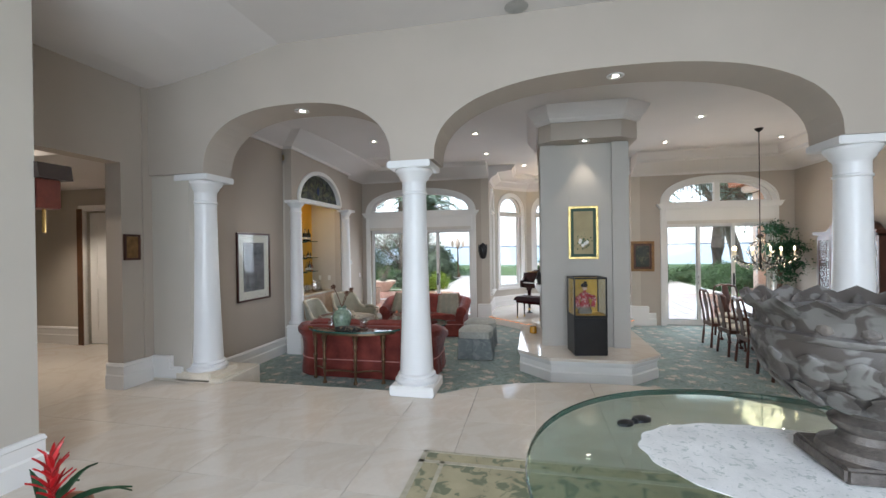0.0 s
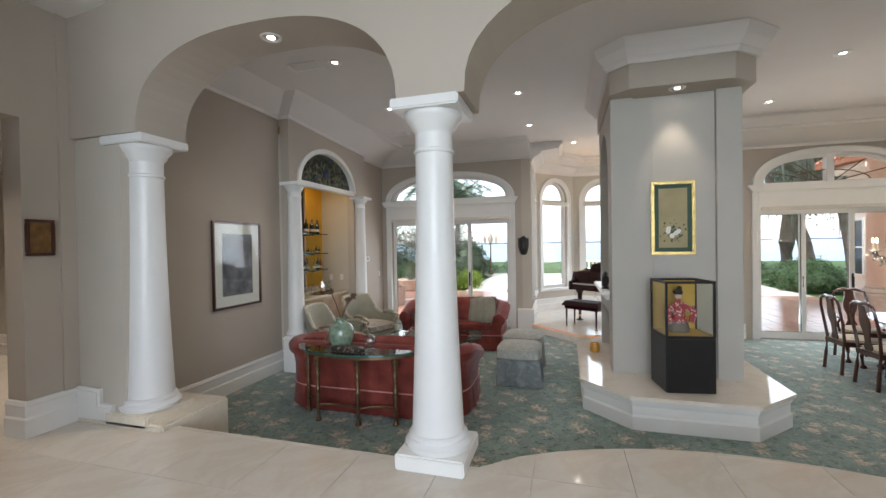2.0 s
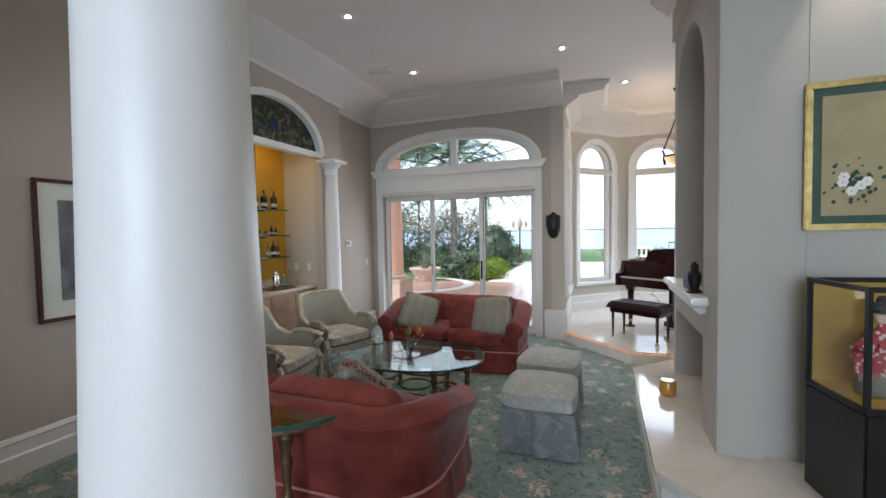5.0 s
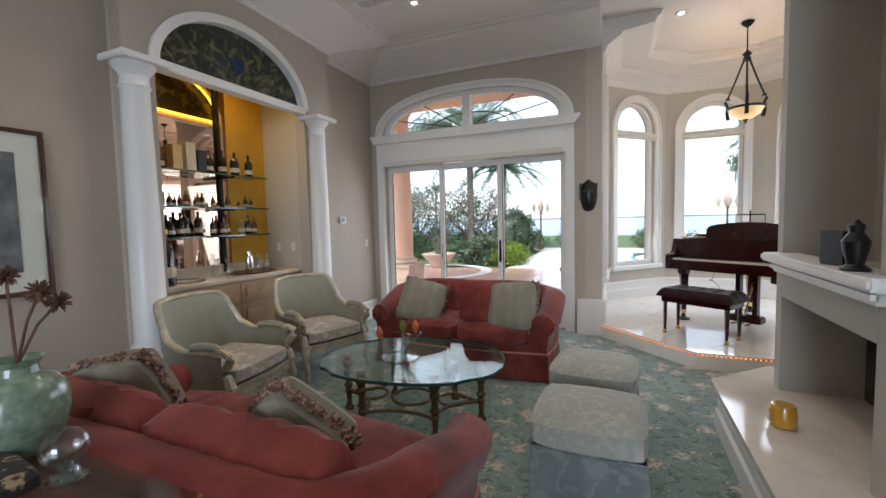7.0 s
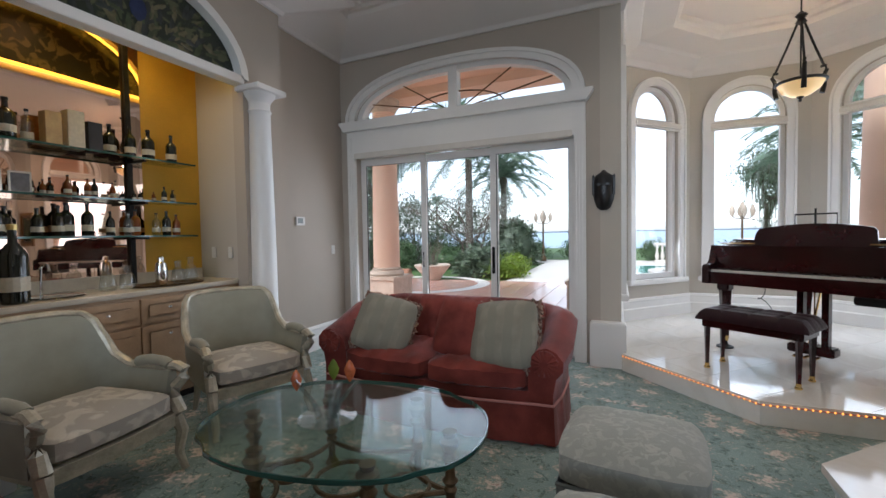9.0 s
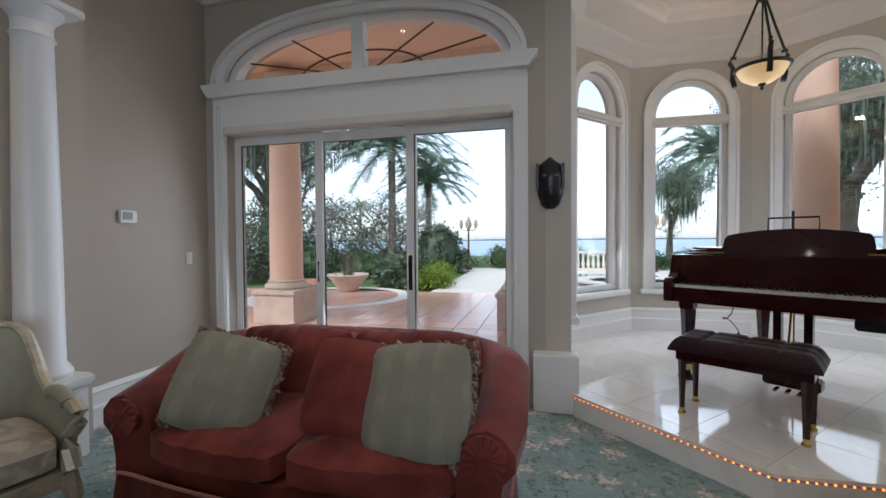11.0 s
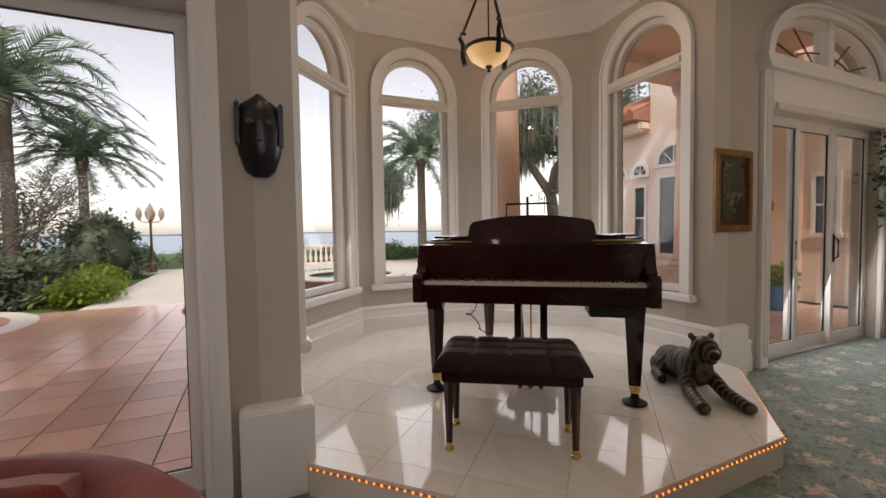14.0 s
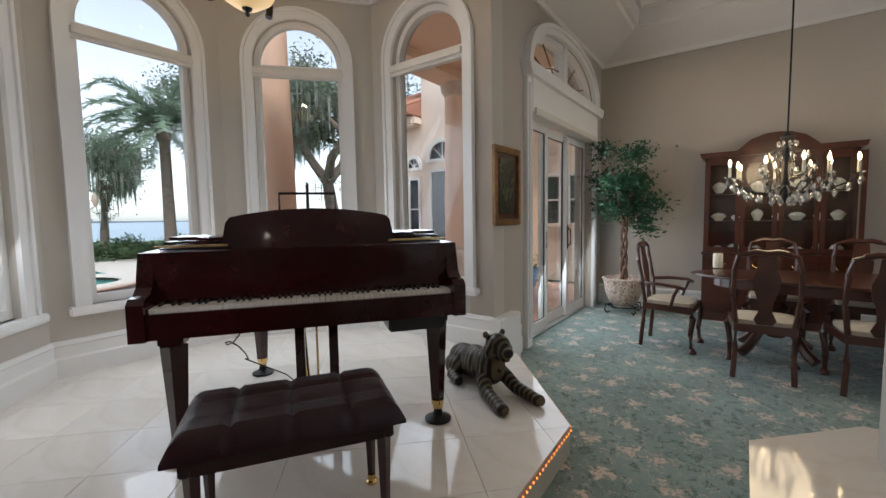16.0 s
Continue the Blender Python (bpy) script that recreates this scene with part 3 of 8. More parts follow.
structure("wall_left_far", wall_x([(8.34, 0.0), (8.34, TOP), (GLAZED + 0.2, TOP), (GLAZED + 0.2, 0.0)], LEFT - 0.2, LEFT), TAUPE, "taupe painted side wall beside the bar")
structure("wall_right", wall_x([(3.0, 0.0), (3.0, TOP), (GLAZED + 0.2, TOP), (GLAZED + 0.2, 0.0)], RIGHT, RIGHT + 0.2), TAUPE, "taupe painted dining room wall")

# bar niche wall stands proud of the side wall, with an arched hole
BARX, B0, B1 = -3.72, 6.10, 7.86
bm = bmesh.new()
mid, half = (B0 + B1) / 2, (B1 - B0) / 2
add_prism(bm, [(5.86, 0.0), (5.86, TOP), (8.34, TOP), (8.34, 0.0), (B1, 0.0), (B1, 2.9)] + arc(mid, 2.9, half, 0.62, 0, 180, 20)[1:-1] + [(B0, 2.9), (B0, 0.0)], BARX - 0.14, BARX, lambda u, v, w: (w, u, v))
structure("wall_bar", bm, TAUPE, "taupe wall with an arched bar niche")
structure("bar_back_wall", box(-4.62, -4.50, 5.8, 8.4, 0, 3.7), AMBER, "amber painted back wall of the bar niche")
structure("bar_side_wall", box(-4.5, BARX - 0.14, 5.86, 6.0, 0, 3.7), CREAM, "cream side wall of the bar niche")
structure("bar_side_wall", box(-4.5, BARX - 0.14, 7.95, 8.2, 0, 3.7), CREAM, "cream side wall of the bar niche")
structure("wall_bar_return", box(LEFT - 0.2, BARX - 0.141, 5.864, 5.99, 3.701, 4.1), TAUPE, "taupe wall return above the bar niche")
structure("wall_bar_return", box(LEFT - 0.2, BARX - 0.141, 8.2, 8.336, 3.701, 4.1), TAUPE, "taupe wall return above the bar niche")
structure("bar_ceiling", box(-4.6, BARX - 0.14, 5.86, 8.34, 3.6, 3.7), AMBER, "amber ceiling of the bar niche")

# octagonal bay with a tall arched window in each side
def facet(a, b, k):
    a, b = Vector((*a, 0)), Vector((*b, 0))
    w = (b - a).length
    d = (b - a).normalized()
    o = Vector((-d.y, d.x, 0))

    def place(u, v, t):
        return a + u * d + t * o + Vector((0, 0, v))
    c, hw, sill, spring, top = w / 2, 0.44, 0.72, 2.98, 4.05
    bm = bmesh.new()
    add_prism(bm, [(0, STAGE), (0, top), (c, top)] + arc(c, spring, hw, hw, 90, 180, 10) + [(c - hw, sill), (c, sill), (c, STAGE)], 0.0, 0.2, place)
    add_prism(bm, [(c, STAGE), (c, sill), (c + hw, sill)] + arc(c, spring, hw, hw, 0, 90, 10) + [(c, top), (w, top), (w, STAGE)], 0.0, 0.2, place)
    bmesh.ops.remove_doubles(bm, verts=bm.verts, dist=1e-4)
    structure("wall_bay_%d" % k, bm, CREAM, "cream wall of the bay round a tall arched window")
    # window with frame, casing, blind and panes
    m = Matrix(((d.x, o.x, 0, (a + c * d).x), (d.y, o.y, 0, (a + c * d).y), (0, 0, 1, 0), (0, 0, 0, 1)))
    win = tagged(new("window_%d" % (k + 1)), "tall white arched window with a rolled blind", "window", kind="structure")
    win.matrix_world = m
    bm = bmesh.new()
    out, inn = hw + 0.11, hw
    rim = [(-out, sill - 0.0), (-out, spring)] + arc(0, spring, out, out, 180, 0, 18)[1:] + [(out, sill)]
    rin = [(inn, sill), (inn, spring)] + arc(0, spring, inn, inn, 0, 180, 18)[1:] + [(-inn, sill)]
    add_prism(bm, rim + rin, -0.035, 0.0, lambda u, v, t: (u, t, v))
    rim2 = [(-out, sill), (-out, spring)] + arc(0, spring, out, out, 180, 0, 18)[1:] + [(out, sill)]
    e = out - 0.03
    rin2 = [(e, sill), (e, spring)] + arc(0, spring, e, e, 0, 180, 18)[1:] + [(-e, sill)]
    add_prism(bm, rim2 + rin2, -0.055, -0.035, lambda u, v, t: (u, t, v))
    part("casing", bm, WHITE, win)
    bm = bmesh.new()
    f0, f1 = hw, hw - 0.055
    ro = [(-f0, sill), (-f0, spring)] + arc(0, spring, f0, f0, 180, 0, 18)[1:] + [(f0, sill)]
    ri = [(f1, sill), (f1, spring)] + arc(0, spring, f1, f1, 0, 180, 18)[1:] + [(-f1, sill)]
    add_prism(bm, ro + ri, 0.05, 0.12, lambda u, v, t: (u, t, v))
    add_box(bm, -f1, f1, 0.05, 0.12, sill, sill + 0.07)
    add_box(bm, -f1, f1, 0.05, 0.12, 2.86, 2.97)
    part("window_frame", bm, WHITE, win)
    part("window_sill", box(-out - 0.04, out + 0.04, -0.08, 0.06, sill - 0.07, sill, 0.012), WHITE, win)
    part("blind", box(-hw - 0.03, hw + 0.03, -0.06, 0.03, 2.82, 2.93, 0.03, 3), TRIMSHADE, win, "rolled cream fabric blind")
    p = part("pane", box(-f1, f1, 0.08, 0.088, sill + 0.07, 2.86), PANE, win)
    p.visible_shadow = False
    bm = bmesh.new()
    add_prism(bm, [(-f1, 2.97)] + arc(0, spring, f1, f1, 180, 0, 18) + [(f1, 2.97)], 0.08, 0.088, lambda u, v, t: (u, t, v))
    p = part("pane", bm, PANE, win)
    p.visible_shadow = False


for k in range(5):
    facet(BAY[k], BAY[k + 1], k)

# stage floor of the bay with its front riser
front = [(2.98, 9.36), (2.01, 8.56), (0.5, 8.52), (-0.41, 9.44)]
stage_outline = [(-0.41, 9.44)] + BAY[:6] + front[:-1]
stage = structure("stage_floor", slab(stage_outline, 0.0, STAGE - 0.012), STAGEMARBLE, "raised stage of polished white marble under the piano")

# ceilings: main room, bay, hall, passage
structure("ceiling", box(LEFT - 0.2, RIGHT + 0.2, 3.52, GLAZED + 0.3, CEILING, CEILING + 0.15), CEIL)
structure("ceiling_bay", slab([(-0.75, 9.9), (-0.75, 11.3), (0.4, 12.4), (2.2, 12.4), (3.35, 11.3), (3.35, 9.9)], CEILING, 4.15), CEIL)
prof = [(7.5, 4.25), (-2.1, 4.25), (-2.9, 4.06), (-3.6, 3.93), (-4.0, 3.9), (-8.5, 4.02)]
structure("ceiling_hall", wall_y(prof + [(-8.5, 4.6), (7.5, 4.6)], -5.0, 3.06), CEIL)
structure("ceiling_passage", box(-8.5, -4.14, 2.4, 6.0, 3.0, 3.1), CEIL)

# cove and crown mouldings of the room
cove = [(0.0, 3.70), (0.03, 3.70), (0.05, 3.74), (0.55, 3.93), (0.57, 3.97), (0.62, 3.97), (0.64, 4.0), (0.68, 4.0), (0.70, 4.019), (0.0, 4.019)]
structure("cove_living", sweep(cove, [(0.05, 9.85, 0), (-0.42, 9.598, 0), (LEFT + 0.002, GLAZED - 0.002, 0), (LEFT + 0.002, 8.34, 0.02), (BARX + 0.002, 8.34, 0.02), (BARX + 0.002, 5.86, 0.11), (LEFT + 0.002, 5.86, 0.11), (LEFT + 0.002, 3.6, 0.11)][1:]), CEIL, "white sloped cove and crown moulding")
structure("cove_dining", sweep([(u, v - 0.14 if v < 4.0 else v) for u, v in cove], [(RIGHT - 0.002, 3.6, 0), (RIGHT - 0.002, GLAZED - 0.002, 0), (3.0, GLAZED - 0.002, 0)]), CEIL, "white sloped cove and crown moulding")
bay_cove = [(0.0, 3.62), (0.03, 3.62), (0.06, 3.70), (0.22, 3.80), (0.24, 3.84), (0.60, 3.88), (0.62, 3.94), (0.66, 3.96), (0.68, 4.019), (0.0, 4.019)]
structure("cove_bay", sweep(bay_cove, [(*p, 0) for p in BAY[::-1]]), CEIL, "white stepped tray moulding of the bay ceiling")

# baseboards
base = [(0.0, 0.0), (0.035, 0.0), (0.035, 0.15), (0.022, 0.165), (0.022, 0.25), (0.03, 0.26), (0.018, 0.29), (0.0, 0.295)]
def baseboard(path, z, name="baseboard"):
    structure(name, sweep(base, [(x, y, z) for x, y in path]), WHITE, "tall white moulded baseboard")


baseboard([(LEFT + 0.002, 5.86), (LEFT + 0.002, 3.5)], 0.0)
baseboard([(LEFT + 0.002, GLAZED - 0.002), (LEFT + 0.002, 8.34)], 0.0)
baseboard([(RIGHT - 0.002, 3.2), (RIGHT - 0.002, GLAZED - 0.002)], 0.0)
baseboard([(p[0], p[1]) for p in BAY[::-1]], STAGE)
baseboard([(3.53, GLAZED - 0.002), (2.998, GLAZED - 0.002)], 0.0)
structure("pier_base", box(-0.72, -0.37, 9.46, 9.62, 0, 0.46, 0.01), WHITE, "white panelled block at the foot of the pier")
structure("pier_base", box(2.96, 3.36, 9.5, 9.62, 0, 0.46, 0.01), WHITE, "white panelled block at the foot of the pier")


# arcade between hall and rooms
def half_arch(x0, x1, rise=0.8):
    mid, half = (x0 + x1) / 2, (x1 - x0) / 2
    return arc(mid, 2.85, half, rise, 180, 0, 28, 0.82)


bm = bmesh.new()
outline = [(LEFT, 2.85), (-3.13, 2.85)] + half_arch(-3.13, -0.80, 0.71)[1:-1] + [(-0.80, 2.85), (-0.33, 2.85)] + half_arch(-0.33, 3.30, 0.78)[1:-1] + [(3.30, 2.85), (3.77, 2.85)] + half_arch(3.77, 6.1)[1:-1] + [(6.1, 2.85), (RIGHT, 2.85), (RIGHT, 4.3), (LEFT, 4.3)]
add_prism(bm, outline, 3.06, 3.54, lambda u, v, w: (u, w, v))
structure("wall_arcade", bm, TAUPE, "taupe wall carried by columns over three wide arches")

structure("wall_pier", box(LEFT - 0.02, -3.365, 3.1, 3.5, HALL, 2.849), CREAM, "pale wall pier behind the first column")

# hall side walls and the passage on the left
bm = bmesh.new()
add_prism(bm, [(3.12, 0.0), (3.12, 4.3), (-5.0, 4.3), (-5.0, 0.0), (0.9, 0.0), (0.9, 2.95), (2.72, 2.95), (2.72, 0.0)], LEFT - 0.24, LEFT - 0.02, lambda u, v, w: (w, u, v))
structure("wall_hall_left", bm, TAUPE, "taupe hall wall with an opening to a passage")
structure("wall_hall_near", box(-2.95, -2.75, -5.0, 1.1, HALL, 4.25), CREAM, "pale hall wall ending at the passage")
structure("wall_hall_right", box(7.3, 7.5, -5.0, 3.2, 0, 4.3), TAUPE, "taupe hall wall")
bm = bmesh.new()
add_prism(bm, [(-8.5, 0.0), (-8.5, 4.6), (7.5, 4.6), (7.5, 0.0), (3.8, 0.0), (3.8, 4.2), (-1.4, 4.2), (-1.4, 0.0)], -5.2, -5.0, lambda u, v, w: (u, w, v))
structure("wall_entrance", bm, TAUPE, "taupe entrance wall with tall windows")
structure("wall_passage_end", box(-8.5, -8.3, -5.0, 6.0, 0, 4.6), CREAM, "cream passage wall")
bm = bmesh.new()
add_prism(bm, [(-8.3, HALL), (-8.3, 3.0), (-4.14, 3.0), (-4.14, HALL), (-5.85, HALL), (-5.85, 2.62), (-6.75, 2.62), (-6.75, HALL)], 4.5, 4.65, lambda u, v, w: (u, w, v))
structure("wall_passage_back", bm, CREAM, "cream passage wall with a doorway")
structure("wall_passage_beyond", box(-8.3, -4.14, 5.9, 6.0, 0, 3.0), CREAM, "cream wall beyond the doorway")
baseboard([(LEFT - 0.018, 3.1), (LEFT - 0.018, 2.72), (LEFT - 0.24, 2.72)], HALL)
baseboard([(-2.748, -4.9), (-2.748, 1.102), (-2.95, 1.102)][::-1], HALL)
baseboard([(-4.2, 4.498), (-5.75, 4.498)], HALL)
baseboard([(-6.85, 4.498), (-8.2, 4.498)], HALL)
# baseboard stepping down beside the column
bm = bmesh.new()
add_prism(bm, [(LEFT - 0.02, HALL), (LEFT - 0.02, 0.66), (-3.62, 0.66), (-3.62, 0.53), (-3.48, 0.53), (-3.48, HALL)], 3.068, 3.098, lambda u, v, w: (u, w, v))
add_prism(bm, [(LEFT - 0.02, 0.60), (LEFT - 0.02, 0.63), (-3.65, 0.63), (-3.65, 0.50), (-3.48, 0.50), (-3.48, 0.47), (-3.68, 0.47), (-3.68, 0.60)], 3.058, 3.068, lambda u, v, w: (u, w, v))
structure("baseboard", bm, WHITE, "white baseboard stepping down with the floor")


# columns on stone plinths
def column(x, y):
    c = thing("column", Matrix.Translation((x, y, HALL)), "smooth white tapered column on a marble plinth", "column", "columns of the arcade")
    part("plinth", box(-0.24, 0.24, -0.24, 0.24, 0.0, 0.11, 0.012), LIMESTONE if x < -2 else WHITE, c, "square stone plinth")
    part("base", lathe([(0.225, 0.11), (0.235, 0.13), (0.235, 0.145), (0.215, 0.16), (0.205, 0.175), (0.21, 0.19), (0.2, 0.205), (0.184, 0.215)], 40), COLUMN, c, smooth=True)
    shaft = [(0.131 + 0.053 * (1 - k / 16) ** 1.9, 0.215 + 2.06 * k / 16) for k in range(17)]
    part("shaft", lathe(shaft, 40), COLUMN, c, smooth=True)
    part("necking", lathe([(0.131, 2.14), (0.143, 2.15), (0.143, 2.165), (0.131, 2.175)], 40), COLUMN, c, smooth=True)
    part("capital", lathe([(0.131, 2.275), (0.138, 2.3), (0.16, 2.32), (0.165, 2.345), (0.195, 2.375), (0.205, 2.4), (0.205, 2.415)], 40), COLUMN, c, smooth=True)
    part("abacus", box(-0.235, 0.235, -0.235, 0.235, 2.415, 2.488, 0.01), COLUMN, c)
    return c


for cx, cy in ((-3.32, 3.30), (-0.6, 3.26), (3.5, 3.30)):
    column(cx, cy)
structure("column_step", box(LEFT + 0.004, -2.92, 3.06, 3.78, 0.02, HALL + 0.05, 0.02), LIMESTONE, "cream marble block with a rounded nosing")


# slim engaged columns of the bar niche
def bar_column(y):
    c = thing("bar_column", Matrix.Translation((BARX + 0.06, y, 0)), "slim white half column on a panelled plinth", "column", "columns of the bar")
    part("plinth", box(-0.13, 0.16, -0.16, 0.16, 0.0, 0.46, 0.008), WHITE, c)
    part("plinth_cap", box(-0.13, 0.19, -0.19, 0.19, 0.46, 0.53, 0.02), WHITE, c)
    part("shaft", lathe([(0.145, 0.53), (0.155, 0.56), (0.135, 0.6), (0.12, 0.62), (0.115, 1.4), (0.098, 2.6), (0.112, 2.62), (0.098, 2.64), (0.098, 2.7)], 28), COLUMN, c, smooth=True)
    part("capital", lathe([(0.098, 2.7), (0.112, 2.73), (0.14, 2.76), (0.15, 2.79)], 28), COLUMN, c, smooth=True)
    part("abacus", box(-0.13, 0.18, -0.18, 0.18, 2.79, 2.84, 0.008), COLUMN, c)


bar_column(5.90)
bar_column(8.0)


# sliding doors under arched transoms
def sliding_door(x0, x1, k):
    d = tagged(new("door_%d" % k), "white three-panel glass sliding door under an arched transom", "door", kind="structure")
    d.location = ((x0 + x1) / 2, GLAZED, 0)
    h = (x1 - x0) / 2
    part("entablature", box(-h - 0.02, h + 0.02, -0.06, 0.12, 2.42, 2.78, 0.006), WHITE, d)
    bm = bmesh.new()
    prof = [(0.0, 2.76), (0.07, 2.76), (0.09, 2.80), (0.14, 2.86), (0.14, 2.885), (0.0, 2.885)]
    add_prism(bm, [(-h - 0.2, 2.885), (-h - 0.2, 2.865), (-h - 0.13, 2.76), (h + 0.13, 2.76), (h + 0.2, 2.865), (h + 0.2, 2.885)], -0.11, -0.0, lambda u, v, w: (u, w, v))
    part("cornice", bm, WHITE, d)
    part("blind_box", box(-h + 0.01, h - 0.01, -0.085, -0.06, 2.40, 2.475, 0.01), TRIMSHADE, d, "cream blind headrail")
    for s in (-1, 1):
        bm = bmesh.new()
        add_box(bm, s * h - 0.12 * (s < 0), s * h + 0.12 * (s > 0), -0.045, 0.0, 0.0, 2.76, 0.004)
        for o in (0.02, 0.05, 0.08):
            a = s * (h + o)
            add_box(bm, a - 0.008, a + 0.008, -0.055, -0.04, 0.1, 2.7)
        part("pilaster", bm, WHITE, d)
    # transom arch: casing, centre bar, curved bars, panes
    bm = bmesh.new()
    po = arc(0, 2.86, h + 0.12, 0.65, 180, 0, 26, 0.85)
    pi = arc(0, 2.86, h - 0.01, 0.55, 0, 180, 26, 0.85)
    add_prism(bm, po + pi, -0.05, 0.0, lambda u, v, w: (u, w, v))
    po = arc(0, 2.86, h + 0.12, 0.65, 180, 0, 26, 0.85)
    pi = arc(0, 2.86, h + 0.08, 0.61, 0, 180, 26, 0.85)
    add_prism(bm, po + pi, -0.075, -0.05, lambda u, v, w: (u, w, v))
    part("arch_casing", bm, WHITE, d)
    bm = bmesh.new()
    po = arc(0, 2.86, h, 0.56, 180, 0, 26, 0.85)
    pi = arc(0, 2.90, h - 0.09, 0.455, 0, 180, 26, 0.85)
    add_prism(bm, po + pi, 0.02, 0.13, lambda u, v, w: (u, w, v))
    add_box(bm, -0.055, 0.055, 0.0, 0.13, 2.86, 3.41)
    add_box(bm, -h, h, 0.02, 0.13, 2.78, 2.92)
    part("transom_frame", bm, WHITE, d)
    bm = bmesh.new()
    for s in (-1, 1):
        for a in (28, 58):
            c, q = math.cos(radians(a)), math.sin(radians(a))
            p0, p1 = (s * 0.06, 2.9), (s * (h - 0.1) * c * 1.02, 2.91 + 0.45 * q)
            add_tube(bm, [(p0[0], 0.075, p0[1]), (p1[0], 0.075, p1[1])], 0.009, 6)
    add_tube(bm, [(u, 0.075, v) for u, v in arc(0, 2.90, 0.62, 0.22, 0, 180, 18)], 0.009, 6)
    part("curved_bars", bm, BRONZE, d, "thin dark metal fan bars")
    bm = bmesh.new()
    add_prism(bm, arc(0, 2.90, h - 0.08, 0.465, 180, 0, 26, 0.85), 0.072, 0.078, lambda u, v, w: (u, w, v))
    p = part("pane", bm, PANE, d)
    p.visible_shadow = False
    # door panels
    w3 = 2 * h / 3
    for i in range(3):
        a, b = -h + i * w3, -h + (i + 1) * w3
        if i:
            a -= 0.04
        if i < 2:
            b += 0.04
        y = 0.10 + 0.045 * (i % 2)
        leaf = bmesh.new()
        add_box(leaf, a, a + 0.07, y, y + 0.04, 0.02, 2.42)
        add_box(leaf, b - 0.07, b, y, y + 0.04, 0.02, 2.42)
        add_box(leaf, a + 0.07, b - 0.07, y, y + 0.04, 2.33, 2.42)
        add_box(leaf, a + 0.07, b - 0.07, y, y + 0.04, 0.02, 0.14)
        lf = part("sliding_panel", leaf, WHITE, d)
        p = part("pane", box(a + 0.07, b - 0.07, y + 0.017, y + 0.023, 0.14, 2.33), PANE, lf)
        p.visible_shadow = False
        bm = bmesh.new()
        for x0, x1, z0, z1 in ((a + 0.066, a + 0.076, 0.135, 2.335), (b - 0.076, b - 0.066, 0.135, 2.335), (a + 0.076, b - 0.076, 2.325, 2.335), (a + 0.076, b - 0.076, 0.135, 0.145)):
            add_box(bm, x0, x1, y + 0.012, y + 0.028, z0, z1)
        part("gasket", bm, BLACK, lf, "thin black glazing gasket")
        if i:
            hx = a + 0.035
            bm = bmesh.new()
            add_box(bm, hx - 0.018, hx + 0.018, y - 0.012, y, 0.92, 1.24, 0.006)
            add_tube(bm, [(hx, y - 0.01, 0.96), (hx, y - 0.045, 0.99), (hx, y - 0.045, 1.17), (hx, y - 0.01, 1.2)], 0.009, 6)
            part("door_handle", bm, BLACK, lf, "black pull handle")
    part("track", box(-h, h, 0.06, 0.22, 0.0, 0.02), ALU, d)


sliding_door(*LIV, 1)
sliding_door(*DIN, 2)


# ---- upholstery tools ----
def soft_box(sx, sy, sz, r=0.06, puff=0.25, n=13, creases=0.0):
    """A stuffed cushion: a rounded block whose faces swell."""
    bm = bmesh.new()
    bmesh.ops.create_cube(bm, size=2.0)
    bmesh.ops.subdivide_edges(bm, edges=bm.edges, cuts=n, use_grid_fill=True)
    for v in bm.verts:
        x, y, z = v.co
        kx, ky = 1 - x * x, 1 - y * y
        k = 1 - max(abs(x), abs(y)) ** 6 * 0.75
        zz = z * sz * (0.45 + 0.55 * k) * (1 + puff * kx * ky * 0.6)
        cr = 1 - 0.10 * (abs(x) * abs(y)) ** 3
        wob = noise.noise(Vector((x * 1.7 + sx * 9, y * 1.7 + sy * 7, z))) * 0.05 + noise.noise(Vector((x * 6.5 + sx * 5, y * 1.8, sy * 4))) * 0.07
        if creases:
            g = abs(y) ** 3
            wob += creases * (0.10 * noise.noise(Vector((x * 9 + sy * 5, y * 2.2 + x * 3, sx))) + 0.07 * g * math.sin(x * 19 + 2 * noise.noise(Vector((x * 3, y, 0)))))
        v.co = Vector((x * sx * cr, y * sy * cr, zz * (1 + wob)))
    return bm


def ruffle(pts, r, amp, n):
    """A thick tufted cord along a closed loop of points."""
    bm = bmesh.new()
    pts = [Vector(p) for p in pts]
    k = len(pts)
    total = []
    for i in range(n):
        f = i / n * k
        a, b = pts[int(f) % k], pts[(int(f) + 1) % k]
        p = a.lerp(b, f - int(f))
        j = Vector((random.uniform(-1, 1), random.uniform(-1, 1), random.uniform(-1, 1))) * amp
        s = r * random.uniform(0.7, 1.25)
        bmesh.ops.create_icosphere(bm, subdivisions=1, radius=s, matrix=Matrix.Translation(p + j) @ Matrix.Rotation(random.uniform(0, 6.28), 4, (random.random(), random.random(), 0.5)) @ Matrix.Diagonal((0.6, 0.8, random.uniform(1.0, 1.9), 1)))
    return bm


def throw_pillow(m, size=0.24):
    t = thing("throw_pillow", m, "square grey striped pillow edged with a tasselled fringe", "pillow", "pillows on the sofas")
    part("cover", soft_box(size, size, 0.10, puff=0.6), DAMASK, t, smooth=True)
    e = size * 0.96
    loop = [(-e, -e, 0), (0, -e * 1.0, 0), (e, -e, 0), (e, 0, 0), (e, e, 0), (0, e, 0), (-e, e, 0), (-e, 0, 0)]
    part("fringe", ruffle(loop, 0.017, 0.02, 420), FRINGE, t, "brown and cream tufted fringe")
    return t


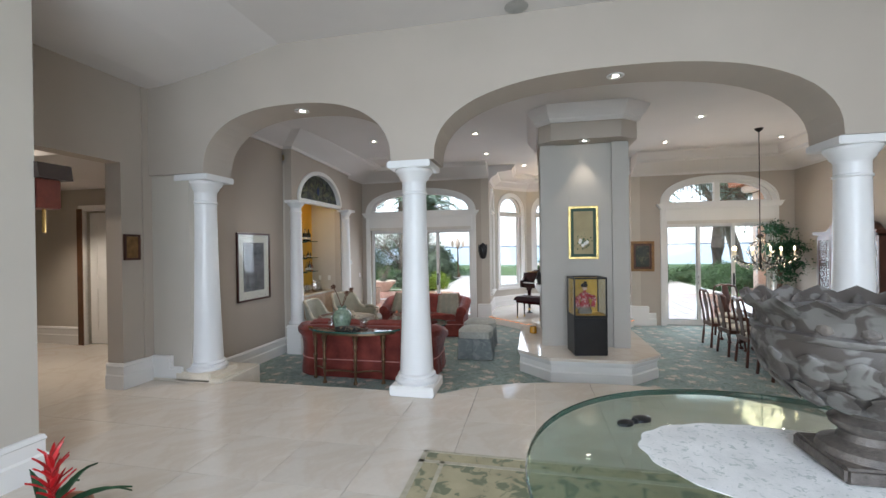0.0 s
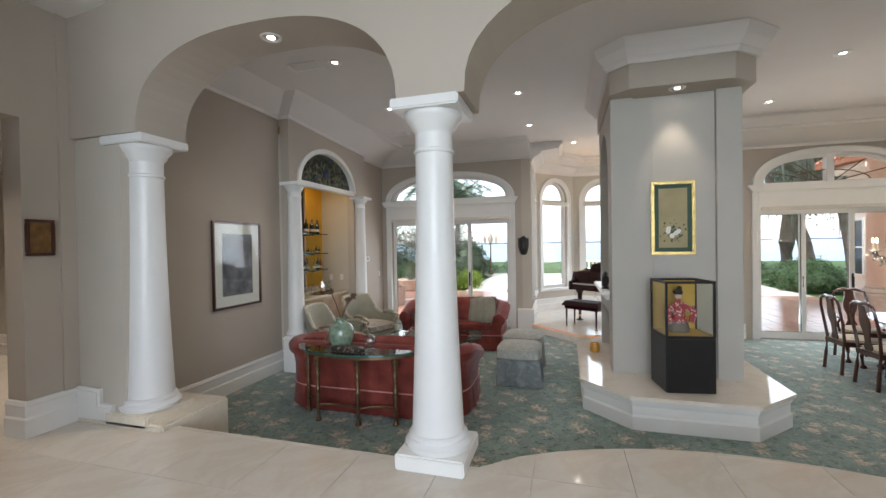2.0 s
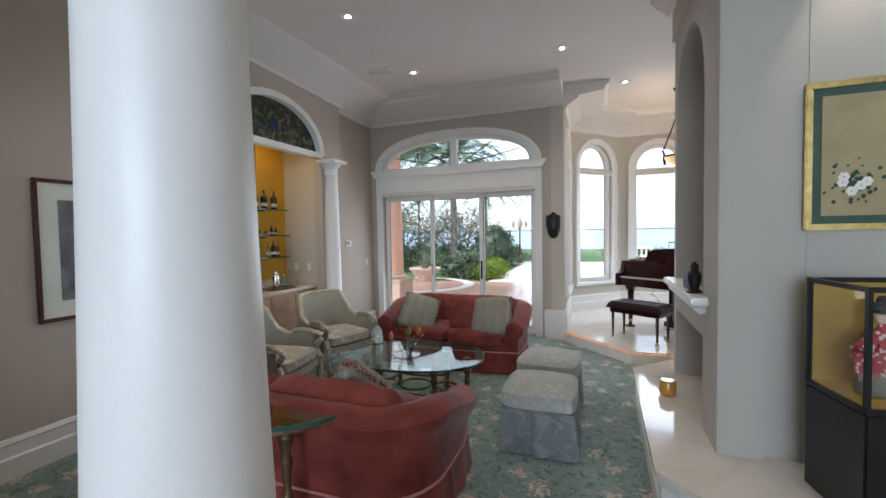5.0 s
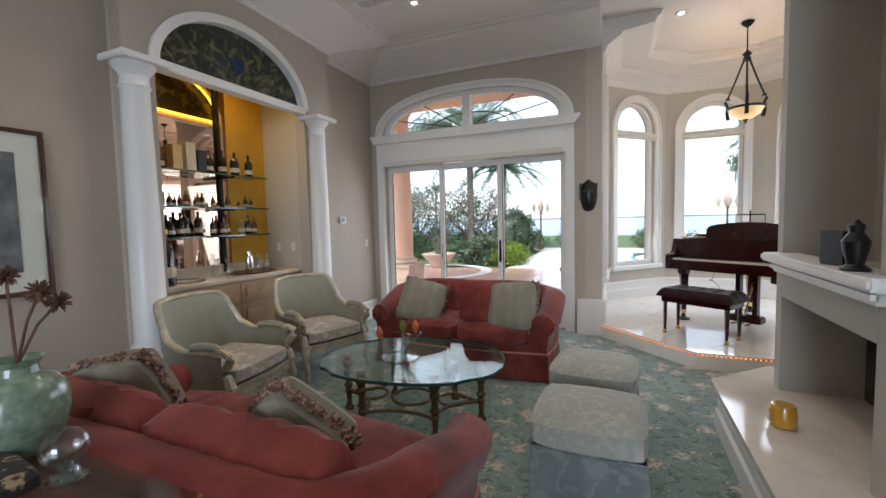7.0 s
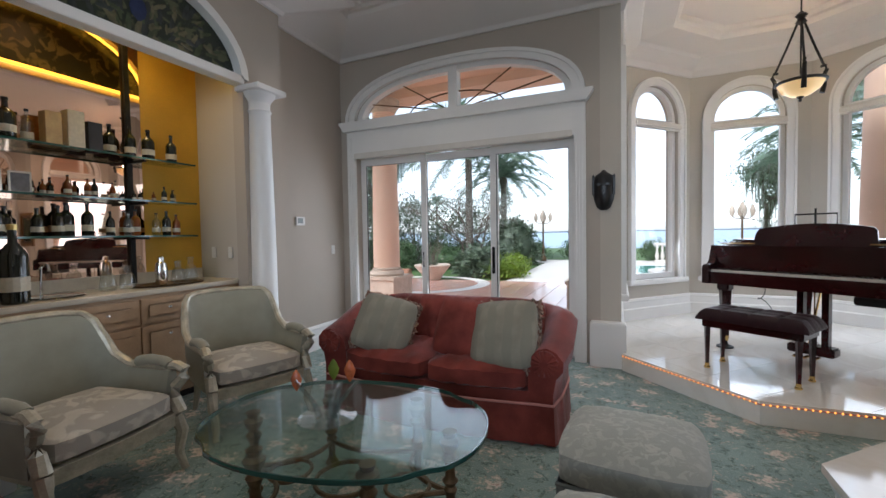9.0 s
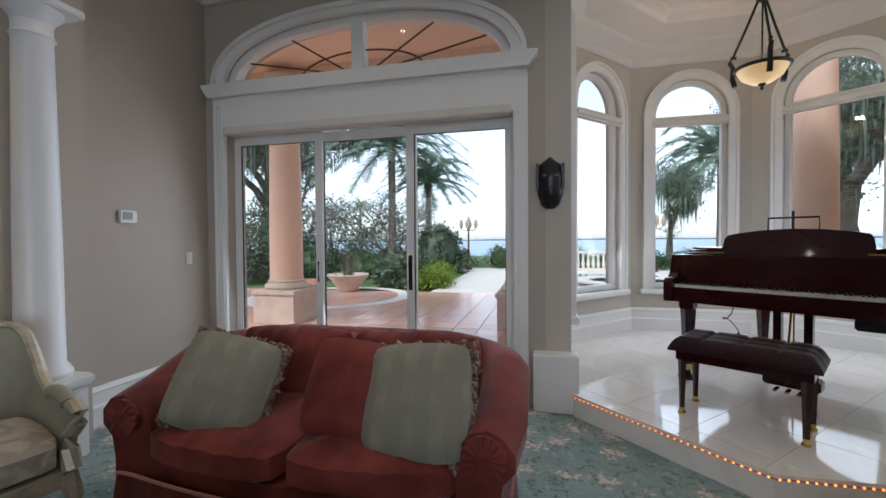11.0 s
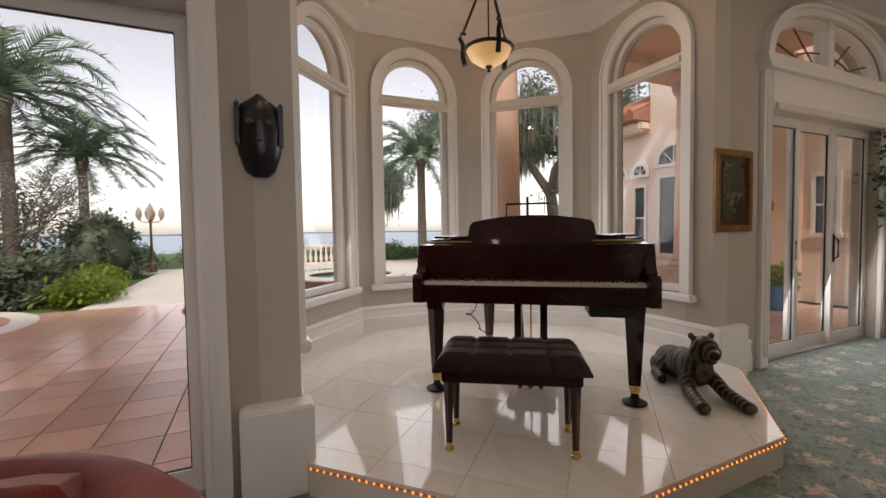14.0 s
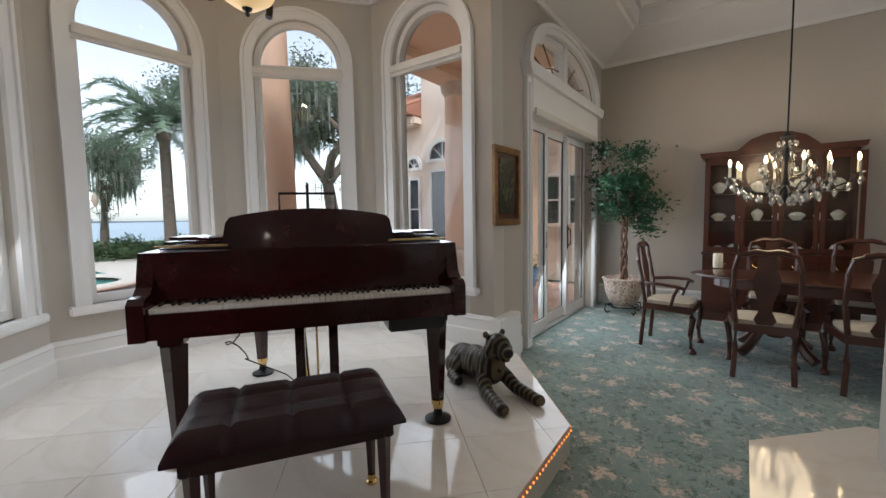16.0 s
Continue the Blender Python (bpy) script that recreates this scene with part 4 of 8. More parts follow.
def u_path(w, d, r, n=9):
    """Outer plan of back and arms from the left arm's front round to the right arm's front; the front is -y."""
    pts = [(-w / 2 + 0.03, -d / 2), (-w / 2, -d / 2 + 0.2), (-w / 2, d / 2 - r)]
    pts += [(-w / 2 + r - r * math.cos(radians(a)), d / 2 - r + r * math.sin(radians(a))) for a in [90 * k / n for k in range(1, n + 1)]]
    half = [(-x, y) for x, y in pts[::-1]]
    return pts + half


def sofa(name, m, w, d, high, label):
    t = thing(name, m, label, "sofa", "velvet sofas")
    path = u_path(w, d, 0.42)
    # back and arms as one rolled rim
    bm = bmesh.new()
    rings, k = [], len(path)
    for i, (x, y) in enumerate(path):
        q0, q1 = Vector(path[max(0, i - 1)]), Vector(path[min(k - 1, i + 1)])
        dr = (q1 - q0).normalized()
        o = Vector((-dr.y, dr.x))
        f = min(1.0, max(0.0, (y + d / 2) / (d - 0.3)))
        h = high * (0.78 + 0.22 * f * f * (3 - 2 * f))
        h += 0.025 * math.cos(x / w * 2 * math.pi) * f
        th = 0.17
        prof = [(-th, 0.26), (-th, h - 0.16), (-th + 0.015, h - 0.08), (-th + 0.06, h - 0.025), (-0.04, h), (0.03, h - 0.02), (0.075, h - 0.075), (0.07, h - 0.14), (0.02, h - 0.2), (0.0, h - 0.3), (0.0, 0.26)]
        rings.append([bm.verts.new((x + o.x * u, y + o.y * u, v)) for u, v in prof])
    for a, b in zip(rings, rings[1:]):
        for j in range(len(a)):
            bm.faces.new((a[j], a[(j + 1) % len(a)], b[(j + 1) % len(a)], b[j]))
    bm.faces.new(rings[0])
    bm.faces.new(rings[-1][::-1])
    for v in bm.verts:
        v.co += Vector((1, 1, 0.6)) * noise.noise(v.co * 4.0) * 0.012
    part("outer_shell", bm, VELVET, t, smooth=True)
    # arm fronts with gathered rosettes
    for s in (-1, 1):
        knot = part("arm_rosette", lathe([(0.004, 0.0), (0.022, 0.006), (0.026, 0.016), (0.004, 0.02)], 12), VELVET, t, smooth=True)
        knot.matrix_basis = Matrix.Translation((s * (w / 2 - 0.08), -d / 2 - 0.02, high * 0.78 - 0.10)) @ Matrix.Rotation(radians(90), 4, "X")
        for q in range(14):
            a = 2 * math.pi * q / 14
            bm = tube([(s * (w / 2 - 0.08), -d / 2 - 0.015, high * 0.78 - 0.10), (s * (w / 2 - 0.08) + 0.085 * math.cos(a), -d / 2 - 0.004, high * 0.78 - 0.10 + 0.085 * math.sin(a))], 0.016, 6, 0.022)
            part("rosette_fold", bm, VELVET, t, smooth=True)
    # bowed seat base and cushions
    front = [(w / 2 - 0.17, d / 2 - 0.16)] + [(-w / 2 + 0.17, d / 2 - 0.16), (-w / 2 + 0.17, -d / 2 + 0.06)] + [(x, -d / 2 + 0.06 - 0.10 * (1 - (x / (w / 2)) ** 2)) for x in [(-w / 2 + 0.17) + (w - 0.34) * q / 12 for q in range(13)]] + [(w / 2 - 0.17, -d / 2 + 0.06)]
    part("seat_base", slab(front, 0.24, 0.34), VELVET, t)
    for s in (-1, 1):
        bm = soft_box((w - 0.36) / 4, (d - 0.2) / 2, 0.085, puff=0.35, n=27, creases=1.0)
        for v in bm.verts:
            v.co += Vector((s * (w - 0.36) / 4, -0.085, 0.415))
            if v.co.y < -0.1:
                v.co.y -= 0.10 * (1 - (v.co.x / (w / 2)) ** 2)
        part("seat_cushion", bm, VELVET, t, smooth=True)
        bm = soft_box((w - 0.34) / 4, 0.235, 0.105, puff=0.9, n=31, creases=1.6)
        bmesh.ops.transform(bm, matrix=Matrix.Translation((s * (w - 0.4) / 4, d / 2 - 0.25, high * 0.5 + 0.20)) @ Matrix.Rotation(radians(72), 4, "X"), verts=bm.verts)
        part("back_cushion", bm, VELVET, t, smooth=True)
    # welt cord and pleated skirt
    rim = [(x * 1.004, y * 1.004) for x, y in path]
    frontline = [(x, -d / 2 + 0.02 - 0.10 * (1 - (x / (w / 2)) ** 2)) for x in [w / 2 - w * q / 14 for q in range(1, 14)]]
    loop = rim + frontline
    part("welt_cord", tube([(x, y, 0.27) for x, y in loop + loop[:1]], 0.009, 6), PIPING, t, "pink piping cord")
    bm = bmesh.new()
    dense = []
    for i, p in enumerate(loop):
        q = loop[(i + 1) % len(loop)]
        n = max(1, round((Vector(q) - Vector(p)).length / 0.03))
        dense += [Vector(p).lerp(Vector(q), j / n) for j in range(n)]
    top, bot, k = [], [], len(dense)
    for i, p in enumerate(dense):
        dr = (dense[(i + 1) % k] - dense[i - 1]).normalized()
        o = Vector((-dr.y, dr.x))
        fold = 0.006 * math.sin(i * 0.9) + (0.018 if i % 16 == 0 else 0.0)
        top.append(bm.verts.new((*p, 0.27)))
        bot.append(bm.verts.new((*(p + o * (0.015 + fold)), 0.012)))
    for i in range(k):
        bm.faces.new((top[i], top[(i + 1) % k], bot[(i + 1) % k], bot[i]))
    part("skirt", bm, VELVET, t, "pleated velvet skirt", smooth=True)
    part("footing", box(-w / 2 + 0.12, w / 2 - 0.12, -d / 2 + 0.1, d / 2 - 0.12, 0.0, 0.25), BLACK, t)
    return t


sofa("sofa", pose(-1.72, 8.12, 0, 0, 0, 0), 1.88, 0.94, 0.825, "curved rose-red velvet sofa before the garden door")
sofa("sofa", pose(-1.86, 5.10, 0, 0, 0, 180), 2.2, 0.98, 0.80, "curved rose-red velvet sofa with its back to the hall")
throw_pillow(pose(-2.19, 7.86, 0.655, 62, 14, 14), 0.235)
throw_pillow(pose(-1.17, 7.84, 0.66, 62, -6, -6), 0.245)
red = thing("throw_pillow", pose(-1.50, 7.90, 0.665, 64, 8, 6), "plain rose velvet pillow leaning on the sofa back", "pillow", "pillows on the sofas")
part("cover", soft_box(0.225, 0.225, 0.085, puff=0.7, n=19, creases=0.5), VELVET, red, smooth=True)
throw_pillow(pose(-2.50, 5.08, 0.70, 66, 10, 200), 0.20)
throw_pillow(pose(-1.42, 5.10, 0.66, 58, 40, 168), 0.20)


# ---- bergere armchairs ----
def armchair(m):
    t = thing("armchair", m, "silver-green French armchair with scrolled arms and damask seat", "armchair", "armchairs before the bar")
    w, d = 0.66, 0.62
    # curved upholstered back shell that sweeps down into the arms
    bm = bmesh.new()
    plan = [(-w / 2, -0.25), (-w / 2, -0.17), (-w / 2, -0.09), (-w / 2, -0.01)]
    for q in range(17):
        a = radians(-90 + 180 * q / 16)
        plan.append((w / 2 * math.copysign(abs(math.sin(a)) ** 0.62, a), 0.03 + 0.30 * abs(math.cos(a)) ** 0.62))
    plan += [(-x, y) for x, y in plan[3::-1]]
    rows, frame_pts = [], []
    n = len(plan) - 1
    for i, (x, y) in enumerate(plan):
        f = abs(i / n - 0.5) * 2
        e = min(1.0, max(0.0, (f - 0.34) / 0.34))
        h = 0.965 - 0.02 * min(1, f / 0.34) ** 2 - 0.325 * e * e * (3 - 2 * e)
        lean = 0.07 * (1 - f) ** 0.7
        mid = (0.36 + h) / 2
        rows.append([(x * 0.90, y * 0.88, 0.36), (x * 0.91, y * 0.88 + lean * 0.45, mid), (x * 0.94, y * 0.93 + lean, h - 0.015), (x * 0.97, y * 0.96 + lean, h), (x * 1.02, y * 1.02 + lean, h - 0.01), (x * 1.03, y * 1.03 + lean * 0.5, mid), (x * 1.0, y * 1.0, 0.34)])
        frame_pts.append((x * 1.0, y * 1.0 + lean, h + 0.004))
    vs = [[bm.verts.new(p) for p in r] for r in rows]
    for a, b in zip(vs, vs[1:]):
        for j in range(7):
            bm.faces.new((a[j], a[(j + 1) % 7], b[(j + 1) % 7], b[j]))
    bm.faces.new(vs[0])
    bm.faces.new(vs[-1][::-1])
    part("backrest", bm, CHAIRFAB, t, smooth=True)
    for s in (-1, 1):
        part("welt", tube([(s * 0.245, 0.255, 0.45), (s * 0.25, 0.285, 0.65), (s * 0.262, 0.33, 0.92)], 0.007, 6), CHAIRWOOD, t, smooth=True)
    part("back_frame", tube(frame_pts, 0.024, 8), CHAIRWOOD, t, "silvered carved wood frame", smooth=True)
    for s in (-1, 1):
        x = s * w / 2
        part("arm_pad", tube([(x * 0.97, -0.02, 0.652), (x * 0.97, -0.1, 0.668), (x * 0.97, -0.19, 0.664), (x * 0.97, -0.235, 0.645)], 0.036, 10, 0.03), CHAIRFAB, t, "padded elbow rest", smooth=True)
        part("arm_scroll", tube([(x * 0.99, -0.21, 0.64), (x * 1.0, -0.27, 0.645), (x * 1.02, -0.315, 0.62), (x * 1.0, -0.315, 0.575), (x * 0.96, -0.275, 0.52), (x * 0.94, -0.265, 0.45), (x * 0.94, -0.30, 0.36)], 0.026, 8, 0.034), CHAIRWOOD, t, smooth=True)
        part("leg", tube([(x * 0.90, -0.28, 0.34), (x * 0.95, -0.31, 0.25), (x * 0.90, -0.30, 0.12), (x * 0.93, -0.33, 0.015)], 0.036, 8, 0.018), CHAIRWOOD, t, smooth=True)
        part("leg", tube([(x * 0.72, 0.26, 0.34), (x * 0.72, 0.29, 0.18), (x * 0.74, 0.34, 0.01)], 0.03, 8, 0.018), CHAIRWOOD, t, smooth=True)
    rail = [(-w / 2 * 0.92, -0.27)] + [(x, -0.30 - 0.03 * (1 - (x / 0.3) ** 2)) for x in [-0.28 + 0.56 * q / 8 for q in range(9)]] + [(w / 2 * 0.92, -0.27), (w / 2 * 0.9, 0.1), (0.2, 0.27), (-0.2, 0.27), (-w / 2 * 0.9, 0.1)]
    part("seat_rail", slab(rail, 0.29, 0.365), CHAIRWOOD, t, "carved silvered seat rail")
    bm = soft_box(0.29, 0.28, 0.075, puff=0.5)
    for v in bm.verts:
        v.co += Vector((0, -0.04, 0.435))
    part("seat_cushion", bm, SEATDAMASK, t, "cream floral damask cushion", smooth=True)
    return t


armchair(pose(-3.13, 6.17, 0, 0, 0, 98) @ Matrix.Diagonal((1.12, 1.12, 0.98, 1)))
armchair(pose(-3.14, 7.30, 0, 0, 0, 69) @ Matrix.Diagonal((1.12, 1.12, 0.98, 1)))


# ---- ottomans ----
def ottoman(m):
    t = thing("ottoman", m, "square blue-grey damask ottoman with a pleated skirt", "ottoman", "ottomans beside the hearth")
    s = 0.275
    bm = soft_box(s + 0.015, s + 0.015, 0.09, puff=0.5)
    for v in bm.verts:
        v.co.z += 0.42
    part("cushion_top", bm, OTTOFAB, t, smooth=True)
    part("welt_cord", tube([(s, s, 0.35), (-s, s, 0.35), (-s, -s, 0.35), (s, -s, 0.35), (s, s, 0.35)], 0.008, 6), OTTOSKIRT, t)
    bm = bmesh.new()
    per = []
    for a, b in (((-s, -s), (s, -s)), ((s, -s), (s, s)), ((s, s), (-s, s)), ((-s, s), (-s, -s))):
        for q in range(14):
            p = Vector(a).lerp(Vector(b), q / 14)
            o = Vector((b[1] - a[1], a[0] - b[0])).normalized()
            per.append((p, o, q))
    top = [bm.verts.new((*p, 0.36)) for p, o, q in per]
    bot = [bm.verts.new((*(p + o * (0.02 + 0.016 * math.sin(q * 1.8) + (0.02 if q in (0, 13, 7) else 0))), 0.012)) for p, o, q in per]
    k = len(per)
    for i in range(k):
        bm.faces.new((top[i], top[(i + 1) % k], bot[(i + 1) % k], bot[i]))
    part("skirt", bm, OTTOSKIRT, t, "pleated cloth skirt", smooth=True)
    part("frame", box(-s + 0.04, s - 0.04, -s + 0.04, s - 0.04, 0.0, 0.36), BLACK, t)
    return t


ottoman(pose(-0.33, 6.17, 0))
ottoman(pose(-0.35, 6.93, 0, 0, 0, -4))


# ---- glass tables ----
def turned_leg(h, r=0.032):
    return [(r * 1.1, 0.0), (r * 1.25, 0.015), (r * 0.8, 0.035), (r * 0.6, 0.06), (r * 0.75, 0.3 * h), (r * 1.05, 0.36 * h), (r * 0.7, 0.40 * h), (r * 1.25, 0.46 * h), (r * 0.8, 0.5 * h), (r * 0.75, 0.62 * h), (r * 1.3, 0.72 * h), (r * 0.8, 0.77 * h), (r * 1.35, 0.84 * h), (r * 1.6, 0.9 * h), (r * 0.9, 0.94 * h), (r * 1.2, h)]


t = thing("coffee_table", pose(-1.70, 6.66, 0, 0, 0, 10), "oval glass coffee table on a bronze frame with scrolled stretchers", "table")
outline = []
for a in range(0, 360, 6):
    c, s = math.cos(radians(a)), math.sin(radians(a))
    rr = 1.0 - 0.025 * (abs(math.sin(radians(2 * a))) > 0.985)
    outline.append((0.73 * rr * math.copysign(abs(c) ** 0.88, c), 0.53 * rr * math.copysign(abs(s) ** 0.88, s)))
top = part("glass_top", slab(outline, 0.445, 0.463), TABLEGLASS, t, "thick clear green-edged glass")
edge = part("glass_edge", sweep([(-0.003, 0.443), (0.003, 0.443), (0.005, 0.454), (0.003, 0.465), (-0.003, 0.465)], [(x, y, 0) for x, y in outline[::-1]], True), GLASSEDGE, t)
feet = [(0.55 * math.cos(radians(a)), 0.40 * math.sin(radians(a))) for a in (0, 60, 120, 180, 240, 300)]
for fx, fy in feet:
    part("leg", lathe(turned_leg(0.445), 14, (fx, fy, 0)), BRONZE, t, smooth=True)
for i in range(6):
    a, b = Vector(feet[i]), Vector(feet[(i + 1) % 6])
    mid = (a + b) / 2 * 0.55
    pts = [a * (1 - f) ** 2 + 2 * f * (1 - f) * mid + b * f * f for f in [q / 10 for q in range(11)]]
    part("stretcher", tube([(p.x, p.y, 0.145) for p in pts], 0.013, 6), BRONZE, t, smooth=True)
part("stretcher_ring", tube([(0.16 * math.cos(radians(a)), 0.16 * math.sin(radians(a)), 0.145) for a in range(0, 361, 15)], 0.012, 6), BRONZE, t, smooth=True)
for sx in (-1, 1):
    part("stretcher_ring", tube([(sx * 0.33 + 0.11 * math.cos(radians(a)), 0.11 * math.sin(radians(a)), 0.145) for a in range(0, 361, 15)], 0.011, 6), BRONZE, t, smooth=True)

t = thing("glass_sculpture", pose(-1.78, 6.62, 0.465, 0, 0, 20), "clear glass branch sculpture with orange and green birds", "sculpture")
random.seed(4)
for k in range(9):
    a = random.uniform(0, 6.28)
    r = random.uniform(0.1, 0.22)
    bm = bmesh.new()
    add_tube(bm, [(0.05 * math.cos(a), 0.03 * math.sin(a), 0.012), (0.08 * math.cos(a), 0.05 * math.sin(a), 0.09), (r * math.cos(a), r * 0.6 * math.sin(a), random.uniform(0.12, 0.24))], 0.016, 8, 0.007)
    part("glass_branch", bm, CRYSTAL, t, smooth=True)
bm = bmesh.new()
add_lathe(bm, [(0.14, 0.0), (0.15, 0.008), (0.09, 0.016), (0.04, 0.03)], 20)
part("foot", bm, CRYSTAL, t, smooth=True)
for bx, by, bz, mt in ((-0.16, 0.0, 0.19, CORAL), (0.02, 0.05, 0.23, LIME), (0.13, -0.03, 0.25, CORAL)):
    bm = lathe([(0.004, -0.05), (0.022, -0.02), (0.03, 0.01), (0.018, 0.04), (0.004, 0.06)], 12, (bx, by, bz), True, (1, 0.6))
    part("bird", bm, mt, t, smooth=True)

t = thing("console_table", pose(-1.93, 4.66, 0), "half-round glass console on carved gilt legs behind the sofa", "table")
outline = [(0.74 * math.cos(radians(a)), -0.45 * math.sin(radians(a))) for a in range(0, 181, 6)]
outline = [(-x, y) for x, y in outline]
part("glass_top", slab(outline, 0.745, 0.763), TABLEGLASS, t, "clear green-edged glass")
part("glass_edge", sweep([(-0.003, 0.743), (0.004, 0.743), (0.004, 0.765), (-0.003, 0.765)], [(x, y, 0) for x, y in outline[::-1]], True), GLASSEDGE, t)
legs = [(-0.62, -0.10), (-0.36, -0.31), (0.12, -0.32), (0.50, -0.22)]
for fx, fy in legs:
    part("leg", lathe(turned_leg(0.745, 0.026), 14, (fx, fy, 0)), BRONZE, t, "carved gilt bronze leg", smooth=True)
for a, b in zip(legs, legs[1:]):
    a, b = Vector(a), Vector(b)
    mid = (a + b) / 2 + Vector((0, 0.12))
    part("stretcher", tube([(*(a * (1 - f) ** 2 + 2 * f * (1 - f) * mid + b * f * f), 0.17) for f in [q / 8 for q in range(9)]], 0.012, 6), BRONZE, t)
part("apron", sweep([(-0.008, 0.70), (0.008, 0.70), (0.008, 0.742), (-0.008, 0.742)], [(x * 0.92, y * 0.86, 0) for x, y in outline[2:-2]]), BRONZE, t)

v = thing("ceramic_vase", pose(-2.08, 4.50, 0.765), "celadon ceramic vase painted with flowers holding dried stems", "vase")
part("body", lathe([(0.085, 0.0), (0.095, 0.01), (0.12, 0.06), (0.135, 0.14), (0.13, 0.21), (0.10, 0.255), (0.06, 0.275), (0.055, 0.30), (0.075, 0.325), (0.065, 0.325), (0.045, 0.30)], 26), CERAMIC, v, smooth=True)
for dx, dy, dz in ((-0.16, 0.05, 0.60), (0.14, 0.02, 0.56), (0.02, 0.12, 0.5)):
    st = part("dried_stem", tube([(0, 0, 0.3), (dx * 0.5, dy * 0.5, (0.3 + dz) / 2 + 0.03), (dx, dy, dz)], 0.005, 6), FICUSBARK, v)
    bm = bmesh.new()
    for k in range(60):
        d = Vector((random.gauss(0, 1), random.gauss(0, 1), random.gauss(0, 1))).normalized()
        add_tube(bm, [Vector((dx, dy, dz)) + d * 0.01, Vector((dx, dy, dz)) + d * 0.042], 0.006, 4, 0.002)
    part("seed_head", bm, FICUSBARK, st)

v = thing("crystal_ball", pose(-1.72, 4.46, 0.765), "clear crystal ball on a small glass stand", "ornament")
part("stand", lathe([(0.05, 0.0), (0.055, 0.012), (0.025, 0.03), (0.03, 0.045)], 18), CRYSTAL, v, smooth=True)
part("ball", lathe([(0.062 * math.sin(radians(a)) + 0.0005, 0.1 - 0.062 * math.cos(radians(a))) for a in range(0, 181, 15)], 20), CRYSTAL, v, smooth=True)
v = thing("glass_jar", pose(-2.28, 4.58, 0.765), "small round cut-glass jar with a stopper", "jar")
part("body", lathe([(0.04, 0), (0.065, 0.03), (0.06, 0.08), (0.025, 0.11), (0.03, 0.12)], 16), CRYSTAL, v, smooth=True)
part("stopper", lathe([(0.012, 0.12), (0.025, 0.14), (0.02, 0.165), (0.003, 0.175)], 12), CRYSTAL, v, smooth=True)
v = thing("folded_throw", pose(-1.93, 4.36, 0.765, 0, 0, -6), "black and gold paisley cloth folded on the console", "throw")
bm = soft_box(0.19, 0.075, 0.028, puff=0.3)
for q in bm.verts:
    q.co.z += 0.024
part("cloth", bm, PAISLEY, v, smooth=True)


# ---- fireplace island ----
HX0, HX1, HY0, HY1, CH = 0.48, 2.40, 4.96, 7.68, 0.43
octo = [(HX0 + CH, HY0), (HX1 - CH, HY0), (HX1, HY0 + CH), (HX1, HY1 - CH), (HX1 - CH, HY1), (HX0 + CH, HY1), (HX0, HY1 - CH), (HX0, HY0 + CH)]
f = thing("fireplace", Matrix.Identity(4), "grey two-sided fireplace tower on a raised octagonal marble hearth", "fireplace")
part("hearth_base", slab(octo, 0.0, 0.30), WHITE, f)
skirt = [(0.0, 0.0), (0.03, 0.0), (0.03, 0.13), (0.015, 0.15), (0.015, 0.23), (0.03, 0.26), (0.045, 0.30), (0.0, 0.30)]
part("hearth_moulding", sweep(skirt, [(x, y, 0) for x, y in octo[::-1]], True), WHITE, f, "white stepped moulding")
cx, cy = (HX0 + HX1) / 2, (HY0 + HY1) / 2
part("hearth_top", slab([(cx + (x - cx) * 1.055, cy + (y - cy) * 1.04) for x, y in octo], 0.302, 0.34), MARBLE, f, "polished cream marble slab")
FX0, FX1, FY0, FY1, FT = 0.80, 2.12, 5.66, 7.30, 3.52
# body in blocks that leave the arched niche and firebox open on the living side
ny0, ny1 = 6.06, 7.20
part("body", box(FX0 + 0.45, FX1, FY0 + 0.055, FY1, 0.34, FT + 0.4), GREY, f)
part("jamb", box(FX0 + 0.002, FX0 + 0.45, FY0 + 0.06, ny0, 0.34, FT + 0.4), GREY, f)
part("jamb", box(FX0 + 0.002, FX0 + 0.45, ny1, FY1, 0.34, FT + 0.4), GREY, f)
nm, nh = (ny0 + ny1) / 2, (ny1 - ny0) / 2
body = bmesh.new()
add_prism(body, [(ny0, FT + 0.4), (ny0, 2.75)] + arc(nm, 2.75, nh, 0.6, 180, 0, 20)[1:-1] + [(ny1, 2.75), (ny1, FT + 0.4)], FX0, FX0 + 0.45, lambda u, v, w: (w, u, v))
part("niche_arch", body, GREY, f)
part("firebox_lintel", box(FX0 + 0.001, FX0 + 0.45, ny0, ny1, 0.98, 1.22), GREY, f)
part("firebox_lining", box(FX0 + 0.44, FX0 + 0.452, ny0, ny1, 0.34, 0.98), mat("soot_brick", (0.06, 0.055, 0.05), 0.9, vary=0.4, scale=6, fine=50, bump=0.4), f, "soot-dark firebox lining")
for a, b in ((FX0, 1.045), (1.875, FX1)):
    part("pilaster_strip", box(a, b, FY0, FY0 + 0.06, 0.34, FT, 0.004), GREY, f)
part("mantel_shelf", box(FX0 - 0.10, FX0 + 0.1, ny0 - 0.16, ny1 + 0.08, 1.215, 1.27, 0.012), WHITE, f, "white mantel shelf")
part("mantel_moulding", box(FX0 - 0.06, FX0 + 0.05, ny0 - 0.1, ny1 + 0.04, 1.15, 1.215, 0.02), WHITE, f)
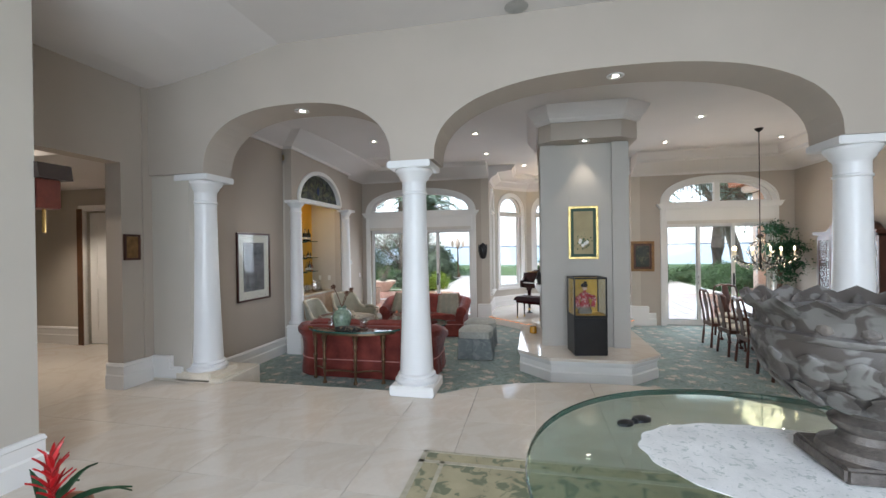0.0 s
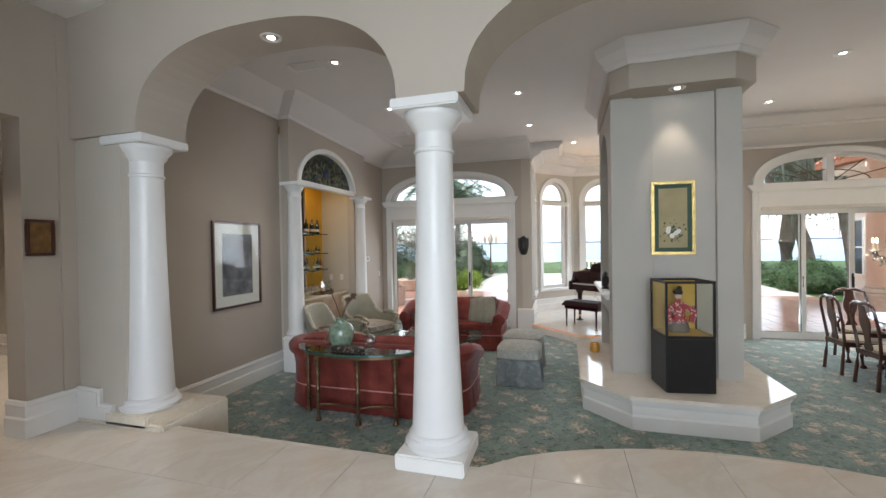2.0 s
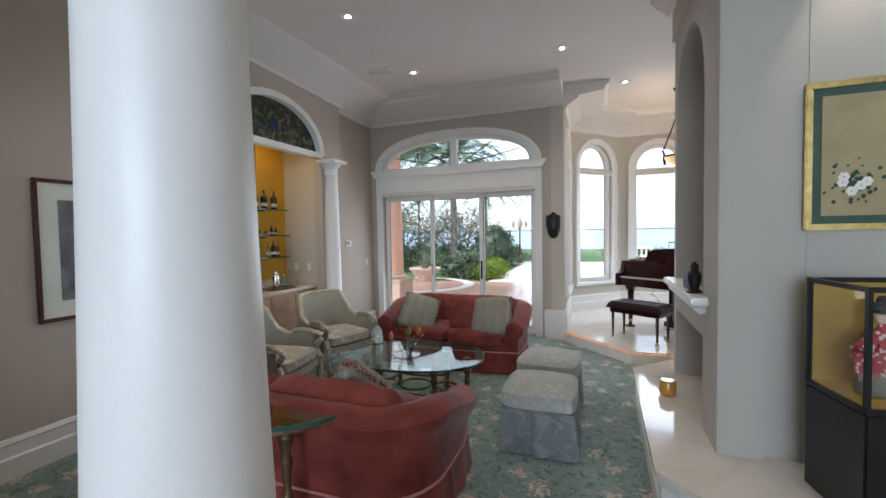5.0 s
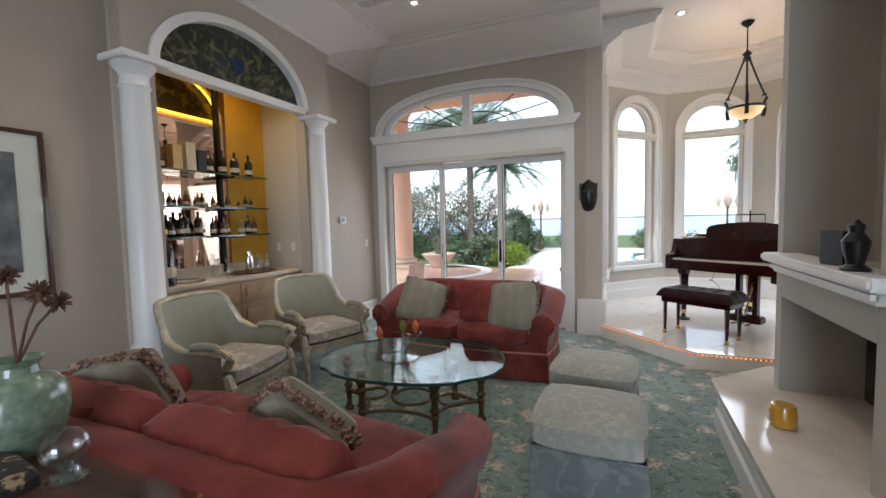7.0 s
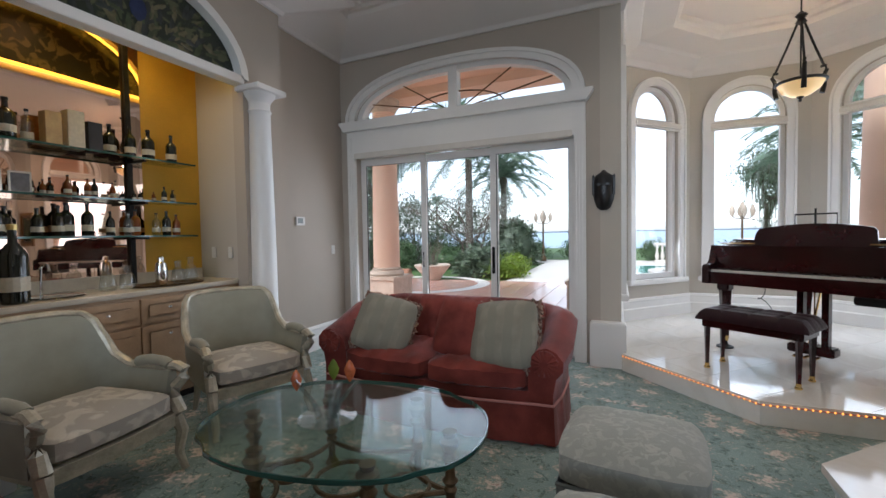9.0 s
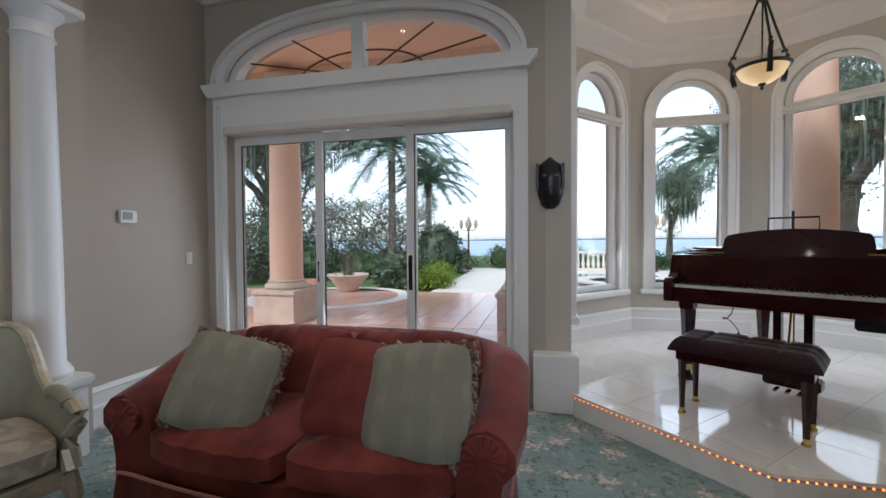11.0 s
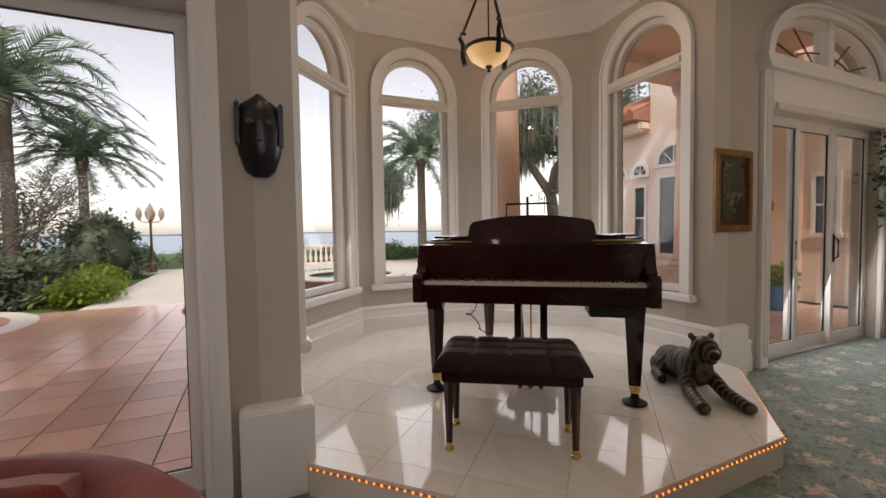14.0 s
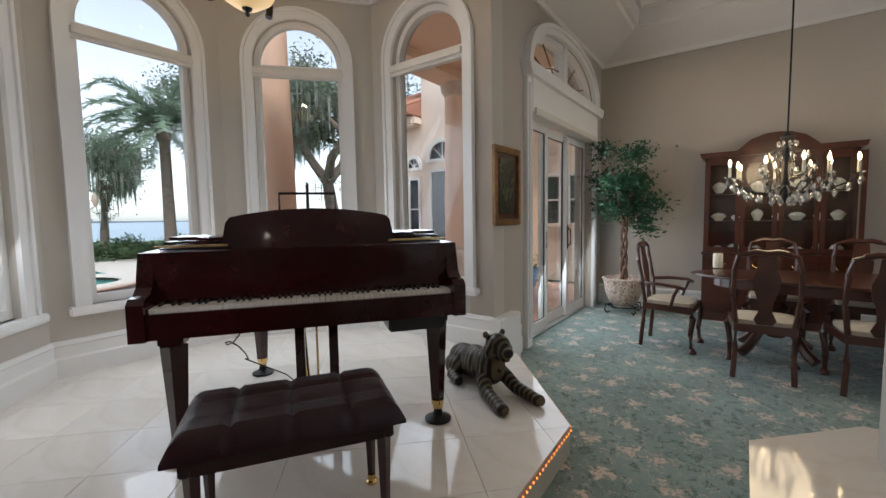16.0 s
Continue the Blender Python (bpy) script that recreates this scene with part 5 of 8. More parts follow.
cap = [(FX0 - 0.02, FY0 - 0.13), (FX0 + 0.16, FY0 - 0.30), (FX1 - 0.16, FY0 - 0.30), (FX1 + 0.1, FY0 - 0.08), (FX1 + 0.1, FY1 + 0.02), (FX0 - 0.02, FY1 + 0.02)]
part("cap_band", slab(cap, FT, 3.80), TAUPE, f, "taupe overhanging band")
cap_in = cap[::-1]
part("cap_crown", sweep([(0.0, 3.78), (0.03, 3.78), (0.06, 3.82), (0.06, 3.84), (0.13, 3.92), (0.16, 3.98), (0.18, 4.015), (0.0, 4.015)], [(x, y, 0) for x, y in cap_in], True), CEIL, f, "white crown moulding")
part("cap_core", slab(cap, 3.80, 4.018), TAUPE, f)

# painting, doll case, mantel ornaments
def picture_frame(name, m, w, h, rim, frame_mat, label, mat_w=0.0, mat_mat=None, art_mat=None, depth=0.035):
    p = thing(name, m, label, "picture")
    bm = bmesh.new()
    for x0, x1, z0, z1 in ((-w, w, h - rim, h), (-w, w, -h, -h + rim), (-w, -w + rim, -h + rim, h - rim), (w - rim, w, -h + rim, h - rim)):
        add_box(bm, x0, x1, -depth, 0.0, z0, z1, 0.006)
    part("frame", bm, frame_mat, p)
    iw, ih = w - rim, h - rim
    if mat_w:
        part("mat_board", box(-iw, iw, -0.012, -0.006, -ih, ih), mat_mat, p)
        iw, ih = iw - mat_w, ih - mat_w
    part("artwork", box(-iw, iw, -0.018, -0.012, -ih, ih), art_mat, p)
    return p


p = picture_frame("framed_painting", pose(1.45, FY0 + 0.055, 2.13), 0.225, 0.415, 0.035, GOLD, "gilt framed painting of white flowers on gold silk", 0.045, GREENMAT, SILK)
random.seed(8)
bm, bl = bmesh.new(), bmesh.new()
for k in range(70):
    x, z = random.gauss(0.0, 0.05), random.gauss(-0.16, 0.055)
    bmesh.ops.create_icosphere(bl, subdivisions=1, radius=random.uniform(0.006, 0.014), matrix=Matrix.Translation((x, -0.019, z)) @ Matrix.Diagonal((1, 0.12, 1, 1)))
for x, z in ((-0.045, -0.12), (0.03, -0.17), (0.055, -0.15), (-0.01, -0.2), (-0.05, -0.15)):
    for k in range(6):
        a = k * 1.05
        bmesh.ops.create_icosphere(bm, subdivisions=1, radius=0.014, matrix=Matrix.Translation((x + 0.015 * math.cos(a), -0.021, z + 0.015 * math.sin(a))) @ Matrix.Diagonal((1, 0.15, 1, 1)))
part("painted_leaves", bl, HOUSELEAF, p)
part("painted_flowers", bm, PAPER, p)

c = thing("doll_case", pose(1.44, 5.33, 0.34, 0, 0, 9), "kimono doll in a black framed glass case on a black stand", "display case")
part("stand", box(-0.235, 0.235, -0.21, 0.21, 0.0, 0.55, 0.008), BLACK, c)
bm = bmesh.new()
for sx in (-1, 1):
    for sy in (-1, 1):
        add_box(bm, sx * 0.225 - 0.01, sx * 0.225 + 0.01, sy * 0.2 - 0.01, sy * 0.2 + 0.01, 0.55, 1.11)
for z in (0.55, 1.10):
    for sy in (-1, 1):
        add_box(bm, -0.235, 0.235, sy * 0.2 - 0.011, sy * 0.2 + 0.011, z, z + 0.025)
    for sx in (-1, 1):
        add_box(bm, sx * 0.225 - 0.011, sx * 0.225 + 0.011, -0.19, 0.19, z, z + 0.024)
part("case_frame", bm, BLACK, c)
part("back_panel", box(-0.215, 0.215, 0.188, 0.196, 0.575, 1.10), DOLLBACK, c, "gold back panel")
part("floor_board", box(-0.215, 0.215, -0.19, 0.188, 0.551, 0.575), DOLLBACK, c)
for x0, x1, y0, y1 in ((-0.215, 0.215, -0.204, -0.2), (-0.229, -0.225, -0.19, 0.19), (0.225, 0.229, -0.19, 0.19)):
    g = part("glass_pane", box(x0, x1, y0, y1, 0.575, 1.10), PANE, c)
    g.visible_shadow = False
d = bmesh.new()
add_lathe(d, [(0.10, 0.0), (0.105, 0.03), (0.085, 0.10), (0.062, 0.17), (0.05, 0.23), (0.058, 0.27), (0.05, 0.30), (0.02, 0.325), (0.018, 0.34), (0.036, 0.365), (0.038, 0.39), (0.028, 0.42), (0.003, 0.43)], 20, (0, 0.02, 0.585), True, (1.0, 0.8))
bmesh.ops.create_icosphere(d, subdivisions=2, radius=0.046, matrix=Matrix.Translation((0, 0.035, 1.0)) @ Matrix.Diagonal((1.1, 0.9, 0.75, 1)))
bmesh.ops.create_icosphere(d, subdivisions=2, radius=0.026, matrix=Matrix.Translation((0.02, 0.05, 1.035)))
for sx, tip in ((-1, (-0.13, -0.03, 0.80)), (1, (0.12, -0.05, 0.83))):
    add_tube(d, [(sx * 0.04, 0.02, 0.87), (sx * 0.08, -0.01, 0.83), tip], 0.028, 10, 0.036)
    bmesh.ops.create_cube(d, size=1, matrix=Matrix.Translation((tip[0] * 0.92, tip[1], tip[2] - 0.07)) @ Matrix.Rotation(radians(12 * sx), 4, "Y") @ Matrix.Diagonal((0.055, 0.02, 0.14, 1)))
add_box(d, -0.06, 0.06, -0.035, 0.075, 0.80, 0.85, 0.012)
add_box(d, -0.045, 0.045, 0.07, 0.10, 0.79, 0.87, 0.01)
dl = tagged(part("doll", d, KIMONO, None, smooth=True), "small figure doll in a pink flowered kimono", "doll")
dl.matrix_world = c.matrix_world @ Matrix.Translation((-0.02, 0.0, -0.008))
v = thing("mantel_figurine", pose(0.77, 6.18, 1.27), "small black bronze figurine on the mantel", "figurine")
part("figure", lathe([(0.05, 0), (0.055, 0.01), (0.03, 0.03), (0.045, 0.09), (0.05, 0.13), (0.025, 0.17), (0.03, 0.2), (0.004, 0.225)], 14), BLACK, v, smooth=True)
v = thing("picture_stand", pose(0.78, 6.42, 1.27, 0, 0, 20), "small black framed photo on the mantel", "picture")
part("frame", box(-0.012, 0.012, -0.07, 0.07, 0.0, 0.17, 0.006), BLACK, v)
v = thing("candle_jar", pose(0.66, 6.62, 0.34), "round amber glass candle jar on the hearth", "candle")
part("jar", lathe([(0.05, 0), (0.062, 0.01), (0.066, 0.06), (0.06, 0.115), (0.055, 0.125)], 20), mat("amber_jar_glass", (0.55, 0.27, 0.02), 0.12, vary=0.15, scale=12, fine=60, bump=0, coat=0.5), v, smooth=True)
part("label", box(-0.068, -0.0655, -0.03, 0.03, 0.03, 0.08), LABEL, v)

# wall pictures and fittings
picture_frame("framed_print", pose(LEFT + 0.002, 4.98, 1.65, 0, 0, 90), 0.42, 0.56, 0.03, DARKWOOD, "grey print with a white mat in a dark wood frame", 0.13, PAPER, PRINTGREY)
gl = part("glass_pane", box(-0.39, 0.39, -0.026, -0.023, -0.53, 0.53), PANE, bpy.data.objects["framed_print"])
gl.visible_shadow = False
picture_frame("small_picture", pose(LEFT - 0.018, 2.83, 1.98, 0, 0, 90), 0.10, 0.15, 0.025, DARKWOOD, "small dark framed icon on the pier", 0.0, None, OLDGILT)
picture_frame("gilt_icon", pose(3.24, GLAZED - 0.002, 1.65), 0.26, 0.36, 0.06, OLDGILT, "dark tapestry picture in a wide gilt frame", 0.05, DARKWOOD, STAINED)
t = thing("wall_mask", pose(-0.585, GLAZED - 0.004, 1.82), "carved black wooden mask hanging on the pier", "mask")
bm = bmesh.new()
rows = []
for z, hw, dp in ((-0.20, 0.03, 0.03), (-0.17, 0.07, 0.06), (-0.08, 0.10, 0.09), (0.02, 0.105, 0.095), (0.10, 0.10, 0.09), (0.16, 0.085, 0.07), (0.19, 0.04, 0.05), (0.215, 0.015, 0.02)):
    rows.append([bm.verts.new((hw * math.sin(radians(a)), -dp * math.cos(radians(a)) + 0.0, z)) for a in (-90, -60, -30, 0, 30, 60, 90)])
for a, b in zip(rows, rows[1:]):
    for j in range(6):
        bm.faces.new((a[j], a[j + 1], b[j + 1], b[j]))
add_box(bm, -0.012, 0.012, -0.125, -0.08, -0.04, 0.06, 0.008)
for s in (-1, 1):
    add_box(bm, s * 0.1 - 0.012, s * 0.1 + 0.012, -0.05, -0.01, -0.05, 0.17, 0.008)
    add_box(bm, s * 0.045 - 0.02, s * 0.045 + 0.02, -0.105, -0.085, 0.05, 0.075, 0.008)
part("mask", bm, BLACK, t, smooth=True)
t = thing("thermostat", pose(LEFT + 0.002, 8.76, 1.58, 0, 0, 90), "white wall thermostat with a grey screen", "thermostat")
part("case", box(-0.075, 0.075, -0.025, 0, -0.05, 0.05, 0.008), PLASTIC, t)
part("screen", box(-0.05, 0.03, -0.028, -0.024, -0.025, 0.035), mat("lcd_grey", (0.25, 0.28, 0.27), 0.3, vary=0.05, scale=20, fine=80, bump=0), t)
t = thing("light_switch", pose(LEFT + 0.002, 9.36, 1.22, 0, 0, 90), "white light switch plate", "switch")
part("plate", box(-0.035, 0.035, -0.008, 0, -0.057, 0.057, 0.004), PLASTIC, t)
part("rocker", box(-0.015, 0.015, -0.012, -0.007, -0.03, 0.03, 0.002), PLASTIC, t)


# ---- wet bar ----
t = thing("bar_cabinet", pose(-4.18, 6.97, 0), "limed oak bar cabinet with drawers over panelled doors", "cabinet")
part("body", box(-0.30, 0.27, -0.93, 0.93, 0.08, 0.95), CABWOOD, t)
part("toe_kick", box(-0.30, 0.20, -0.93, 0.93, 0.0, 0.08), BLACK, t)
for i in range(4):
    y0 = -0.91 + i * 0.457
    for z0, z1, nm in ((0.72, 0.92, "drawer"), (0.11, 0.70, "cabinet_door")):
        bm = bmesh.new()
        add_box(bm, 0.27, 0.29, y0, y0 + 0.445, z0, z1, 0.004)
        add_box(bm, 0.289, 0.302, y0 + 0.05, y0 + 0.395, z0 + 0.05, z1 - 0.05, 0.012)
        d = part(nm, bm, CABWOOD, t)
        kz = (z0 + z1) / 2 if nm == "drawer" else z1 - 0.1
        part("knob", lathe([(0.006, 0), (0.016, 0.008), (0.012, 0.02), (0.002, 0.024)], 10, (0.30, y0 + 0.22, kz)), CHROME, d)
t = thing("bar_worktop", pose(-4.18, 6.97, 0.95), "polished stone bar worktop with a small sink", "worktop")
part("slab", box(-0.31, 0.31, -0.965, 0.965, 0.0, 0.04, 0.008), BARSTONE, t)
part("upstand", box(-0.31, -0.29, -0.965, 0.965, 0.04, 0.14, 0.004), BARSTONE, t)
part("sink", lathe([(0.02, 0.003), (0.15, 0.003), (0.17, 0.012), (0.18, 0.006)], 24, (0.02, -0.42, 0.04)), CHROME, t, "round steel sink", smooth=True)
part("tap", tube([(-0.16, -0.42, 0.04), (-0.16, -0.42, 0.24), (-0.12, -0.42, 0.28), (-0.06, -0.42, 0.27), (-0.04, -0.42, 0.23)], 0.011, 8), CHROME, t, smooth=True)
t = thing("bar_mirror", pose(-4.492, 6.70, 0), "bronze tinted mirror behind the bar", "mirror")
part("mirror_sheet", box(-0.004, 0.004, -0.68, 0.68, 1.09, 3.3), MIRROR, t)
SH = (1.43, 1.74, 2.11)
t = thing("bar_shelves", pose(-4.36, 6.88, 0), "three glass bar shelves on black posts", "shelf")
for z in SH:
    part("glass_shelf", box(-0.12, 0.14, -0.83, 0.83, z - 0.012, z), TABLEGLASS, t)
    part("shelf_edge", box(0.14, 0.146, -0.83, 0.83, z - 0.014, z + 0.002), GLASSEDGE, t)
    for y in (-0.66, 0.38):
        part("bracket", box(-0.12, 0.12, y - 0.012, y + 0.012, z - 0.032, z - 0.014), IRON, t)
for y in (-0.66, 0.38):
    part("post", box(-0.125, -0.095, y - 0.02, y + 0.02, 1.0, 3.4), IRON, t)


def bottle(x, y, z, h, r, m, label, cap=None, neck=0.3):
    t = thing("bottle", pose(x, y, z), label, "bottle", "bottles at the bar")
    part("body", lathe([(r * 0.9, 0), (r, 0.008), (r, h * (0.72 - neck * 0.4)), (r * 0.8, h * (0.8 - neck * 0.4)), (r * 0.32, h * (0.95 - neck * 0.6)), (r * 0.3, h * 0.95)], 14), m, t, smooth=True)
    part("cap", lathe([(r * 0.36, h * 0.93), (r * 0.36, h), (r * 0.1, h * 1.002)], 10), cap or BLACK, t)
    part("label", lathe([(r * 1.012, h * 0.16), (r * 1.012, h * 0.34)], 14, closed=False), LABEL, t)


random.seed(21)
for z, n, hs in ((SH[0], 13, (0.19, 0.27)), (SH[1], 24, (0.08, 0.17)), (SH[2], 9, (0.22, 0.34))):
    for k in range(n):
        y = 6.88 - 0.74 + 1.5 * (k + random.uniform(0.2, 0.8)) / n
        if z == SH[2] and 6.62 < y < 7.02:
            continue
        h = random.uniform(*hs)
        kind = random.random()
        m, lb = (BOTTLE_DARK, "dark glass spirits bottle with a pale label") if kind < 0.68 else (BOTTLE_AMBER, "amber whisky bottle with a cream label") if kind < 0.9 else (CRYSTAL, "clear glass decanter bottle")
        bottle(-4.36 + random.uniform(-0.06, 0.07), y, z, h, h * random.uniform(0.14, 0.19), m, lb)
bottle(-4.03, 6.29, 0.99, 0.52, 0.075, BOTTLE_DARK, "large dark green champagne bottle with gold foil neck", GOLD)
for y, w, h, m in ((6.66, 0.05, 0.26, BOXGOLD), (6.80, 0.055, 0.30, LABEL), (6.93, 0.05, 0.24, BLACK)):
    t = thing("gift_carton", pose(-4.36, y, SH[2]), "tall presentation carton for a bottle", "box", "cartons on the bar")
    part("carton", box(-w, w, -w, w, 0, h, 0.003), m, t)
for y in (6.30, 6.46):
    t = thing("photo_frame", pose(-4.34, y, SH[1]), "small silver photo frame", "picture", "photos at the bar")
    part("frame", box(-0.01, 0.01, -0.065, 0.065, 0, 0.16, 0.004), CHROME, t)
    part("photo", box(0.010, 0.013, -0.05, 0.05, 0.015, 0.145), PRINTGREY, t)
t = thing("bar_tray", pose(-4.12, 7.36, 0.99), "dark tray of bar tools on the worktop", "tray")
part("tray", lathe([(0.01, 0.0), (0.22, 0.0), (0.24, 0.015), (0.235, 0.015), (0.215, 0.006), (0.01, 0.005)], 24, (0, 0, 0), True, (0.7, 1.3)), BRONZE, t, smooth=True)
t = thing("cocktail_shaker", pose(-4.08, 7.26, 0.998), "polished steel cocktail shaker", "shaker")
part("body", lathe([(0.04, 0), (0.045, 0.01), (0.05, 0.14), (0.04, 0.19), (0.022, 0.205)], 18), CHROME, t, smooth=True)
part("lid", lathe([(0.023, 0.205), (0.022, 0.24), (0.005, 0.25)], 14), CHROME, t, smooth=True)
for y, h in ((7.42, 0.2), (7.54, 0.23), (6.86, 0.2), (7.0, 0.19)):
    t = thing("glass_pitcher", pose(-4.10, y, 0.998), "clear cut glass decanter on the bar", "decanter", "decanters on the bar")
    part("body", lathe([(0.05, 0), (0.06, 0.03), (0.045, h * 0.6), (0.022, h * 0.72), (0.03, h)], 16), CRYSTAL, t, smooth=True)
for y in (7.62, 7.74):
    t = thing("outlet", pose(-4.02, 7.948, 1.25), "white switch plate in the bar", "switch", "switches in the bar")
    t.location.x = -4.3 + (y - 7.62) * 2
    part("plate", box(-0.035, 0.035, -0.008, 0, -0.057, 0.057, 0.004), PLASTIC, t)
t = tagged(new("lunette_window"), "dark leaded glass lunette with a blue oval over the bar", "window", kind="structure")
t.location = (BARX, (B0 + B1) / 2, 0)
bm = bmesh.new()
hh = (B1 - B0) / 2
add_prism(bm, [(-hh + 0.03, 2.93)] + arc(0, 2.93, hh - 0.03, 0.56, 180, 0, 22)[1:-1] + [(hh - 0.03, 2.93)], -0.075, -0.065, lambda u, v, w: (w, u, v))
part("leaded_glass", bm, STAINED, t)
random.seed(12)
LEADS = [mat("leaded_green_%d" % k, c, 0.25, vary=0.4, scale=14, fine=60, bump=0.1) for k, c in enumerate(((0.05, 0.065, 0.03), (0.11, 0.10, 0.05), (0.03, 0.035, 0.03)))]
for k in range(90):
    a, rr = random.uniform(8, 172), random.uniform(0.12, 0.9)
    u, v = (hh - 0.05) * rr * math.cos(radians(a)), 2.95 + 0.52 * rr * math.sin(radians(a))
    bm = bmesh.new()
    ang, ln = radians(a + random.uniform(-50, 50)), random.uniform(0.05, 0.10)
    bmesh.ops.create_icosphere(bm, subdivisions=1, radius=1, matrix=Matrix.Translation((-0.062, u, v)) @ Matrix.Rotation(ang, 4, "X") @ Matrix.Diagonal((0.005, ln, ln * 0.28, 1)))
    part("glass_piece", bm, LEADS[k % 3], t)
part("blue_oval", lathe([(0.003, -0.1), (0.05, -0.06), (0.065, 0), (0.05, 0.06), (0.003, 0.1)], 16, (-0.06, 0.0, 3.16), True, (0.15, 1)), mat("cobalt_glass", (0.02, 0.03, 0.08), 0.1, vary=0.2, scale=10, fine=40, bump=0), t, "dark blue glass oval")
bm = bmesh.new()
add_prism(bm, arc(0, 2.9, hh + 0.05, 0.66, 180, 0, 22) + arc(0, 2.9, hh - 0.03, 0.58, 0, 180, 22), -0.1, 0.03, lambda u, v, w: (w, u, v))
add_box(bm, -0.1, 0.03, -hh, hh, 2.85, 2.93, 0.006)
part("lunette_frame", bm, WHITE, t)
part("cove_light", tube([(-0.13, u, v) for u, v in arc(0, 2.92, hh - 0.06, 0.54, 0, 180, 22)] + [(-0.13, hh - 0.06, 2.9)], 0.014, 6), NEON, t, "glowing amber light tube")
spot_lamp("bar_light", (-4.2, 6.97, 3.55), (-4.3, 6.97, 1.0), 18, 130, (1.0, 0.72, 0.35), 0.15)


# ---- grand piano, bench, tiger ----
P = pose(0.985, 9.49, STAGE, 0, 0, -37.7) @ Matrix.Diagonal((1.025, 1.0, 1.035, 1))
t = thing("grand_piano", P, "polished mahogany grand piano with its lid folded back", "piano")
rim = [(-0.75, 0.10), (-0.75, 1.30), (-0.70, 1.48), (-0.55, 1.60), (-0.36, 1.60), (-0.18, 1.48), (-0.02, 1.26), (0.16, 1.06), (0.38, 0.93), (0.58, 0.82), (0.71, 0.66), (0.75, 0.45), (0.75, 0.10)]
part("rim", slab(rim, 0.74, 1.03), MAHOG, t)
part("keybed", box(-0.75, 0.75, -0.03, 0.5, 0.66, 0.745, 0.006), MAHOG, t)
part("key_slip", box(-0.70, 0.70, -0.035, -0.01, 0.735, 0.775, 0.004), MAHOG, t)
for s in (-1, 1):
    bm = bmesh.new()
    x0, x1 = (s * 0.755, s * 0.69) if s < 0 else (0.69, 0.755)
    add_prism(bm, [(-0.05, 0.66), (-0.05, 0.82), (-0.02, 0.845), (0.03, 0.85), (0.07, 0.88), (0.10, 0.98), (0.12, 1.03), (0.16, 1.03), (0.16, 0.66)], x0, x1, lambda u, v, w: (w, u, v))
    part("cheek", bm, MAHOG, t)
part("fallboard", box(-0.69, 0.69, 0.135, 0.16, 0.79, 1.02, 0.006), MAHOG, t)
for k in range(52):
    x = -0.685 + 1.37 * k / 52
    part("white_key", box(x + 0.001, x + 0.0253, -0.012, 0.135, 0.775, 0.795, 0.0), IVORY, t)
for k in range(51):
    if k % 7 in (1, 4):
        continue
    x = -0.685 + 1.37 * (k + 1) / 52
    part("black_key", box(x - 0.0055, x + 0.0055, 0.04, 0.135, 0.795, 0.807, 0.0015), BLACK, t)
lid = [(x * 1.012, 0.10 + (y - 0.10) * 1.01) for x, y in rim]
part("lid", slab([(-0.76, 0.48), (-0.76, 1.30)] + lid[2:11] + [(0.76, 0.48)], 1.04, 1.062), MAHOG, t)
part("lid_front_flap", box(-0.74, 0.74, 0.50, 0.80, 1.066, 1.085, 0.004), MAHOG, t)
for s in (-1, 1):
    bm = bmesh.new()
    for q in range(4):
        a, b = (0.40, 0.70 - 0.04 * q)
        add_box(bm, min(s * a, s * b), max(s * a, s * b), 0.22 + 0.05 * q, 0.40 + 0.02 * q, 1.032 + 0.014 * q, 1.042 + 0.014 * q)
    part("music_ledge", bm, MAHOG, t)
    part("ledge_trim", box(min(s * 0.40, s * 0.72), max(s * 0.40, s * 0.72), 0.205, 0.215, 1.045, 1.055), BRASS, t)
bm = bmesh.new()
add_prism(bm, [(-0.44, 1.03), (-0.42, 1.16), (-0.40, 1.185), (-0.33, 1.20), (-0.18, 1.22), (0, 1.228), (0.18, 1.22), (0.33, 1.20), (0.40, 1.185), (0.42, 1.16), (0.44, 1.03)], 0.0, 0.022, lambda u, v, w: (u, 0.24 + w + (v - 1.03) * 0.3, v))
part("music_desk", bm, MAHOG, t)
part("maker_emblem", lathe([(0.004, 0), (0.012, 0.012), (0.007, 0.03), (0.013, 0.045), (0.003, 0.06)], 10, (0.02, 0.27, 1.055), True, (1, 0.3)), PAPER, t, "small pale lyre emblem")
for lx, ly in ((-0.66, 0.20), (0.66, 0.20), (-0.42, 1.36)):
    bm = bmesh.new()
    add_box(bm, lx - 0.055, lx + 0.055, ly - 0.055, ly + 0.055, 0.58, 0.665, 0.01)
    add_lathe(bm, [(0.036, 0.10), (0.062, 0.58)], 4, (lx, ly, 0))
    lg = part("leg", bm, MAHOG, t)
    part("ferrule", lathe([(0.018, 0.06), (0.03, 0.075), (0.036, 0.12), (0.038, 0.125)], 14, (lx, ly, 0)), BRASS, lg)
    part("caster_cup", lathe([(0.075, 0.002), (0.078, 0.014), (0.055, 0.024), (0.03, 0.035), (0.022, 0.065)], 18, (lx, ly, 0)), IRON, lg)
bm = bmesh.new()
for s in (-1, 1):
    add_box(bm, s * 0.09 - 0.025, s * 0.09 + 0.025, 0.32, 0.40, 0.12, 0.66, 0.006)
add_box(bm, -0.17, 0.17, 0.28, 0.42, 0.07, 0.15, 0.012)
ly = part("pedal_lyre", bm, MAHOG, t)
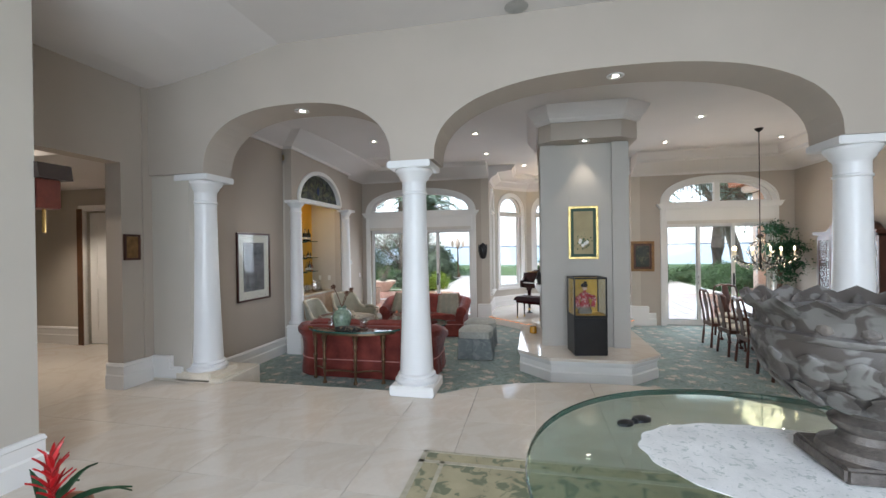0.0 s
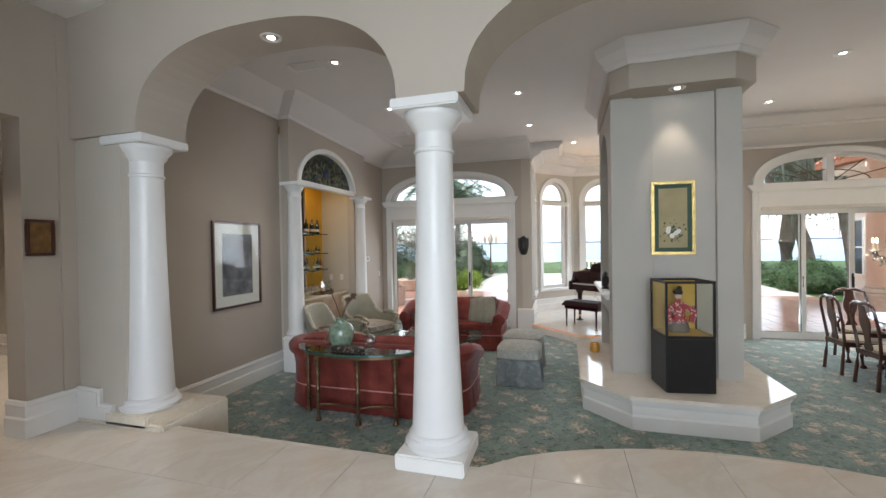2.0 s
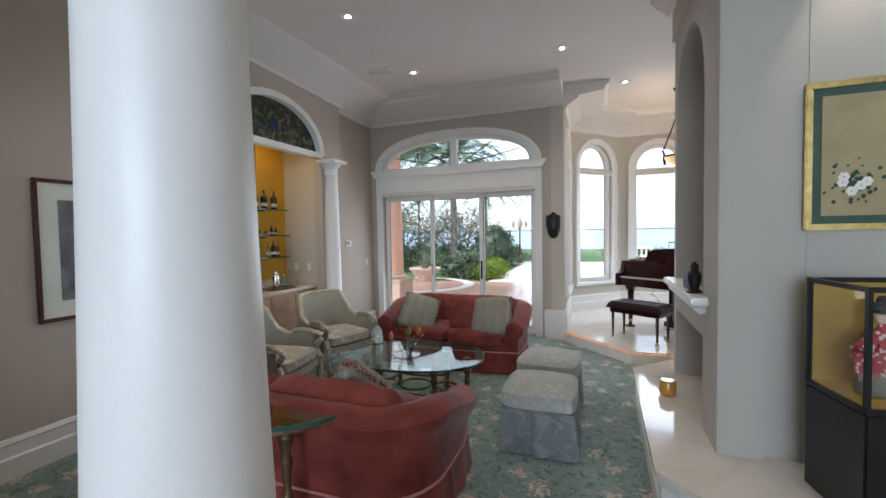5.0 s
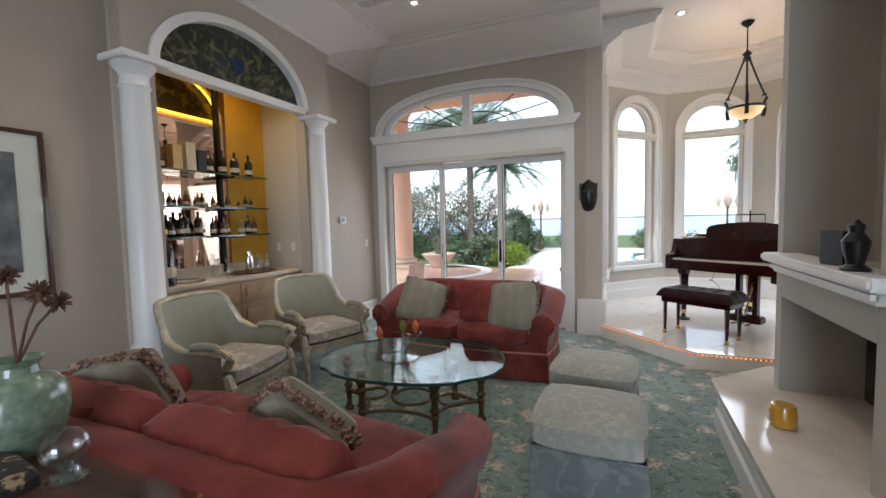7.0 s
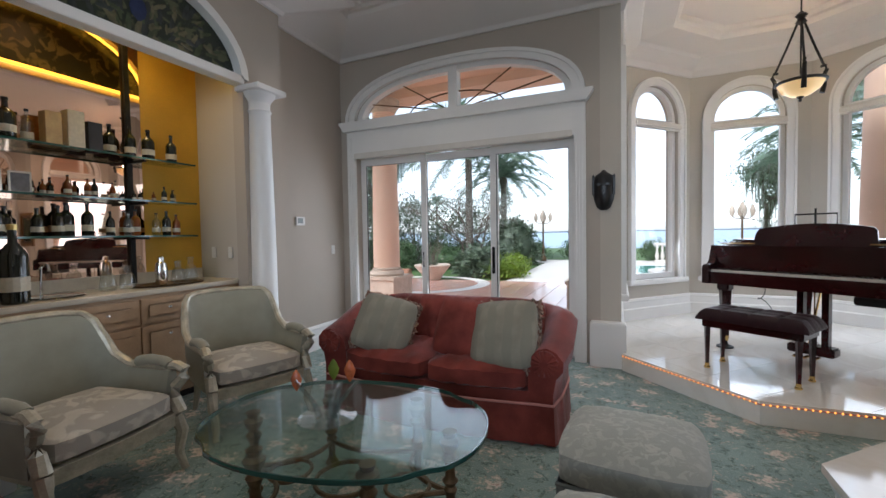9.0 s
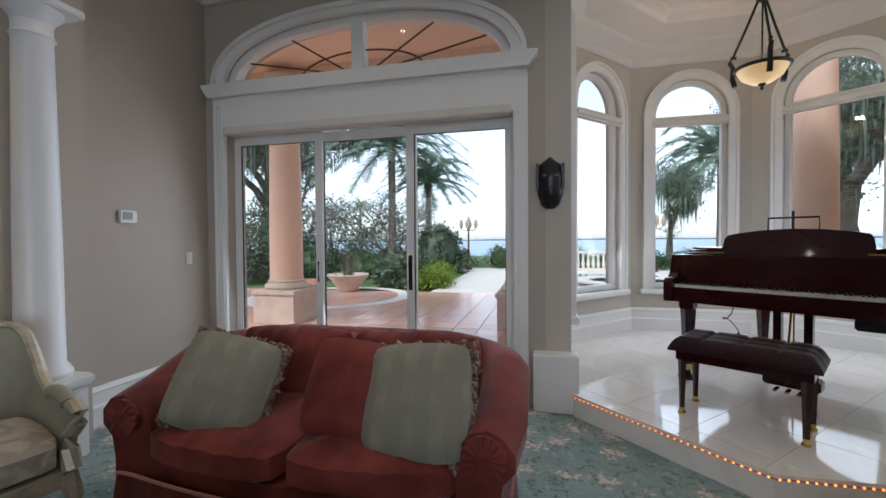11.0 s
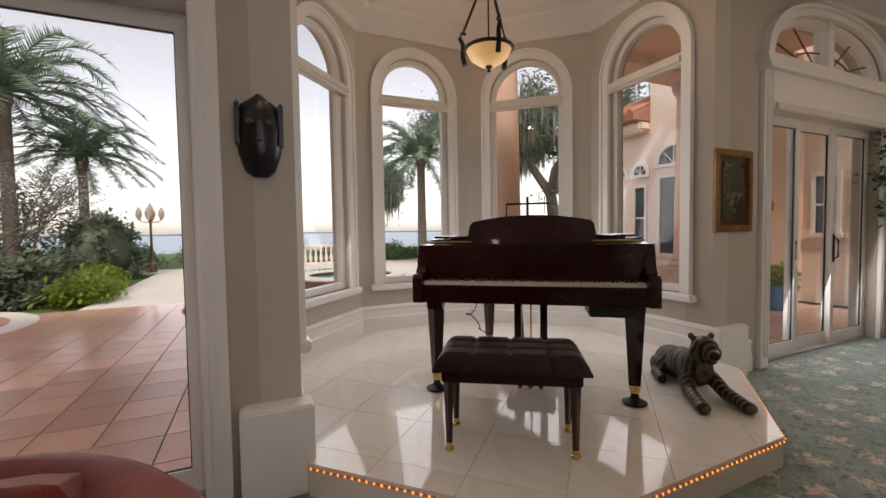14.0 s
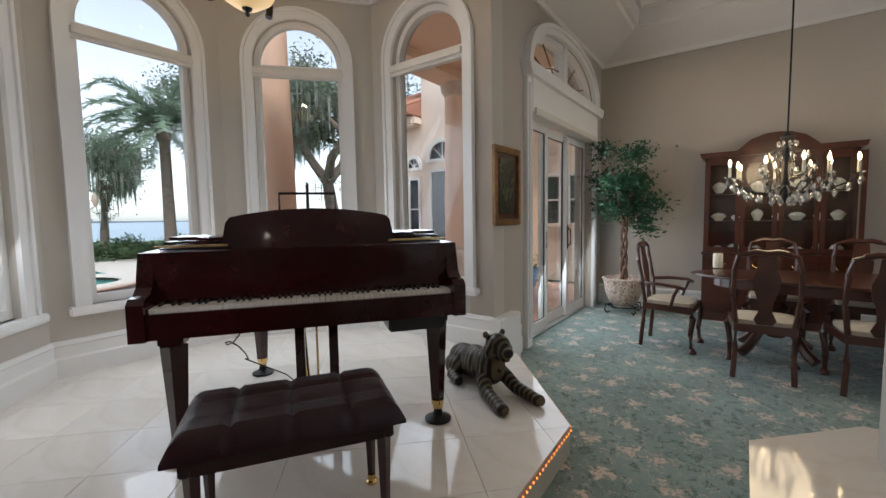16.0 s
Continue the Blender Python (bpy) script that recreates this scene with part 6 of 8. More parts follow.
for s in (-1, 0, 1):
    part("pedal", box(s * 0.07 - 0.014, s * 0.07 + 0.014, 0.16, 0.28, 0.055, 0.07, 0.005), BRASS, ly)
part("pedal_rod", tube([(0, 0.37, 0.15), (0, 0.37, 0.66)], 0.006, 6), BRASS, ly)
part("player_box", box(0.36, 0.66, 0.02, 0.28, 0.585, 0.658, 0.01), BLACK, t, "black player box under the keybed")
part("brace", tube([(-0.05, 0.42, 0.15), (-0.1, 0.85, 0.72)], 0.01, 6), BRASS, t)
cab = [(-0.44 + 0.05 * math.sin(q * 0.8), 0.35 + 0.02 * q, 0.62 - 0.022 * q + 0.03 * math.sin(q * 1.1)) for q in range(12)] + [(-0.2, 0.7, 0.2), (-0.1, 0.9, 0.01)]
part("cable", tube(cab, 0.004, 5), BLACK, t, "loose black cable")
t2 = thing("music_holder", P @ pose(-0.02, 0.42, 1.062), "black metal sheet holder standing on the piano", "music stand")
part("stand", tube([(0, 0, 0.0), (0, 0, 0.30)], 0.009, 6), IRON, t2)
part("foot", box(-0.05, 0.05, -0.05, 0.05, 0, 0.012), IRON, t2)
part("holder_frame", tube([(-0.15, 0, 0.10), (-0.15, 0, 0.25), (0.15, 0, 0.25), (0.15, 0, 0.10)], 0.008, 5), IRON, t2)

# bench: seat 0.80 x 0.42 parallel to the keyboard
t = thing("piano_bench", pose(0.64, 9.19, STAGE, 0, 0, -33.5), "tufted dark leather piano bench on mahogany legs", "bench")
part("apron", box(-0.36, 0.36, -0.17, 0.17, 0.37, 0.44, 0.006), MAHOG, t)
bm = bmesh.new()
bmesh.ops.create_grid(bm, x_segments=40, y_segments=22, size=1)
for v in bm.verts:
    x, y = v.co.x, v.co.y
    edge = max(0.0, max(abs(x), abs(y)) - 0.80) / 0.20
    tuft = min(min(abs(x - q) for q in (-0.5, 0, 0.5)) * 8, min(abs(y - q) for q in (-0.33, 0.33)) * 4.5)
    v.co = Vector((x * 0.40, y * 0.205, 0.535 - 0.085 * edge ** 2.2 - 0.014 * max(0, 1 - tuft * 2.5)))
r = bmesh.ops.extrude_edge_only(bm, edges=[e for e in bm.edges if e.is_boundary])
for v in r["geom"]:
    if isinstance(v, bmesh.types.BMVert):
        v.co.z = 0.435
part("seat_cushion", bm, LEATHER, t, "tufted oxblood leather seat", smooth=True)
for s in (-1, 1):
    for q in (-1, 1):
        bm = lathe([(0.016, 0.03), (0.028, 0.40)], 4, (s * 0.325, q * 0.145, 0))
        lg = part("leg", bm, MAHOG, t)
        part("ferrule", lathe([(0.024, 0.0), (0.026, 0.012), (0.018, 0.02), (0.018, 0.045)], 12, (s * 0.325, q * 0.145, 0)), BRASS, lg)

# reclining tiger: one plain body mesh
bm = bmesh.new()
def blob(p, r, s=(1, 1, 1), rot=0):
    bmesh.ops.create_icosphere(bm, subdivisions=3, radius=r, matrix=Matrix.Translation(p) @ Matrix.Rotation(radians(rot), 4, "Z") @ Matrix.Diagonal((*s, 1)))


blob((-0.30, 0.0, 0.13), 0.14, (1.3, 0.85, 0.9))
blob((-0.10, 0.0, 0.16), 0.14, (1.3, 0.8, 0.95))
blob((0.08, 0.0, 0.19), 0.13, (1.1, 0.85, 1.1))
blob((0.14, 0.0, 0.30), 0.085, (1.0, 0.9, 1.2))
blob((0.20, 0.0, 0.375), 0.092, (1.15, 0.92, 0.88))
blob((0.29, 0.0, 0.345), 0.058, (1.3, 0.95, 0.75))
blob((0.335, 0.0, 0.362), 0.026, (1.1, 1.2, 0.7))
blob((0.285, 0.0, 0.295), 0.042, (1.25, 0.8, 0.45))
blob((0.21, 0.07, 0.335), 0.05, (0.9, 0.8, 1.0))
blob((0.21, -0.07, 0.335), 0.05, (0.9, 0.8, 1.0))
for s in (-1, 1):
    blob((0.15, s * 0.07, 0.445), 0.026, (0.6, 1, 1.05))
    add_tube(bm, [(0.12, s * 0.09, 0.13), (0.25, s * 0.12, 0.06), (0.44, s * 0.14, 0.045)], 0.055, 12, 0.042)
    blob((0.47, s * 0.145, 0.042), 0.05, (1.2, 0.95, 0.8))
    blob((-0.30, s * 0.10, 0.09), 0.10, (1.3, 0.6, 0.85))
    add_tube(bm, [(-0.26, s * 0.15, 0.05), (-0.08, s * 0.17, 0.04)], 0.042, 10, 0.035)
add_tube(bm, [(-0.44, 0.02, 0.08), (-0.52, 0.08, 0.04), (-0.48, 0.2, 0.03), (-0.34, 0.24, 0.03)], 0.026, 8, 0.018)
tg = part("tiger_statue", bm, TIGER, None, smooth=True)
tg.matrix_world = pose(2.215, 9.25, STAGE, 0, 0, -118) @ Matrix.Diagonal((0.9, 0.95, 0.94, 1))
fuse = tg.modifiers.new("fuse", "REMESH")
fuse.mode, fuse.voxel_size, fuse.use_smooth_shade = "VOXEL", 0.012, True
tagged(tg, "glazed striped tiger statue lying on the stage edge", "statue")

# rope light along the stage edge
rp = []
front_line = front
t = thing("rope_light", Matrix.Identity(4), "orange rope light under the lip of the stage", "light")
for a, b in zip(front_line, front_line[1:]):
    a, b = Vector(a), Vector(b)
    o = Vector(((b - a).y, -(b - a).x)).normalized() * -0.006
    n = round((b - a).length / 0.04)
    part("rope", tube([(*(a + o), STAGE - 0.022), (*(b + o), STAGE - 0.022)], 0.006, 5), PIPING, t)
    for q in range(n):
        p = a.lerp(b, (q + 0.5) / n) + o * 1.6
        rp.append(p)
bm = bmesh.new()
for p in rp:
    bmesh.ops.create_icosphere(bm, subdivisions=1, radius=0.0075, matrix=Matrix.Translation((*p, STAGE - 0.022)))
tagged(part("bulbs", bm, ROPE, t, "small glowing orange bulbs"), kind="stuff")

# alabaster bowl pendant with swan brackets
t = thing("bowl_pendant", pose(1.30, 10.49, 2.75), "alabaster bowl pendant hung on three bronze swan arms", "pendant lamp")
part("bowl", lathe([(0.01, 0.02), (0.08, 0.035), (0.16, 0.09), (0.20, 0.165), (0.205, 0.17), (0.195, 0.17), (0.15, 0.10), (0.07, 0.05), (0.01, 0.04)], 32), ALABASTER, t, "glowing alabaster bowl", smooth=True)
part("bowl_rim", tube([(0.207 * math.cos(radians(a)), 0.207 * math.sin(radians(a)), 0.17) for a in range(0, 361, 12)], 0.016, 6), IRON, t, smooth=True)
part("finial", lathe([(0.004, -0.03), (0.018, -0.015), (0.01, 0.0), (0.03, 0.015), (0.035, 0.03)], 12), IRON, t, smooth=True)
for k in range(3):
    a = radians(120 * k + 20)
    c, s = math.cos(a), math.sin(a)
    part("swan_arm", tube([(0.215 * c, 0.215 * s, 0.06), (0.235 * c, 0.235 * s, 0.14), (0.23 * c, 0.23 * s, 0.24), (0.26 * c, 0.26 * s, 0.30), (0.245 * c, 0.245 * s, 0.34), (0.205 * c, 0.205 * s, 0.33)], 0.024, 8, 0.014), IRON, t, smooth=True)
    part("hanger_rod", tube([(0.235 * c, 0.235 * s, 0.33), (0.13 * c, 0.13 * s, 0.56), (0.03 * c, 0.03 * s, 0.80)], 0.011, 6), IRON, t)
part("stem", tube([(0, 0, 0.17), (0, 0, 1.25)], 0.008, 6), IRON, t)
part("crown_knot", lathe([(0.01, 0.76), (0.05, 0.79), (0.03, 0.83), (0.055, 0.86), (0.015, 0.9)], 14), IRON, t, smooth=True)
part("canopy", lathe([(0.02, 1.2), (0.06, 1.235), (0.075, 1.262)], 18), IRON, t, smooth=True)
point_lamp("pendant_bulb", (1.30, 10.49, 2.98), 12, (1.0, 0.78, 0.5), 0.05)

# ---- dining room ----
t = thing("dining_table", pose(4.76, 6.75, 0), "oval polished mahogany dining table on a pedestal base", "table")
part("tabletop", lathe([(0.5, 0.735), (0.54, 0.742), (0.555, 0.752), (0.55, 0.765), (0.54, 0.768)], 56, (0, 0, 0), True, (1.0, 2.65)), DARKWOOD, t, smooth=True)
part("apron", lathe([(0.47, 0.65), (0.47, 0.735)], 40, (0, 0, 0), True, (1.0, 2.7)), DARKWOOD, t)
for y in (-0.75, 0.75):
    pd = part("pedestal", lathe([(0.07, 0.18), (0.09, 0.24), (0.05, 0.3), (0.07, 0.4), (0.1, 0.46), (0.06, 0.52), (0.09, 0.65)], 20, (0, y, 0)), DARKWOOD, t, smooth=True)
    for k in range(4):
        a = radians(45 + 90 * k)
        c, s = math.cos(a), math.sin(a)
        part("claw_foot", tube([(0.04 * c, y + 0.04 * s, 0.24), (0.18 * c, y + 0.18 * s, 0.24), (0.30 * c, y + 0.30 * s, 0.10), (0.38 * c, y + 0.38 * s, 0.045)], 0.035, 8, 0.045), DARKWOOD, pd, smooth=True)


def dining_chair(m, arms=False):
    t = thing("dining_chair", m, "dark mahogany Queen Anne chair with a vase splat and cream seat" if not arms else "dark mahogany Queen Anne armchair with a cream seat", "chair", "chairs round the dining table")
    w = 0.24
    for s in (-1, 1):
        part("back_post", tube([(s * 0.20, 0.235, 0.0), (s * 0.19, 0.215, 0.25), (s * 0.19, 0.20, 0.46), (s * 0.215, 0.225, 0.68), (s * 0.215, 0.265, 0.90), (s * 0.19, 0.28, 1.02), (s * 0.12, 0.285, 1.045)], 0.021, 8, 0.017), DARKWOOD, t, smooth=True)
        lg = part("front_leg", tube([(s * 0.23, -0.22, 0.44), (s * 0.255, -0.245, 0.36), (s * 0.235, -0.225, 0.18), (s * 0.235, -0.235, 0.05)], 0.036, 8, 0.018), DARKWOOD, t, smooth=True)
        part("pad_foot", lathe([(0.03, 0), (0.042, 0.012), (0.034, 0.03), (0.018, 0.055)], 12, (s * 0.235, -0.245, 0)), DARKWOOD, lg, smooth=True)
        if arms:
            part("arm", tube([(s * 0.205, 0.21, 0.66), (s * 0.27, 0.05, 0.67), (s * 0.30, -0.10, 0.66), (s * 0.27, -0.16, 0.64)], 0.017, 8), DARKWOOD, t, smooth=True)
            part("arm_support", tube([(s * 0.28, -0.12, 0.65), (s * 0.295, -0.08, 0.56), (s * 0.255, -0.05, 0.44)], 0.017, 8), DARKWOOD, t, smooth=True)
    part("crest_rail", tube([(-0.14, 0.285, 1.04), (-0.07, 0.29, 1.06), (0, 0.29, 1.048), (0.07, 0.29, 1.06), (0.14, 0.285, 1.04)], 0.024, 8), DARKWOOD, t, smooth=True)
    bm = bmesh.new()
    half = [(0.05, 0.46), (0.075, 0.50), (0.045, 0.57), (0.05, 0.66), (0.085, 0.76), (0.09, 0.84), (0.06, 0.93), (0.055, 1.03)]
    add_prism(bm, half + [(-x, z) for x, z in half[::-1]], -0.006, 0.006, lambda u, v, q: (u, 0.205 + q + 0.08 * max(0, (v - 0.46) / 0.58) ** 1.3, v))
    part("splat", bm, DARKWOOD, t)
    part("seat_frame", slab([(-0.26, -0.24), (0.26, -0.24), (0.205, 0.22), (-0.205, 0.22)], 0.39, 0.455), DARKWOOD, t)
    bm = soft_box(0.225, 0.215, 0.035, puff=0.5, n=5)
    for v in bm.verts:
        v.co = Vector((v.co.x * (1 - (v.co.y + 0.2) * 0.35), v.co.y - 0.015, v.co.z + 0.465))
    part("seat_cushion", bm, SEATCLOTH, t, smooth=True)
    return t


first = dining_chair(pose(4.12, 7.62, 0, 0, 0, 90))
for y, jig in ((6.95, 2), (6.28, -2), (5.6, 1)):
    copy_thing(first, pose(4.12, y, 0, 0, 0, 90 + jig))
for y, jig in ((7.5, 2), (6.8, -3), (6.1, 0), (5.4, 2)):
    copy_thing(first, pose(5.42, y, 0, 0, 0, -90 + jig))
dining_chair(pose(4.60, 8.38, 0, 0, 0, -4), True)
dining_chair(pose(4.76, 5.02, 0, 0, 0, 180), True)
t = thing("candle", pose(5.2, 8.0, 0.768), "thick cream pillar candle on the dining table", "candle")
part("wax", lathe([(0.045, 0), (0.048, 0.01), (0.048, 0.15), (0.042, 0.158), (0.01, 0.15)], 18), WAX, t, smooth=True)

# china cabinet
t = thing("china_cabinet", pose(6.41, 7.49, 0, 0, 0, -90), "dark mahogany china cabinet with glazed doors full of dishes", "cabinet")
W = 0.71
part("lower_body", box(-W, W, -0.44, 0.0, 0.10, 0.84, 0.006), DARKWOOD, t)
part("plinth", box(-W - 0.01, W + 0.01, -0.45, 0.0, 0.0, 0.10, 0.01), DARKWOOD, t)
part("waist_moulding", box(-W - 0.02, W + 0.02, -0.46, 0.0, 0.84, 0.875, 0.012), DARKWOOD, t)
for i in range(4):
    x0 = -W + 0.02 + i * 0.37
    dr = part("drawer", box(x0, x0 + 0.35, -0.455, -0.44, 0.65, 0.82, 0.006), DARKWOOD, t)
    part("handle", tube([(x0 + 0.13, -0.457, 0.74), (x0 + 0.14, -0.475, 0.715), (x0 + 0.175, -0.48, 0.705), (x0 + 0.21, -0.475, 0.715), (x0 + 0.22, -0.457, 0.74)], 0.005, 6), BRASS, dr)
    bm = bmesh.new()
    add_box(bm, x0, x0 + 0.35, -0.455, -0.44, 0.12, 0.63, 0.005)
    add_box(bm, x0 + 0.05, x0 + 0.30, -0.468, -0.454, 0.18, 0.57, 0.012)
    part("cabinet_door", bm, DARKWOOD, t)
bm = bmesh.new()
add_box(bm, -W, W, -0.03, 0.0, 0.875, 2.05)
for x in (-W, W - 0.03):
    add_box(bm, x, x + 0.03, -0.36, -0.03, 0.875, 2.05)
add_box(bm, -W, W, -0.36, 0.0, 2.02, 2.06)
part("hutch_body", bm, DARKWOOD, t)
for z in (1.25, 1.6):
    part("shelf", box(-W + 0.03, W - 0.03, -0.33, -0.03, z, z + 0.015), DARKWOOD, t)
for i in range(4):
    x0 = -W + 0.01 + i * 0.37
    bm = bmesh.new()
    add_box(bm, x0, x0 + 0.045, -0.385, -0.36, 0.88, 2.02, 0.004)
    add_box(bm, x0 + 0.315, x0 + 0.36, -0.385, -0.36, 0.88, 2.02, 0.004)
    add_box(bm, x0 + 0.045, x0 + 0.315, -0.385, -0.36, 0.88, 0.94)
    add_box(bm, x0 + 0.045, x0 + 0.315, -0.385, -0.36, 1.96, 2.02)
    d = part("glazed_door", bm, DARKWOOD, t)
    g = part("pane", box(x0 + 0.045, x0 + 0.315, -0.375, -0.371, 0.94, 1.96), PANE, d)
    g.visible_shadow = False
bm = bmesh.new()
add_prism(bm, [(-W - 0.04, 2.06), (-W - 0.06, 2.12), (-0.38, 2.12), (-0.34, 2.16), (-0.25, 2.24), (-0.12, 2.29), (0, 2.30), (0.12, 2.29), (0.25, 2.24), (0.34, 2.16), (0.38, 2.12), (W + 0.06, 2.12), (W + 0.04, 2.06)], -0.42, -0.02, lambda u, v, q: (u, q, v))
part("bonnet_cornice", bm, DARKWOOD, t, "arched bonnet cornice")
random.seed(31)
for z in (0.876, 1.266, 1.616):
    for x in (-0.56, -0.38, -0.16, 0.04, 0.22, 0.42, 0.58):
        h = random.uniform(0.07, 0.15)
        d = thing("china_dish", t.matrix_world @ Matrix.Translation((x, -0.19, z)), "white porcelain tureen or bowl in the cabinet", "dish", "china in the cabinet")
        r = random.uniform(0.045, 0.08)
        part("bowl", lathe([(r * 0.5, 0), (r * 0.55, 0.01), (r, h * 0.5), (r * 1.05, h * 0.62), (r * 0.7, h * 0.85), (r * 0.15, h)], 16), PAPER, d, smooth=True)
point_lamp("cabinet_light", (6.2, 7.49, 1.98), 1.2, (1.0, 0.8, 0.5), 0.02)

# chandelier
t = thing("chandelier", pose(4.73, 7.48, 1.62), "iron chandelier with candle bulbs and crystal drops", "chandelier")
part("stem", lathe([(0.015, -0.16), (0.03, -0.12), (0.015, -0.06), (0.035, 0.0), (0.02, 0.06), (0.014, 0.2), (0.03, 0.26), (0.014, 0.34), (0.05, 0.42), (0.06, 0.44), (0.01, 0.48)], 14), IRON, t, smooth=True)
part("chain_rod", tube([(0, 0, 0.47), (0, 0, 2.38)], 0.008, 6), IRON, t)
part("canopy", lathe([(0.015, 2.33), (0.06, 2.37), (0.07, 2.398)], 16), IRON, t, smooth=True)


def drop(p, parent, r=0.014, h=0.06):
    part("crystal_drop", lathe([(0.001, -h), (r, -h * 0.55), (r * 0.75, -h * 0.3), (0.002, 0)], 6, p), CUTCRYSTAL, parent)


for k in range(10):
    a = radians(36 * k + 10)
    c, s = math.cos(a), math.sin(a)
    rr = 0.47 if k % 2 else 0.36
    arm = part("arm", tube([(0.02 * c, 0.02 * s, 0.0), (0.14 * c, 0.14 * s, -0.08), (0.28 * c, 0.28 * s, -0.06), (rr * c, rr * s, 0.02), (rr * 1.02 * c, rr * 1.02 * s, 0.07)], 0.008, 6), IRON, t, smooth=True)
    part("drip_pan", lathe([(0.012, 0.06), (0.045, 0.075), (0.05, 0.085)], 12, (rr * 1.02 * c, rr * 1.02 * s, 0)), CRYSTAL, arm)
    part("candle_sleeve", lathe([(0.012, 0.08), (0.012, 0.18)], 10, (rr * 1.02 * c, rr * 1.02 * s, 0)), WAX, arm)
    part("bulb", lathe([(0.006, 0.18), (0.013, 0.2), (0.01, 0.225), (0.001, 0.25)], 8, (rr * 1.02 * c, rr * 1.02 * s, 0)), CANDLEBULB, arm)
    for q, dz in ((rr * 1.06, 0.06), (rr * 0.9, 0.0), (rr * 0.72, -0.05), (rr * 0.5, -0.08), (rr * 0.25, -0.11)):
        drop((q * c, q * s, dz), arm, 0.022, 0.085)
        drop((q * math.cos(a + 0.2), q * math.sin(a + 0.2), dz - 0.02), arm, 0.016, 0.065)
    sc = part("scroll", tube([(0.03 * c, 0.03 * s, 0.36), (0.14 * c, 0.14 * s, 0.30), (0.20 * c, 0.20 * s, 0.16), (0.15 * c, 0.15 * s, 0.02)], 0.006, 5), IRON, t)
    drop((0.20 * c, 0.20 * s, 0.18), sc, 0.02, 0.08)
    drop((0.15 * c, 0.15 * s, 0.30), sc, 0.02, 0.08)
    drop((0.07 * c, 0.07 * s, 0.40), sc, 0.016, 0.06)
point_lamp("chandelier_light", (4.73, 7.48, 1.92), 16, (1.0, 0.76, 0.46), 0.3)

# ficus tree in a patterned planter on an iron stand
t = thing("potted_ficus", pose(5.86, 9.12, 0), "tall twisted ficus tree in a patterned pot on an iron stand", "plant")
part("stand", tube([(0.2 * math.cos(radians(a)), 0.2 * math.sin(radians(a)), 0.10) for a in range(0, 361, 20)], 0.009, 6), IRON, t)
for k in range(4):
    a = radians(90 * k + 45)
    c, s = math.cos(a), math.sin(a)
    part("stand_foot", tube([(0.18 * c, 0.18 * s, 0.12), (0.26 * c, 0.26 * s, 0.13), (0.28 * c, 0.28 * s, 0.05), (0.24 * c, 0.24 * s, 0.012), (0.2 * c, 0.2 * s, 0.03)], 0.009, 6), IRON, t)
part("pot", lathe([(0.12, 0.11), (0.17, 0.14), (0.235, 0.28), (0.255, 0.42), (0.27, 0.46), (0.285, 0.49), (0.26, 0.50), (0.23, 0.46), (0.05, 0.45)], 28), POTMAT, t, "cream pot with a red-brown pattern", smooth=True)
random.seed(5)
for o in (0, 2.1, 4.2):
    part("trunk", tube([(0.035 * math.cos(o + q * 0.7), 0.035 * math.sin(o + q * 0.7), 0.44 + q * 0.075) for q in range(12)], 0.022, 8, 0.015), FICUSBARK, t, smooth=True)
tips = []
bm = bmesh.new()
for k in range(16):
    a, h = random.uniform(0, 6.28), random.uniform(1.32, 1.86)
    r = random.uniform(0.10, 0.40)
    e = Vector((r * math.cos(a), r * math.sin(a), h + random.uniform(0.1, 0.5)))
    add_tube(bm, [(0.02 * math.cos(a), 0.02 * math.sin(a), 1.2), (e.x * 0.5, e.y * 0.5, h), tuple(e)], 0.011, 5, 0.003)
    tips.append(e)
part("branches", bm, FICUSBARK, t)


def leaf_cloud(centres, spread, count, size, flat=0.6, droop=0.0):
    """Many single leaves, each a folded pair of triangles, scattered round the given centres."""
    vs, fs = [], []
    for _ in range(count):
        c = random.choice(centres)
        p = Vector(c) + Vector((random.gauss(0, spread), random.gauss(0, spread), random.gauss(0, spread * flat)))
        d = Vector((random.gauss(0, 1), random.gauss(0, 1), random.gauss(-droop, 0.6))).normalized()
        side = d.cross(Vector((random.gauss(0, 0.3), random.gauss(0, 0.3), 1))).normalized()
        L = size * random.uniform(0.6, 1.3)
        i = len(vs)
        vs += [p, p + d * L * 0.5 + side * L * 0.26, p + d * L, p + d * L * 0.5 - side * L * 0.26]
        fs += [(i, i + 1, i + 2, i + 3)]
    me = bpy.data.meshes.new("leaves")
    me.from_pydata([tuple(v) for v in vs], [], fs)
    return me


def leaves(name, me, material, parent, label=""):
    me.materials.append(material)
    ob = new(name, me)
    ob.parent = parent
    if label:
        ob["label"] = label
    return ob


leaves("crown", leaf_cloud([tuple(e) for e in tips] + [tuple(e * 0.8) for e in tips], 0.095, 4400, 0.072), HOUSELEAF, t, "glossy dark green leaves")

